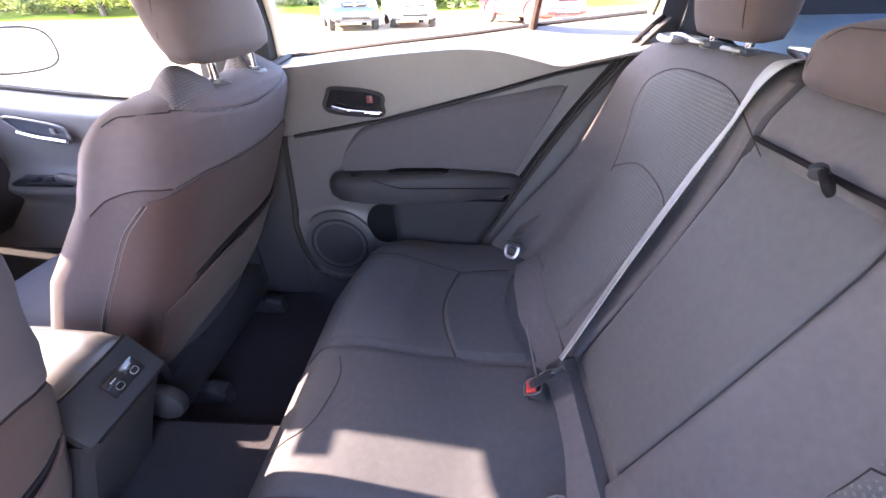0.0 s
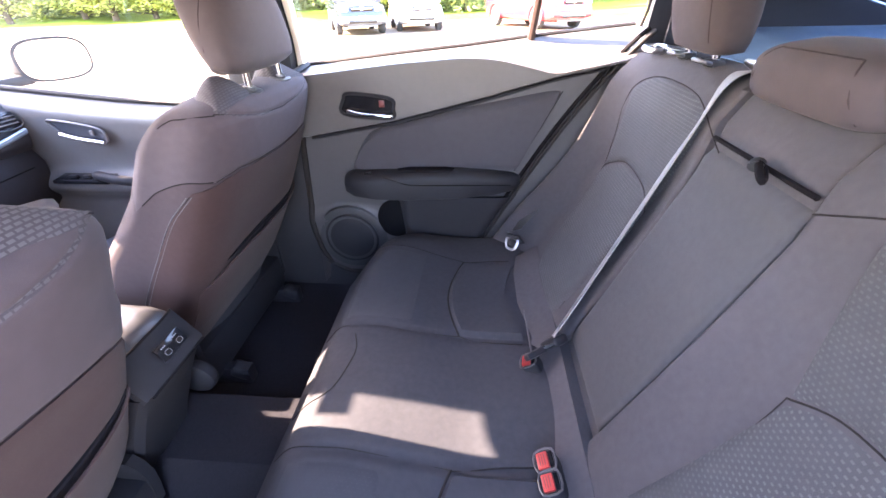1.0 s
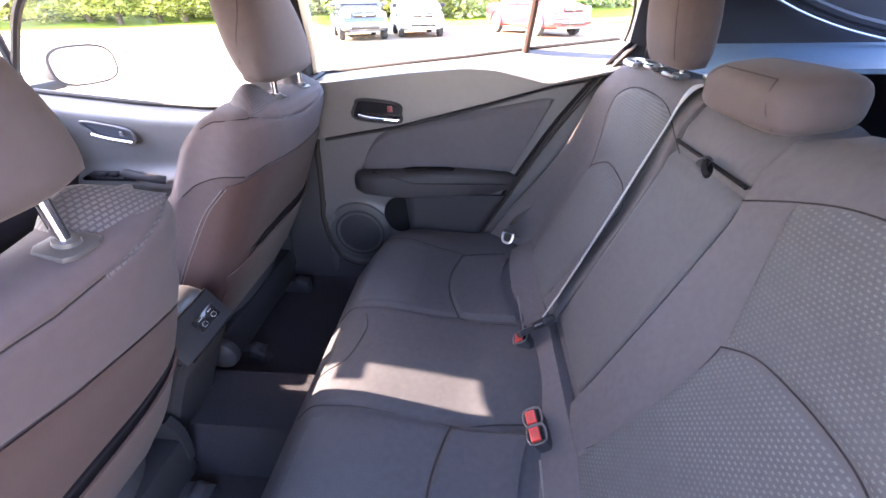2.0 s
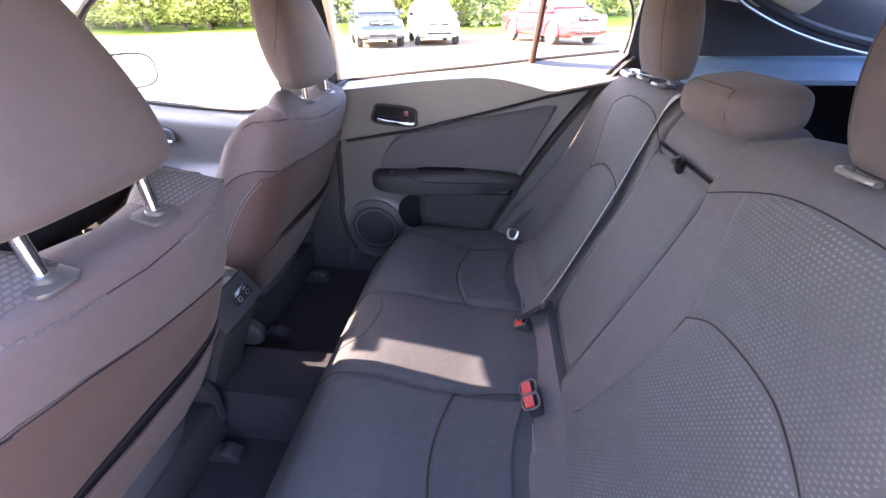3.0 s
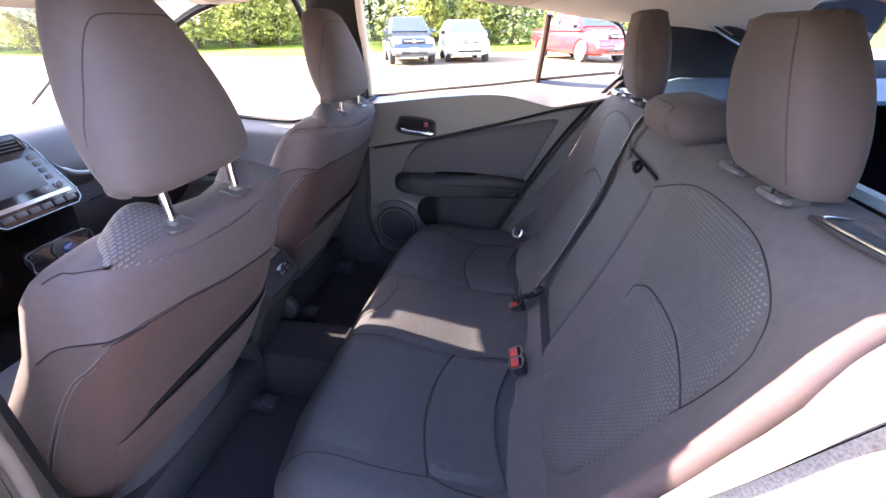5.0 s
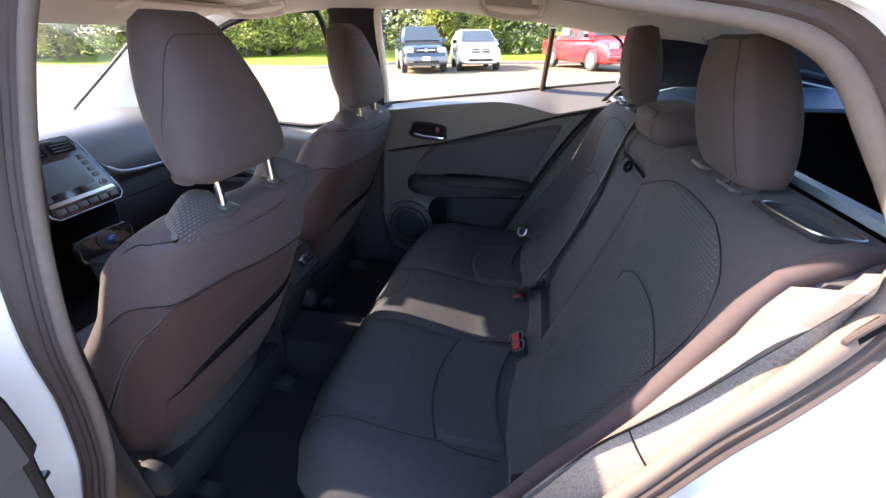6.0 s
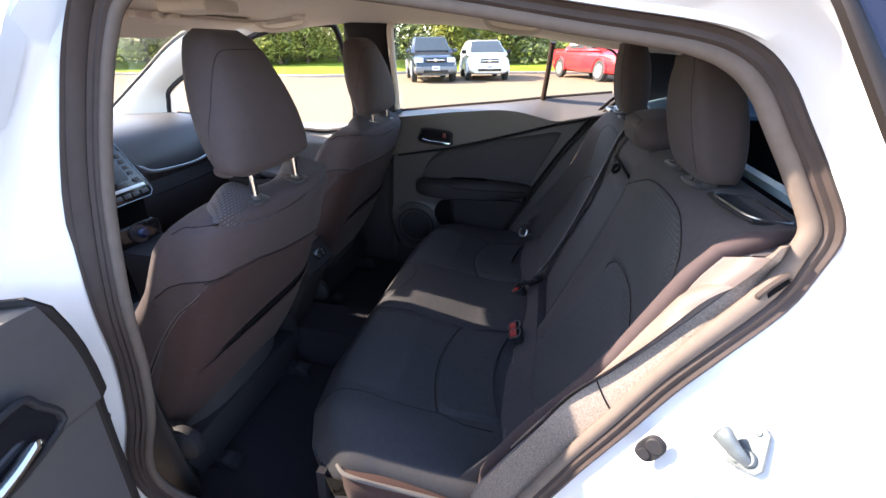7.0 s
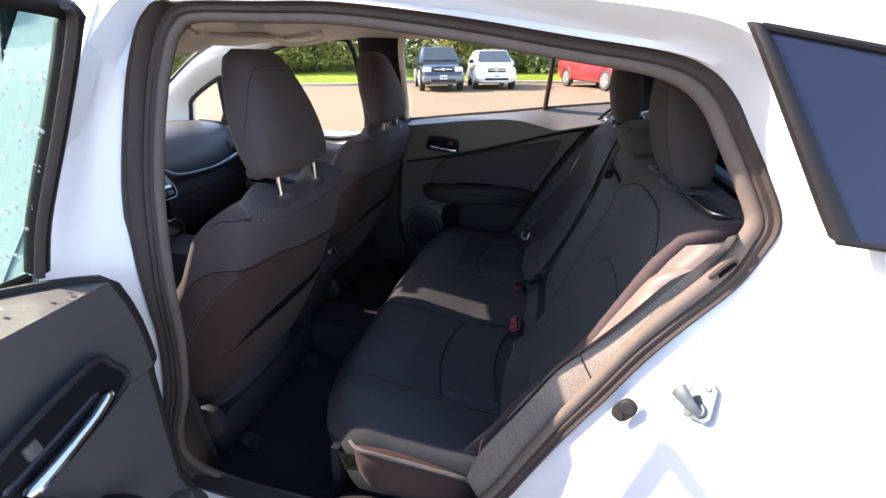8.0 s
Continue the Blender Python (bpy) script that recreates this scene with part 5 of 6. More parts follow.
    # lower pocket panel below the armrest
    def low(u, v):
        x0_, x1_ = -.085 - .022 * v, .150 + .125 * v
        k = min(1, min(u, 1 - u) / .10)
        return at(x0_ + (x1_ - x0_) * u, .628 - .026 * ease(k, 0, 1) * (.65 + .35 * v), .470 + .196 * v)
    part("lower_panel", sheet(low, steps(0, 1, 30), steps(0, 1, 12), (0, sgn * .01, 0)), PLASTIC, e, "black lower door pocket", 60)
    # Black bowl laid on the panel paints the hollow's shade.
    part("storage_recess", spin([(0, -.004), (.028, -.003), (.040, .001), (.044, .004), (.040, .006)], Matrix.Translation(at(-.112, .626, .578)) @ pose(0, 0, 0, 90 * sgn, 0, 0) @ Matrix.Diagonal((1.3, 1.55, 1, 1)), 28), CAVITY, e, "dark bowl for the shade in the storage recess")
    # inner handle
    hx, hz = (-.150, .940) if sgn > 0 else (-.222, .908)
    hy = .596
    tilt = pose(0, 0, 0, 0, 7, 0)
    big = 1.0 if sgn > 0 else 1.2
    ring_o = [(a * big, b * big) for a, b in [(-.066, -.030), (.062, -.026), (.070, .0), (.058, .026), (-.050, .026), (-.068, .008)]]
    pts = [at(hx, hy - .002, hz) + (tilt @ Vector((a, 0, b))) for a, b in ring_o]
    cup = [at(hx, hy - .001, hz) + (tilt @ Vector((a * .95, 0, b * .92))) for a, b in ring_o]
    hb = part("handle_bezel", tube(smooth_line(pts, 5, True), .0046, 8, True), PLASTIC, e, "black handle surround")
    cb = bmesh.new()
    cb.faces.new([cb.verts.new(p) for p in smooth_line(cup, 5, True)])
    r = bmesh.ops.extrude_face_region(cb, geom=list(cb.faces))
    bmesh.ops.translate(cb, vec=(0, sgn * .004, 0), verts=[v for v in r["geom"] if isinstance(v, bmesh.types.BMVert)])
    part("handle_cup", cb, PLASTIC_GLOSS, hb, "gloss black handle cup")
    lev = smooth_line([at(hx, hy - .008, hz) + (tilt @ Vector(p)) for p in ((-.056, 0, -.018), (-.02, -.004 * sgn, -.021), (.03, -.005 * sgn, -.020), (.072, -.003 * sgn, -.018))], 6)
    part("handle_lever", tube(lev, [.006] + [.0085] * (len(lev) - 2) + [.005], 10, flat=.8), CHROME, hb, "chrome door lever")
    part("lock_tab", block((.016, .005, .018), .003, 2, Matrix.Translation(at(hx + .038, hy - .002, hz + .005))), DARK_RED if sgn > 0 else PLASTIC_SOFT, hb, "red lock tab" if sgn > 0 else "grey lock tab")
    # loudspeaker
    sp = Matrix.Translation(at(-.266, .622, .500)) @ pose(0, 0, 0, 90 * sgn, 0, 0)
    spk = part("speaker_grille", spin([(.0, .004), (.04, .0045), (.075, .003), (.082, .0), (.082, -.01)], sp, 40), PLASTIC, e, "round black speaker grille")
    ringp = [sp @ Vector((.088 * math.cos(a), .088 * math.sin(a), .004)) for a in (2 * math.pi * k / 40 for k in range(40))]
    # Dark ring added round the grille to paint the shade down there.
    part("speaker_pod", spin([(.088, .003), (.105, .004), (.116, .001), (.120, -.006)], sp, 40), DASH, spk, "speaker surround, darkened for the shade low in the door")
    part("speaker_ring", tube(ringp, .0042, 8, True), PLASTIC, spk)
    # rubber edge of the door
    edge = [panel(0, v) + Vector((-.008, sgn * .006, 0)) for v in steps(0, 1, 24)] 
    part("edge_seal", tube(edge, .012 if sgn > 0 else .008, 8), RUBBER, e, "black rubber door edge seal")
    low = [panel(u, 0) + Vector((0, sgn * .006, -.008)) for u in steps(0, .7, 24)]
    part("lower_seal", tube(low, .012 if sgn > 0 else .008, 8), RUBBER, e)
    # window frame, bar and glass
    fr = [(-.372, 1.030), (-.368, 1.10), (-.358, 1.22), (-.345, 1.325), (-.328, 1.345), (-.20, 1.350), (-.114, 1.345), (.12, 1.316), (.322, 1.286), (.44, 1.270), (.520, 1.248), (.553, 1.212), (.563, 1.155), (.560, 1.112)]

    if sgn > 0:
        fr = [(x, z + .020 * ease(z, 1.20, 1.28)) for x, z in fr]
    else:
        fr = [(x - .105 * max(0, z - 1.03) / .33 * ease(x, .1, -.3), z) for x, z in fr]

    def wy(z):
        return lerp_table(z, [1.0, 1.10, 1.36], [.716, .702, .606] if sgn > 0 else [.716, .690, .580])

    sash = smooth_line([at(x, wy(z), z) for x, z in fr], 4)
    frame_ = part("window_frame", tube(sash, .0042 if sgn > 0 else .013, 8, flat=1.0), RUBBER, e, "black window run channel", 60)
    trim_in = smooth_line([at(x + .018, wy(z) - .020, z) for x, z in fr[:5]], 4)
    part("front_sash", tube(trim_in, .015 if sgn > 0 else .006, 8, flat=.8), LINER if sgn > 0 else SEAL, frame_, "pale window frame strip" if sgn > 0 else "brown window frame strip")
    part("belt_strip", tube([at(x, .712, belt_z(x) + .008) for x in steps(-.36, .55, 24)], .007, 8), RUBBER, e, "black rubber belt strip")
    part("division_bar", tube([at(.284, wy(1.075) + .002, 1.075), at(.294, wy(1.20), 1.20), at(.300, wy(1.295), 1.295)], .0105, 8), mat("dark_bar", (.035, .018, .014), .5, var=.1) if sgn > 0 else RUBBER, e, "dark window division bar")

    def glaz(u, v):
        front = lerp_table(1.02 + .30 * v, [q[1] for q in fr[:4]], [q[0] for q in fr[:4]])
        x = front + (.556 - front) * u
        top = lerp_table(x, [p[0] for p in fr[4:]], [p[1] for p in fr[4:]])
        z = belt_z(x) - .01 + (max(top, belt_z(x)) - belt_z(x) + .008) * v
        return at(x, wy(z) + .002, z)

    g = part("glass", sheet(glaz, steps(0, 1, 24), steps(0, 1, 8), (0, sgn * .003, 0)), GLASS_TINT if sgn > 0 else GLASS_SIDE, e, "clear door glass")
    g.visible_shadow = False

    def outer(u, v):
        x = -.375 + .95 * u
        zl = lerp_table(x, [-.40, .15, .30, .45, .60], [.32, .32, .45, .80, 1.0])
        z = zl + (belt_z(x) - .005 - zl) * v
        return at(x, -skin_y(z), z)

    part("outer_skin", sheet(outer, steps(0, 1, 20), steps(0, 1, 14), (0, -sgn * .012, 0)), PAINT, e, "white painted outer door skin")
    if sgn < 0:
        # painted upper frame and the edges that show when the door stands open
        drops = bmesh.new()
        rnd = random.Random(5)
        for _ in range(380):
            x, z = rnd.uniform(fr[4][0] + .02, .0), rnd.uniform(1.06, 1.33)
            r = rnd.choice((.0010, .0013, .0018, .0026))
            bmesh.ops.create_icosphere(drops, subdivisions=1, radius=r, matrix=Matrix.Translation(at(x, wy(z) - .0005, z)) @ Matrix.Diagonal((1, .5, 1.2, 1)))
        part("water_drops", drops, WHITE_MARK, e, "small water drops on the door glass")
        part("front_edge", sheet(lambda u, v: at(-.385 + .02 * u, .648 + .16 * u, lerp_table(v, [0, 1], [.40, .97])), [0, .5, 1], steps(0, 1, 10), (.01, 0, 0)), PAINT, e, "white painted door edge")


door_r = thing("rear_door_right", (.1, .66, .36), "closed rear door with charcoal panel, cloth insert and armrest", "car door")
rear_door(1, door_r)
HINGE = Vector((-.375, -.80, .6))
door_l = thing("rear_door_left", HINGE, "white rear door standing open with charcoal inner panel", "car door")
rear_door(-1, door_l)
door_l.location = (-.445, -.855, .6)
door_l.rotation_euler = (0, 0, radians(-75))
check = thing("door_check", (-.33, -.78, .78), "steel door check arm with its bolt", "door check")
part("arm", block((.050, .014, .008), .002, 2, Matrix.Translation((-.322, -.798, .770)) @ pose(0, 0, 0, 0, 0, -65)), STEEL, check)
part("bolt", spin([(0, 0), (.007, 0), (.007, .006), (.004, .009), (0, .009)], Matrix.Translation((-.330, -.785, .774)), 6), STEEL, check)

# front passenger door
door_f = thing("front_door_right", (-1.0, .7, .4), "closed front passenger door with charcoal panel and silver handle", "car door")


def fbelt(x):
    return lerp_table(x, [-1.65, -1.4, -1.0, -.75, -.55], [.985, .970, .930, .915, .945])


def fface(u, v):
    x = -1.62 + 1.05 * u
    z = .34 + (fbelt(x) - .34) * v
    y = .705 - .028 * ease(z, .70, .95) * ease(z, fbelt(x) + .01, fbelt(x) - .06) + .02 * ease(z, fbelt(x) - .04, fbelt(x)) - .05 * math.exp(-((z - .655) / .04) ** 2) * ease(x, -1.5, -1.3)
    return Vector((x, y, z))


part("panel", sheet(fface, steps(0, 1, 50), steps(0, 1, 50), (0, .02, 0)), PLASTIC_SOFT, door_f, "charcoal moulded door panel", 45)
part("switch_plate", block((.20, .06, .012), .004, 2, Matrix.Translation((-1.18, .665, .688)) @ pose(0, 0, 0, 8, 0, 0)), PLASTIC_GLOSS, door_f, "gloss black switch plate")
for k in range(2):
    part("switch", block((.028, .016, .008), .003, 2, Matrix.Translation((-1.22 + .05 * k, .660, .697))), PLASTIC, door_f)
part("grip", tube(smooth_line([(-1.12, .66, .700), (-1.09, .63, .712), (-1.02, .625, .700), (-.97, .65, .68)], 6), .016, 10), PLASTIC, door_f, "black pull grip")
hs = Vector((.052, .0, -.008))
hp = smooth_line([Vector(p) + hs for p in ((-1.255, .664, .892), (-1.11, .664, .868), (-1.085, .664, .842), (-1.10, .664, .818), (-1.20, .664, .832), (-1.240, .664, .860))], 5, True)
hb = part("handle_bezel", tube(hp, .0045, 8, True), PLASTIC_GRIP, door_f, "dark grey handle surround")
cb = bmesh.new()
cb.faces.new([cb.verts.new(p + Vector((0, .004, 0))) for p in hp])
part("handle_cup", cb, PANEL_DARK, hb)
part("handle_lever", tube(smooth_line([Vector(p) + hs for p in ((-1.230, .657, .850), (-1.17, .650, .838), (-1.085, .650, .824))], 6), .0065, 8), SATIN, hb, "silver door lever")
part("lock_tab", block((.014, .005, .016), .003, 2, Matrix.Translation(Vector((-1.125, .661, .852)) + hs)), PLASTIC_SOFT, hb, "grey lock tab")
fr = [(-1.45, .985), (-1.36, 1.10), (-1.20, 1.235), (-1.0, 1.325), (-.80, 1.365), (-.62, 1.372), (-.570, 1.345), (-.568, 1.20), (-.575, 1.00)]
fy = lambda z: lerp_table(z, [.95, 1.1, 1.38], [.735, .712, .606])
part("window_frame", tube(smooth_line([(x, fy(z), z) for x, z in fr], 5), .012, 8), RUBBER, door_f, "black window run channel")
part("belt_strip", tube([(x, .722, fbelt(x) + .004) for x in steps(-1.6, -.57, 20)], .009, 8), RUBBER, door_f)
g = part("glass", sheet(lambda u, v: (-1.60 + 1.03 * u, fy(fbelt(-1.60 + 1.03 * u) + v * (lerp_table(-1.60 + 1.03 * u, [-1.6, -1.45, -1.2, -1.0, -.8, -.57], [.99, 1.03, 1.235, 1.325, 1.365, 1.372]) - fbelt(-1.60 + 1.03 * u))) + .003,
      fbelt(-1.60 + 1.03 * u) + v * (lerp_table(-1.60 + 1.03 * u, [-1.6, -1.45, -1.2, -1.0, -.8, -.57], [.99, 1.03, 1.235, 1.325, 1.365, 1.372]) - fbelt(-1.60 + 1.03 * u))), steps(0, 1, 20), steps(0, 1, 6), (0, .003, 0)), GLASS, door_f, "clear door glass")
g.visible_shadow = False
part("outer_skin", sheet(lambda u, v: (-1.65 + 1.10 * u, .845 - .03 * v ** 2, .3 + .64 * v), steps(0, 1, 10), steps(0, 1, 8), (0, -.012, 0)), PAINT, door_f, "white painted outer door skin")
part("ledge", sheet(lambda u, v: (-1.65 + 1.10 * u, .738 + .085 * v, fbelt(-1.65 + 1.10 * u) - .004 - .03 * v), steps(0, 1, 10), [0, .5, 1], (0, 0, -.01)), PAINT, door_f)
# driver's door, seen only from behind its seat
door_d = thing("front_door_left", (-1.0, -.7, .4), "closed driver's door with charcoal panel", "car door")
part("panel", sheet(lambda u, v: Vector((1, -1, 1)) * fface(u, v), steps(0, 1, 30), steps(0, 1, 30), (0, -.02, 0)), PLASTIC_SOFT, door_d)
part("outer_skin", sheet(lambda u, v: (-1.65 + 1.02 * u, skin_y(.3 + .66 * v), .3 + .66 * v), steps(0, 1, 10), steps(0, 1, 8), (0, .012, 0)), PAINT, door_d, "white painted outer door skin")
part("window_frame", tube(smooth_line([(x, -fy(z) + .01, z) for x, z in fr], 5), .014, 8), RUBBER, door_d)
g = part("glass", sheet(lambda u, v: (-1.60 + 1.0 * u, -fy(1.0 + .3 * v), fbelt(-1.60 + 1.0 * u) + v * (lerp_table(-1.60 + 1.0 * u, [-1.6, -1.45, -1.2, -1.0, -.8, -.57], [.99, 1.03, 1.235, 1.325, 1.365, 1.372]) - fbelt(-1.60 + 1.0 * u))), steps(0, 1, 14), steps(0, 1, 5), (0, -.003, 0)), GLASS, door_d)
g.visible_shadow = False

# outer mirror on the passenger side
mir = thing("wing_mirror", (-1.40, .86, .96), "white wing mirror with black rim outside the front window", "wing mirror")
mc = Vector((-1.42, .985, 1.022))
mu, mv = Vector((.22, .97, 0)).normalized(), Vector((0, 0, 1))
mn = mu.cross(mv)
rings = [oval(mc + mn * d, mu, mv, .128 * s, .072 * s, 3.0, 36) for d, s in ((.010, .93), (.012, 1.0), (-.02, 1.02), (-.07, .92), (-.10, .66), (-.115, .3))]
part("housing", loft(rings), PLASTIC, mir, "black mirror housing", 60)
part("mirror_glass", loft([oval(mc + mn * d, mu, mv, .118, .064, 3.0, 36) for d in (.011, .0145)]), MIRROR, mir, "mirror glass full of bright sky")
part("foot", block((.05, .14, .035), .012, 2, Matrix.Translation((-1.46, .83, .968))), PLASTIC, mir)

# ---- dashboard ----
dash = thing("dashboard", (-1.5, .1, .6), "charcoal dashboard with silver trim line, screen and air vents", "dashboard")
prof = smooth_line([(-1.95, 0, .985), (-1.70, 0, 1.000), (-1.50, 0, 1.004), (-1.38, 0, .988), (-1.31, 0, .945), (-1.275, 0, .880), (-1.275, 0, .820), (-1.30, 0, .785)], 6)
part("upper", loft([[Vector((p.x - .06 * (abs(y) / .7) ** 2 * (1 if p.x > -1.6 else 0), y, p.z - .012 * (abs(y) / .7) ** 3)) for p in prof] + [Vector((-1.5, y, .74)), Vector((-1.95, y, .74))] for y in steps(-.69, .69, 31)]), DASH, dash, "soft charcoal dashboard top", 50)
wing = smooth_line([(-1.250, .078, .950), (-1.246, .098, .900), (-1.244, .135, .862), (-1.246, .20, .836), (-1.256, .38, .824), (-1.272, .52, .834), (-1.300, .66, .850)], 6)
part("trim_strip", loft([oval(p, (1, 0, .3), (0, -.5, .87) if i < 12 else (0, 0, 1), .012, .012 - .006 * ease(i, 8, 22) + .004 * ease(i, 24, 36), 2.4, 14) for i, p in enumerate(wing)]), TRIM_BLUE, dash, "pale blue-silver trim strip")
part("lower", loft([[Vector((x - .06 * (abs(y) / .7) ** 2, y, z)) for x, z in ((-1.30, .79), (-1.27, .74), (-1.29, .60), (-1.40, .50), (-1.7, .48), (-1.7, .79))] for y in steps(.12, .69, 14)]), PLASTIC, dash, "black glovebox panel", 50)
part("lower_left", loft([[Vector((x, y, z)) for x, z in ((-1.30, .79), (-1.27, .74), (-1.29, .60), (-1.40, .50), (-1.7, .48), (-1.7, .79))] for y in steps(-.69, -.14, 14)]), PLASTIC, dash, "", 50)
part("glovebox_line", tube([(-1.272 - .06 * (y / .7) ** 2, y, .735) for y in steps(.18, .64, 14)], .003, 6), SEAM, dash)
setting("firewall", block((.03, 1.40, .62), .01, 1, Matrix.Translation((-1.72, 0, .48))), CARPET, "black carpeted panel under the dashboard", "trim")
# centre stack: a leaning panel with vents, screen, keys and a shifter panel under it
stack = Matrix.Translation((-1.243, -.025, .878)) @ pose(0, 0, 0, 0, -20, 3)
flat_on = stack @ Matrix(((0, 0, 1, 0), (1, 0, 0, 0), (0, 1, 0, 0), (0, 0, 0, 1)))
shape = [(-.085, .122), (.080, .122), (.100, .090), (.118, -.020), (.130, -.075), (.126, -.105), (.108, -.120), (-.108, -.120), (-.126, -.105), (-.130, -.075), (-.118, -.020), (-.104, .090)]
cs = part("centre_unit", plate(shape, .030, flat_on, .006), PLASTIC_GLOSS, dash, "gloss black centre stack")
part("bezel_edge", tube([flat_on @ Vector((a * .985, b * .985, .0305)) for a, b in shape], .0016, 8, True), TRIM_BLUE, cs, "blue-grey edge line")
part("screen", plate([(-.092, -.042), (.064, -.042), (.056, .050), (-.088, .050)], .003, flat_on @ Matrix.Translation((0, 0, .030)), .001), SCREEN, cs, "dark touch screen")
for k in range(4):
    part("key", plate([(-.010, -.007), (.010, -.007), (.009, .007), (-.009, .007)], .003, flat_on @ Matrix.Translation((.084 - .002 * k, -.020 + .022 * k, .030)), .001), PLASTIC_GRIP, cs)
for yy in (-.098, .090):
    part("dial", spin([(.0, .008), (.008, .008), (.0095, .006), (.0095, .0), (0, 0)], flat_on @ Matrix.Translation((yy, -.050, .030)), 20), PLASTIC_GRIP, cs, "round dial")
    part("dial_ring", tube([flat_on @ Vector((yy + .0105 * math.cos(q), -.050 + .0105 * math.sin(q), .032)) for q in steps(0, 5.9, 18)], .0013, 6, True), SATIN, cs, "silver dial ring")
part("button_row", plate([(-.110, -.006), (.112, -.006), (.108, .006), (-.108, .006)], .004, flat_on @ Matrix.Translation((0, -.072, .030)), .0015), SATIN, cs, "silver button row")
for k in range(6):
    part("button", plate([(-.015, -.008), (.015, -.008), (.015, .008), (-.015, .008)], .004, flat_on @ Matrix.Translation((-.092 + .037 * k, -.096, .030)), .0015), PLASTIC_GRIP, cs)
for yy in (-.052, .040):
    v = part("air_vent", plate([(-.036, -.016), (.040, -.016), (.034, .018), (-.036, .018)], .004, flat_on @ Matrix.Translation((yy, .086, .030)), .0015), CAVITY, cs, "black air vent")
    for k in (-1, 0, 1):
        part("slat", block((.060, .003, .004), .001, 1, flat_on @ Matrix.Translation((yy, .087 + .010 * k, .035))), PLASTIC_GRIP, v)
lower_m = Matrix.Translation((-1.190, -.030, .648)) @ pose(0, 0, 0, 0, -12, 3) @ Matrix(((0, 0, 1, 0), (1, 0, 0, 0), (0, 1, 0, 0), (0, 0, 0, 1)))
cp_ = part("shifter_panel", plate([(-.100, -.040), (.060, -.052), (.086, -.036), (.094, .030), (.082, .044), (-.090, .044), (-.102, .020)], .030, lower_m, .008), PLASTIC_GLOSS, dash, "gloss black shifter panel")
part("shifter_rim", tube(smooth_line([lower_m @ Vector((a, b, .030)) for a, b in ((-.096, -.036), (.058, -.047), (.086, -.020), (.084, .038), (-.088, .040), (-.100, .010))], 4, True), .0016, 6, True), PLASTIC_GRIP, cp_)
part("shift_ring", spin([(.022, .0), (.034, .002), (.034, .010), (.022, .010)], lower_m @ Matrix.Translation((-.004, .008, .030)), 24), PLASTIC_GRIP, cp_, "grey shift ring")
part("shift_knob", spin([(.0, .042), (.013, .041), (.019, .034), (.020, .024), (.012, .010), (.010, .0), (0, 0)], lower_m @ Matrix.Translation((-.004, .008, .030)), 20), mat("blue_knob", (.02, .035, .09), .25, .1, var=.1, bump=0), cp_, "blue shift knob")
for yy, zz, wd in ((.63, .885, .085),):
    vm = Matrix.Translation((-1.325, yy, zz)) @ pose(0, 0, 0, 0, -15, 0)
    v = part("air_vent", block((.03, wd, .055), .014, 3, vm), PLASTIC_GLOSS, dash, "black air vent")
    part("vent_rim", tube(smooth_line([vm @ Vector((.014, a * wd / 2 * .92, b)) for a, b in ((-1, -.022), (1, -.022), (1, .022), (-1, .022))], 5, True), .002, 6, True), PLASTIC_GRIP, v, "grey vent rim")
    for k in (-1, 0, 1):
        part("slat", block((.006, wd * .8, .004), .001, 1, vm @ Matrix.Translation((.0155, 0, k * .011))), PLASTIC_SOFT, v)
# ---- under the roof ----
for yy in (.245, -.30):
    v = thing("sun_visor", (-.85, yy, 1.37), "pale beige-grey sun visor folded up under the roof", "sun visor")
    vm = Matrix.Translation((-.885, yy, liner_z(-.885, yy) - .026)) @ pose(0, 0, 0, 0, -7, 0)
    part("panel", plate([(-.09, -.185), (.075, -.19), (.085, -.175), (.085, .175), (.070, .19), (-.06, .19), (-.09, .15)], .018, vm, .007, 3), LINER, v)
    part("rear_edge", tube([vm @ Vector((.087, k, .008)) for k in steps(-.17, .17, 10)], .0035, 6), LINER_SHADE, v, "darker rear edge")
    part("clip", block((.03, .02, .02), .006, 2, Matrix.Translation((-.84, yy * .14, liner_z(-.84, .05) - .012))), LINER, v)
for xx, yy in ((-.73, .470), (.16, .485)):
    gtl = thing("grab_handle", (xx, yy, 1.36), "folded beige-grey grab handle on the roof rail", "grab handle")

    def on_rail(x, y, off):
        return Vector((x, y, liner_z(x, y) - off))
    bar = [on_rail(xx - .105, yy, .004), on_rail(xx - .100, yy + .020, .014), on_rail(xx - .075, yy + .040, .020), on_rail(xx, yy + .046, .022), on_rail(xx + .075, yy + .040, .020), on_rail(xx + .100, yy + .020, .014), on_rail(xx + .105, yy, .004)]
    part("bar", tube(smooth_line(bar, 6), .0085, 10), LINER, gtl)
    # Thin darker sheet on the liner paints the shade of a recess.
    part("recess", sheet(lambda u, v, xx=xx, yy=yy: on_rail(xx - .085 + .17 * u, yy - .004 + .036 * v, .003), steps(0, 1, 8), steps(0, 1, 4), (0, 0, .002)), LINER_SHADE, gtl, "darker patch for the shade behind the handle")
    for s in (-1, 1):
        part("foot", plate([(-.020, -.014), (.020, -.014), (.020, .014), (-.020, .014)], .014, Matrix.Translation(on_rail(xx + s * .085, yy - .002, .014)), .005), LINER, gtl)
lamp = thing("roof_console", (-.60, 0, 1.38), "beige-grey overhead console under the roof", "roof console")
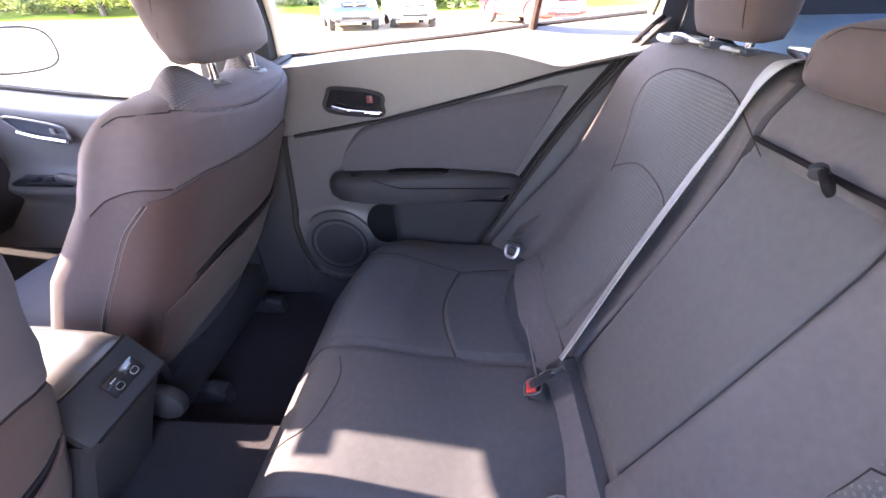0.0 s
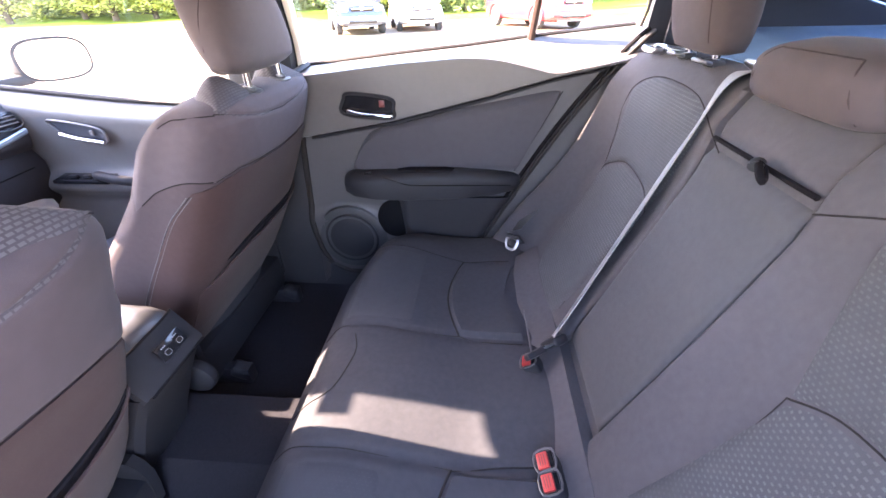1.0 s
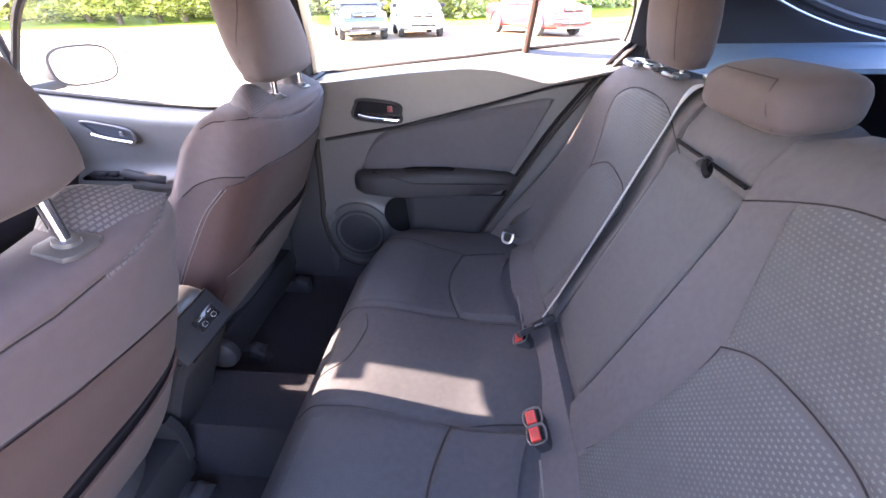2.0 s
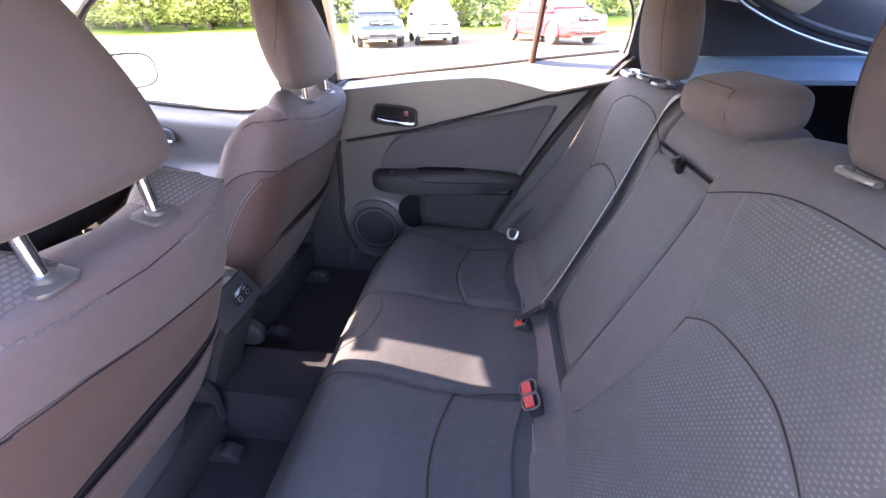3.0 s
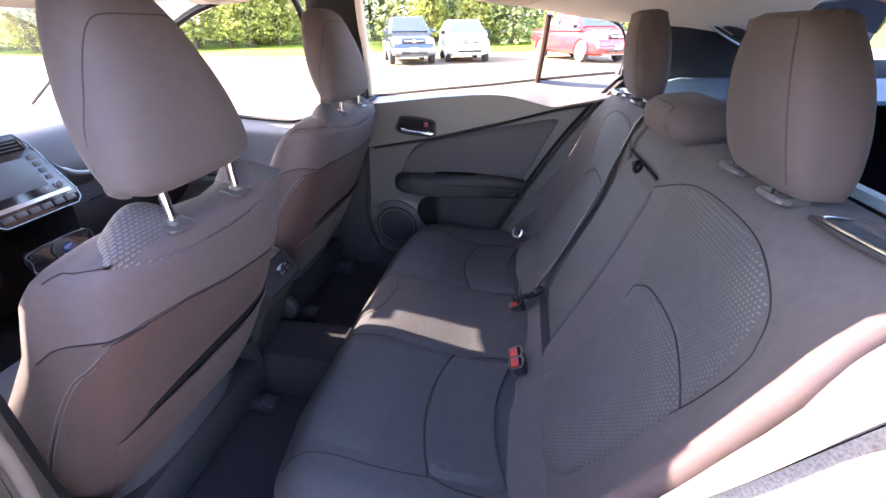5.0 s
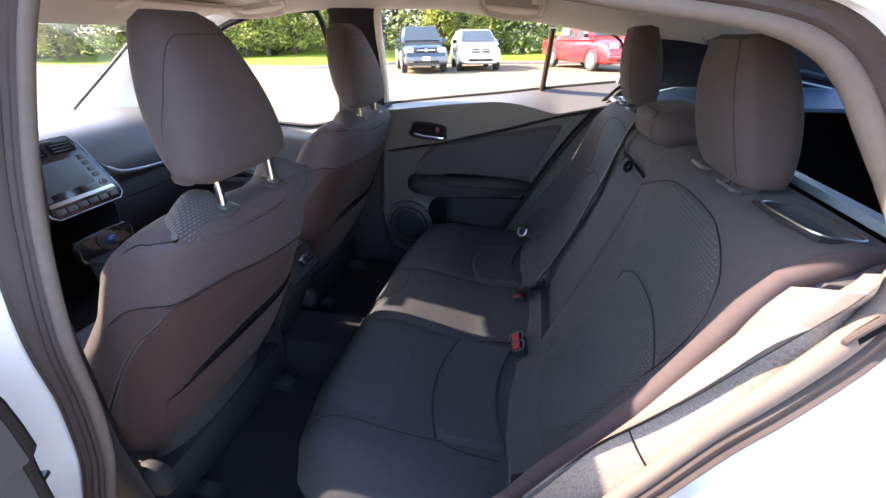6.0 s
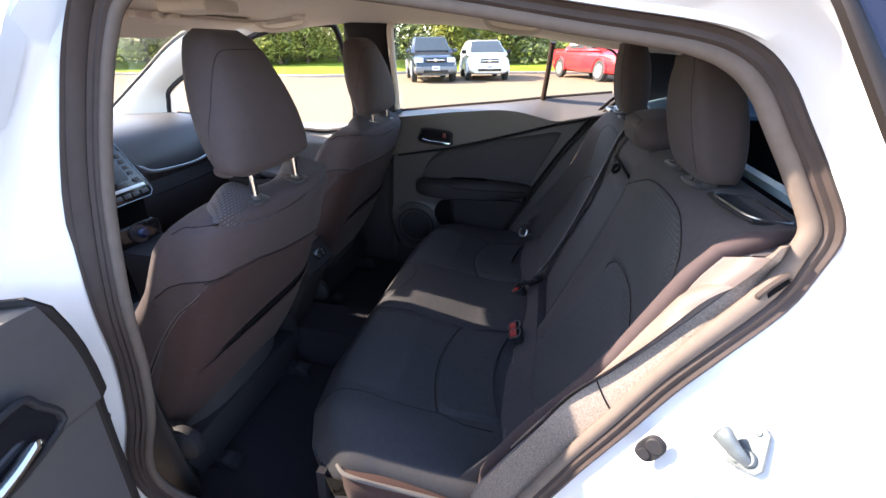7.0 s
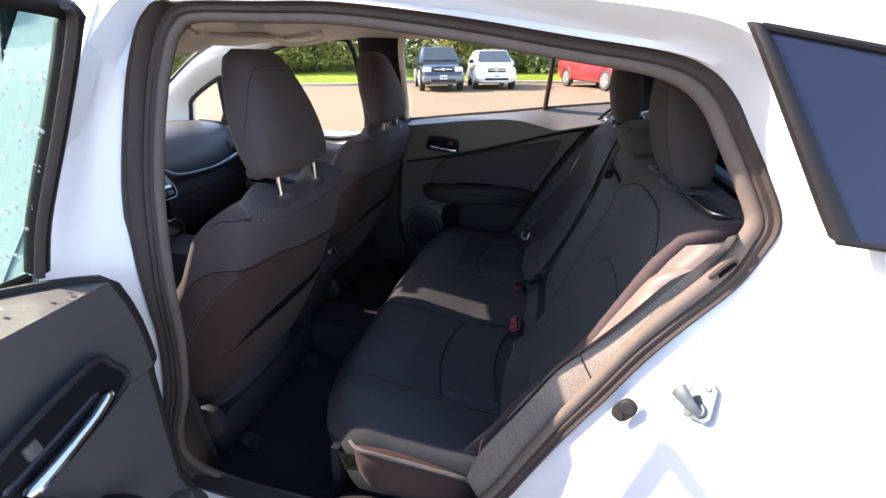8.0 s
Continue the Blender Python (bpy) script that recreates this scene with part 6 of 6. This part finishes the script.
part("body", block((.16, .13, .03), .012, 3, Matrix.Translation((-.66, 0, 1.385))), LINER, lamp)
# Cover's extent, shelf and bracket are added to shape the cushion's sun patch.
sensor = thing("sensor_sun_shade", (-1.0, 0, 1.33), "pale camera housing at the windscreen top, shaped to shade the cushion", "camera housing")
part("cover", loft([oval((x, .0995, z), (0, 1, 0), (.15, 0, .99), w, h, 4.5, 28) for x, z, w, h in ((-1.378, 1.331, .080, .004), (-1.34, 1.340, .098, .006), (-1.20, 1.360, .102, .007), (-1.05, 1.366, .102, .008), (-.92, 1.372, .10, .008))]), LINER, sensor)
part("shelf", loft([oval((x, .035, z), (0, 1, 0), (.4, 0, .9), w, h, 4.5, 28) for x, z, w, h in ((-1.00, 1.326, .10, .010), (-.98, 1.330, .165, .016), (-.90, 1.358, .165, .016), (-.86, 1.372, .15, .010))]), LINER, sensor)
part("bracket", block((.050, .060, .012), .004, 2, Matrix.Translation((-1.275, -.014, 1.350)) @ pose(0, 0, 0, 0, -10, 0)), LINER, sensor)

# ---- rear pillar of the open side: striker, plug ----
strk = thing("door_striker", (.535, -.735, .88), "zinc steel door striker loop bolted to the white pillar", "door striker")
def facing(at, n, up):
    """Axes at a place with z along n and y as near to up as it goes."""
    n, u = Vector(n).normalized(), Vector(up)
    u = (u - n * u.dot(n)).normalized()
    r = u.cross(n)
    return Matrix(((r.x, u.x, n.x, at[0]), (r.y, u.y, n.y, at[1]), (r.z, u.z, n.z, at[2]), (0, 0, 0, 1)))


sm = facing((.5165, -.7465, .9215), (-.80, -.33, .50), (.18, .60, .78)) @ Matrix.Diagonal((.56, .58, .8, 1))
part("base_plate", plate([(-.026, -.040), (.020, -.040), (.030, -.028), (.030, .030), (.018, .042), (-.020, .040), (-.030, .020), (-.030, -.020)], .006, sm, .003), STRIKER, strk, "zinc steel base plate")
hook = smooth_line([Vector(p) for p in ((.012, -.026, .004), (.006, -.021, .016), (-.003, -.012, .024), (-.013, -.002, .029), (-.023, .007, .031))], 6)
hu = Vector((.62, .74, .15)).normalized()
rows = []
for i, p in enumerate(hook):
    k = i / (len(hook) - 1)
    d = (hook[min(i + 1, len(hook) - 1)] - hook[max(i - 1, 0)]).normalized()
    u = (hu - d * hu.dot(d)).normalized()
    rows.append([sm @ q for q in oval(p, u, d.cross(u), .0085 + .0110 * k ** 1.2, .0060 + .0020 * k, 2.3, 24)])
hook_part = part("hook", loft(rows), STRIKER, strk, "bright bent striker hook", 60)
tip = [sum(rows[-1], Vector()) / 24]
out_ = (rows[-1][0] - rows[-2][0]).normalized()
part("hollow", loft([[tip[0].lerp(q, k) + out_ * d for q in rows[-1]] for k, d in ((.80, .0), (.78, .0012), (.30, .0014))]), CAVITY, hook_part, "dark hollow end")
part("collar", spin([(0, .012), (.012, .012), (.014, .009), (.014, .004), (0, .004)], sm @ Matrix.Translation((.008, -.018, 0)), 18), STRIKER, strk)
for a, b in ((.014, .028), (-.012, -.028)):
    part("screw", spin([(0, .009), (.004, .009), (.006, .008), (.006, .005), (0, .005)], sm @ Matrix.Translation((a, b, 0)), 14), STRIKER, strk)
plug = thing("pillar_plug", (.445, -.73, .868), "oval brown-grey rubber plug in the white pillar", "rubber plug")
pm = facing((.449, -.712, .852), (-.42, -.86, .29), (.55, 0, 1)) @ pose(0, 0, 0, 0, 0, 90) @ Matrix.Diagonal((.68, .68, .5, 1))
pu, pv = pm.to_3x3() @ Vector((1, 0, 0)), pm.to_3x3() @ Vector((0, 1, 0))
part("body", loft([oval(pm @ Vector((0, 0, d)), pu, pv, .029 * k, .018 * k, 2.6, 28) for d, k in ((0, 1.0), (.004, 1.0), (.006, .92))]), PLASTIC, plug)
part("cap", spin([(0, .013), (.012, .013), (.0145, .010), (.0145, .005)], pm @ Matrix.Translation((.011, 0, 0)), 20), PLASTIC, plug)
part("eye", spin([(.004, .010), (.009, .010), (.010, .005), (.004, .005)], pm @ Matrix.Translation((-.015, 0, 0)), 18), PLASTIC, plug)
# quarter window on the outside
def quarter(u, v, off):
    x = .588 - .090 * v + .45 * u
    z = 1.134 + .181 * v - .10 * u * v - .03 * u * (1 - v)
    return Vector((x, skin_y(z) - off, z))


qw = part("quarter_window", sheet(lambda u, v: quarter(u, v, .009), steps(0, 1, 14), steps(0, 1, 10), (0, .008, 0)), QUARTER)
tagged(qw, "dark privacy glass quarter window", "window", "", "structure")
setting("quarter_window_trim", sheet(lambda u, v: quarter(-(.034 - .016 * v) * (1 - u) + .012 * u, v, .006 + .008 * math.sin(math.pi * min(1, .25 + .6 * u))), steps(0, 1, 6), steps(0, 1.015, 10), (0, .012, 0)), RUBBER, "brown-black rubber trim along the quarter window", "trim")
rim = [quarter(u, 0, .010) for u in steps(-.03, 1, 12)]
setting("quarter_window_rim", joined(tube(rim, .003, 8), tube([quarter(u, 1, .010) for u in steps(0, 1, 12)], .004, 8)), RUBBER, "black rubber rim of the quarter window", "trim")


# ---- parked vehicles across the lot ----
TYRE = mat("tyre_rubber", (0.03, 0.03, 0.03), 0.8, var=0.2, bump=0.2)
ALLOY = mat("alloy_wheel", (0.55, 0.55, 0.56), 0.3, 0.9, var=0.08, bump=0.0)
CAR_GLASS = mat("car_window_glass", (0.045, 0.055, 0.06), 0.06, var=0.1, bump=0.0)
LENS = mat("headlamp_lens", (0.72, 0.74, 0.76), 0.12, 0.2, var=0.05, bump=0.0)
NAVY = mat("dark_navy_paint", (0.022, 0.030, 0.045), 0.2, var=0.05, scale=3, bump=0.0, coat=0.8)
WHITE_CAR = mat("white_crossover_paint", (0.78, 0.78, 0.77), 0.25, var=0.03, scale=3, bump=0.0, coat=0.6)
RED_CAR = mat("red_pickup_paint", (0.52, 0.025, 0.030), 0.22, var=0.06, scale=3, bump=0.0, coat=0.8)
GREY_LOW = mat("grey_lower_cladding", (0.20, 0.20, 0.20), 0.5, var=0.1, bump=0.1)


def vehicle(name, at, yaw, size, paint, label, hood, cab, low_paint, wheel_r, category):
    """A parked vehicle, nose to -y. hood: its height and length; cab: (start, end, roof start, roof end) along the length."""
    length, width, height = size
    t = thing(name, (0, 0, 0), label, category, "parked vehicles")
    hw, f = width / 2, -length / 2
    hood_h, hood_l = hood
    belt = hood_h + .06
    ys = [0, .015, .05, .12, hood_l / length * .6, hood_l / length, .45, .6, .75, .9, .97, 1.0]
    rings = []
    for q in ys:
        y = f + q * length
        top = lerp_table(q, [0, .02, .06, hood_l / length, 1.0], [hood_h * .72, hood_h * .86, hood_h * .95, hood_h + .03, belt + .02])
        bot = lerp_table(q, [0, .05, .12, .9, 1], [.34, .27, .25, .27, .40])
        w = hw * lerp_table(q, [0, .03, .10, .9, 1.0], [.86, .93, 1.0, 1.0, .93])
        c = (top + bot) / 2
        rings.append(oval((0, y, c), (1, 0, 0), (0, 0, 1), w, (top - bot) / 2, 5.0, 40))
    part("body", loft(rings), paint, t, "", 50)
    a, b, ra, rb = [f + v for v in cab]
    ch = height - .03
    hi = lambda y: lerp_table(y, [a, ra, (ra + rb) / 2, rb, b], [belt, ch - .03, ch, ch - .03, belt])
    rings = []
    for y in (a, a + (ra - a) * .35, a + (ra - a) * .7, ra, ra + .15, (ra + rb) / 2, rb - .15, rb, rb + (b - rb) * .5, b):
        top = hi(y) + .03
        rings.append([Vector((x, y, z)) for x, z in ((-hw * .97, belt - .08), (-hw * (.97 - .16 * (top - belt)), belt + (top - belt) * .55), (-hw * .77, top - .05), (-hw * .66, top), (hw * .66, top), (hw * .77, top - .05), (hw * (.97 - .16 * (top - belt)), belt + (top - belt) * .55), (hw * .97, belt - .08))])
    part("cabin", loft(rings), paint, t, "", 40)
    # windscreen and side windows
    part("windscreen", sheet(lambda u, v: (hw * (.83 - .16 * v) * (2 * u - 1), a + .05 + (ra - a - .06) * v - .028, belt + .05 + (ch - belt - .10) * v + .03), steps(0, 1, 9), steps(0, 1, 5), (0, .02, -.01)), CAR_GLASS, t, "dark windscreen")
    for s in (-1, 1):
        n = 3
        span = (rb - ra + .30) / n
        for k in range(n):
            y0, y1 = ra - .25 + span * k + .04, ra - .25 + span * (k + 1) - .04
            part("side_window", sheet(lambda u, v, y0=y0, y1=y1, k=k: (s * (hw * (.955 - .15 * v) + .012), y0 + (y1 - y0) * u + (.30 * v if k == 0 else 0) * (1 - u), belt + .02 + (ch - belt - .14) * v), [0, .5, 1], steps(0, 1, 4), (-s * .02, 0, 0)), CAR_GLASS, t, "dark side window")
        part("door_mirror", block((.20, .10, .15), .04, 2, Matrix.Translation((s * (hw + .09), a + .25, belt + .08))), paint if low_paint is not paint else PLASTIC, t, "door mirror")
        part("headlamp", block((hw * .34, .10, hood_h * .17), .035, 2, Matrix.Translation((s * hw * .70, f + .055, hood_h * .80)) @ pose(0, 0, 0, -12, 0, s * 14)), LENS, t, "clear headlamp")
        part("fog_lamp", block((.14, .05, .08), .02, 2, Matrix.Translation((s * hw * .72, f + .02, .48))), LENS, t, "fog lamp")
        for fy in (.19, .80):
            wm_ = Matrix.Translation((s * (hw - .10), f + fy * length, wheel_r)) @ pose(0, 0, 0, 0, 90 * s, 0)
            ty = part("tyre", spin([(wheel_r * .62, -.10), (wheel_r * .93, -.11), (wheel_r, -.07), (wheel_r, .08), (wheel_r * .94, .115), (wheel_r * .66, .12)], wm_, 26), TYRE, t, "black tyre")
            part("rim", spin([(0, .130), (wheel_r * .16, .132), (wheel_r * .18, .123), (wheel_r * .60, .124), (wheel_r * .66, .130), (wheel_r * .67, .118), (0, .10)], wm_, 20), ALLOY, ty, "alloy rim")
            for k in range(5):
                part("spoke", block((.06, wheel_r * .52, .02), .006, 1, wm_ @ pose(0, 0, 0, 0, 0, 72 * k) @ Matrix.Translation((0, wheel_r * .36, .128))), ALLOY, ty)
            part("wheel_arch", tube([wm_ @ Vector((0, 0, .10)) + Vector((s * .015, wheel_r * 1.14 * math.cos(q), wheel_r * 1.14 * math.sin(q))) for q in steps(-.15, math.pi + .15, 16)], .035, 6), low_paint, t)
    part("grille", block((hw * .86, .05, hood_h * .17), .03, 2, Matrix.Translation((0, f + .012, hood_h * .80))), PLASTIC_GLOSS, t, "black grille")
    part("grille_bar", block((hw * .80, .03, .035), .01, 2, Matrix.Translation((0, f - .02, hood_h * .80))), CHROME, t, "chrome grille bar")
    part("badge", spin([(0, .012), (.06, .012), (.07, 0), (0, 0)], Matrix.Translation((0, f - .03, hood_h * .80)) @ pose(0, 0, 0, 90, 0, 0), 18), CHROME, t)
    part("bumper", block((hw * 1.86, .16, .22), .07, 3, Matrix.Translation((0, f + .01, .53))), low_paint, t, "front bumper")
    part("air_intake", block((hw * 1.1, .04, .10), .02, 2, Matrix.Translation((0, f - .065, .46))), PLASTIC_GLOSS, t)
    pl_ = part("number_plate", block((.32, .02, .16), .01, 2, Matrix.Translation((0, f - .085, .58))), WHITE_MARK, t, "pale number plate")
    part("plate_bar", block((.24, .006, .05), .0, 1, Matrix.Translation((0, f - .097, .58))), GREY_LOW, pl_)
    part("skid_plate", block((hw * 1.2, .12, .06), .02, 2, Matrix.Translation((0, f + .10, .32))), GREY_LOW, t)
    for s in (-1, 1):
        part("roof_rail", tube([(s * hw * .64, ra + .1, height - .02), (s * hw * .64, ra + .25, height + .03), (s * hw * .64, rb - .25, height + .03), (s * hw * .64, rb - .1, height - .02)], .018, 6), PLASTIC, t)
    t.matrix_basis = Matrix.Translation(at) @ pose(0, 0, 0, 0, 0, yaw)
    return t


vehicle("dark_suv", (-5.10, 18.5, 0), 22, (4.75, 1.90, 1.80), NAVY, "dark navy sport utility vehicle with grey bumper parked nose out", (1.10, 1.25), (1.05, 4.70, 1.85, 4.35), GREY_LOW, .39, "car")
vehicle("white_crossover", (-2.75, 19.8, 0), 16, (4.60, 1.87, 1.66), WHITE_CAR, "white crossover with black grille parked beside the dark one", (1.02, 1.10), (.85, 4.55, 1.75, 3.95), WHITE_CAR, .36, "car")
vehicle("red_pickup", (2.55, 19.7, 0), 27, (5.4, 2.0, 1.88), RED_CAR, "bright red pickup with alloy wheels standing side on", (1.18, 1.35), (1.20, 4.0, 2.0, 3.6), RED_CAR, .42, "truck")
sign = thing("window_sticker", (1.42, 19.75, 1.50), "pale price sheet in the red pickup's side window", "sticker")
part("sheet", block((.62, .012, .26), .004, 1, Matrix.Translation((1.42, 19.75, 1.50)) @ pose(0, 0, 0, 0, 0, -63)), mat("pale_green_paper", (.55, .66, .55), .7, var=.05), sign)
for k in range(4):
    part("print_bar", block((.09, .006, .10), .0, 1, Matrix.Translation((1.42, 19.75, 1.50)) @ pose(0, 0, 0, 0, 0, -63) @ Matrix.Translation((-.2 + .13 * k, -.009, 0))), WHITE_MARK, sign)


# ---- trees ----
def leaf_mat(name, lo, hi):
    m, t, b = nodes_of(name)
    geo, ramp, tc, nz = (t.nodes.new("ShaderNode" + k) for k in ("NewGeometry", "ValToRGB", "TexCoord", "TexNoise"))
    nz.inputs["Scale"].default_value = 0.9
    mx = t.nodes.new("ShaderNodeMath")
    mx.operation = "ADD"
    hf = t.nodes.new("ShaderNodeMath")
    hf.operation = "MULTIPLY"
    hf.inputs[1].default_value = .5
    t.links.new(tc.outputs["Object"], nz.inputs["Vector"])
    t.links.new(geo.outputs["Random Per Island"], mx.inputs[0])
    t.links.new(nz.outputs[0], mx.inputs[1])
    t.links.new(mx.outputs[0], hf.inputs[0])
    t.links.new(hf.outputs[0], ramp.inputs[0])
    ramp.color_ramp.elements[0].position, ramp.color_ramp.elements[1].position = .2, .8
    ramp.color_ramp.elements[0].color, ramp.color_ramp.elements[1].color = (*lo, 1), (*hi, 1)
    t.links.new(ramp.outputs[0], b.inputs["Base Color"])
    b.inputs["Roughness"].default_value = .7
    tl, mxs = t.nodes.new("ShaderNodeBsdfTranslucent"), t.nodes.new("ShaderNodeMixShader")
    mxs.inputs[0].default_value = .45
    t.links.new(ramp.outputs[0], tl.inputs[0])
    t.links.new(b.outputs[0], mxs.inputs[1])
    t.links.new(tl.outputs[0], mxs.inputs[2])
    t.links.new(mxs.outputs[0], t.nodes["Material Output"].inputs[0])
    return m


BARK = mat("brown_bark", (.09, .065, .045), .9, var=.35, scale=8, bump=.8, bscale=30, dist=.02)
SPRUCE = leaf_mat("spruce_needles", (.105, .145, .060), (.42, .47, .17))
LIME = leaf_mat("yellow_green_leaves", (.19, .215, .05), (.58, .58, .15))


def conifer(seed, h, spread, foliage, label, drop=.25, clumps=1500, size=.22):
    """A trunk with whorls of drooping limbs that carry small flat sprays."""
    rnd = random.Random(seed)
    t = thing("conifer_tree", (0, 0, 0), label, "tree", "trees behind the lot")
    part("trunk", tube([(0, 0, -.1), (.03, .02, h * .3), (-.02, .03, h * .65), (0, 0, h * .98)], [.17, .13, .08, .02], 8), BARK, t)
    verts, faces = [], []
    limbs = []
    for i in range(clumps // 22):
        z = .35 + (h - .6) * (i / (clumps / 22)) ** .9
        ang = i * 2.4 + rnd.uniform(-.4, .4)
        reach = spread * (1 - z / h) ** .75 * rnd.uniform(.72, 1.15) + .15
        limbs.append((z, ang, reach))
        for k in range(22):
            q = rnd.uniform(.18, 1.0) ** .7
            r = reach * q
            side = rnd.gauss(0, .16 + .10 * reach) * (1 - .3 * q)
            zz = z - drop * r * (1 + .4 * q) + rnd.gauss(0, .09) + .1 * q
            c = Vector((math.cos(ang) * r - math.sin(ang) * side, math.sin(ang) * r + math.cos(ang) * side, zz))
            s = size * rnd.uniform(.6, 1.4)
            d1 = Vector((math.cos(ang) + rnd.gauss(0, .5), math.sin(ang) + rnd.gauss(0, .5), -.35 + rnd.gauss(0, .3))).normalized() * s
            d2 = d1.cross(Vector((rnd.gauss(0, .5), rnd.gauss(0, .5), 1))).normalized() * s * .42
            n = len(verts)
            verts += [c - d1 * .5 - d2 * .4, c + d2, c + d1, c - d2]
            faces.append((n, n + 1, n + 2, n + 3))
    bm = bmesh.new()
    vv = [bm.verts.new(v) for v in verts]
    for a in faces:
        bm.faces.new([vv[i] for i in a])
    part("crown", bm, foliage, t)
    bl = []
    for z, ang, reach in limbs[::4]:
        bl.append(tube([(0, 0, z), (math.cos(ang) * reach * .5, math.sin(ang) * reach * .5, z - drop * reach * .5), (math.cos(ang) * reach * .9, math.sin(ang) * reach * .9, z - drop * reach * 1.1)], [.03, .02, .006], 5))
    part("limbs", joined(*bl), BARK, t)
    return t


trees = [conifer(1, 9.5, 2.6, SPRUCE, "tall dark green spruce behind the parked cars", .28, 9500, .19),
         conifer(2, 7.5, 2.3, SPRUCE, "broad blue-green spruce at the edge of the lawn", .22, 8600, .18),
         conifer(3, 6.0, 1.7, LIME, "bright yellow-green evergreen on the lawn", -.15, 9500, .135)]
spots = [(0, -7.8, 29.5, 0, 1.0), (0, -4.2, 31.0, 80, 1.12), (1, -.6, 29.0, 40, 1.0), (0, 2.6, 34, 10, 1.2), (1, -11.0, 30.5, 140, 1.15), (0, -14.5, 32.0, 200, 1.2), (1, -18.5, 29.5, 20, 1.1),
         (0, -22.5, 31, 60, 1.2), (1, -26.5, 28.0, 100, 1.15), (0, -31, 30, 170, 1.2), (0, 6.5, 36, 210, 1.2), (1, 10.5, 35, 250, 1.2), (0, -36, 27, 30, 1.2), (1, -41, 25, 75, 1.3), (0, -47, 24, 10, 1.3), (0, 15, 37, 0, 1.3), (1, 21, 37, 50, 1.3), (0, 28, 36, 90, 1.3), (0, 36, 35, 140, 1.4),
         (2, -6.2, 28.2, 20, .95), (2, -3.0, 28.6, 90, 1.0), (2, 3.9, 32.0, 160, .9), (2, -15.8, 25.8, 45, 1.0), (2, -17.6, 25.4, 130, 1.1), (2, -19.6, 25.9, 215, 1.05), (2, -21.7, 25.2, 300, 1.15), (2, -24.2, 25.8, 15, 1.1), (2, -13.9, 26.8, 70, .95), (2, -28, 24.5, 80, 1.1), (2, -33, 23.5, 190, 1.1),
         (1, -55, 22, 10, 1.4), (0, -62, 16, 40, 1.4), (1, -66, 8, 70, 1.4), (0, -68, 0, 20, 1.4), (0, -68, -9, 20, 1.4), (1, 45, 32, 0, 1.4)]
used = set()
for kind_, x, y, turn, k in spots:
    m = Matrix.Translation((x, y, .1 + .06 * max(0, y - 23))) @ pose(0, 0, 0, 0, 0, turn) @ Matrix.Diagonal((k, k, k, 1))
    if kind_ not in used:
        used.add(kind_)
        trees[kind_].matrix_basis = m
    else:
        c = copy_thing(trees[kind_], m)
        c.matrix_basis = m

# a pale house behind the trees
house = thing("house", (-4.5, 42, .4), "pale grey house with white windows behind the trees", "house")
part("wall", block((9.0, 7.0, 6.0), .05, 1, Matrix.Translation((-4.5, 42, 3.2))), mat("pale_siding", (.55, .55, .56), .8, var=.06, scale=2, bump=.2, bscale=6, dist=.02), house)
rf = bmesh.new()
pr = [(-5.0, 5.9), (5.0, 5.9), (0, 9.2)]
va, vb = [rf.verts.new((-4.5 + x, 38.1, z + .3)) for x, z in pr], [rf.verts.new((-4.5 + x, 45.9, z + .3)) for x, z in pr]
rf.faces.new(va), rf.faces.new(vb[::-1])
for i in range(3):
    rf.faces.new((va[i], va[(i + 1) % 3], vb[(i + 1) % 3], vb[i]))
part("roof", rf, mat("grey_shingles", (.16, .15, .15), .9, var=.2, scale=5, bump=.5, bscale=20, dist=.02), house)
for wx in (-7.2, -5.0, -2.6):
    for wz in (2.0, 4.6):
        w = part("window", block((1.1, .10, 1.5), .02, 1, Matrix.Translation((wx, 38.48, wz))), WHITE_MARK, house, "white framed window")
        part("pane", block((.9, .06, 1.3), .01, 1, Matrix.Translation((wx, 38.44, wz))), CAR_GLASS, w)
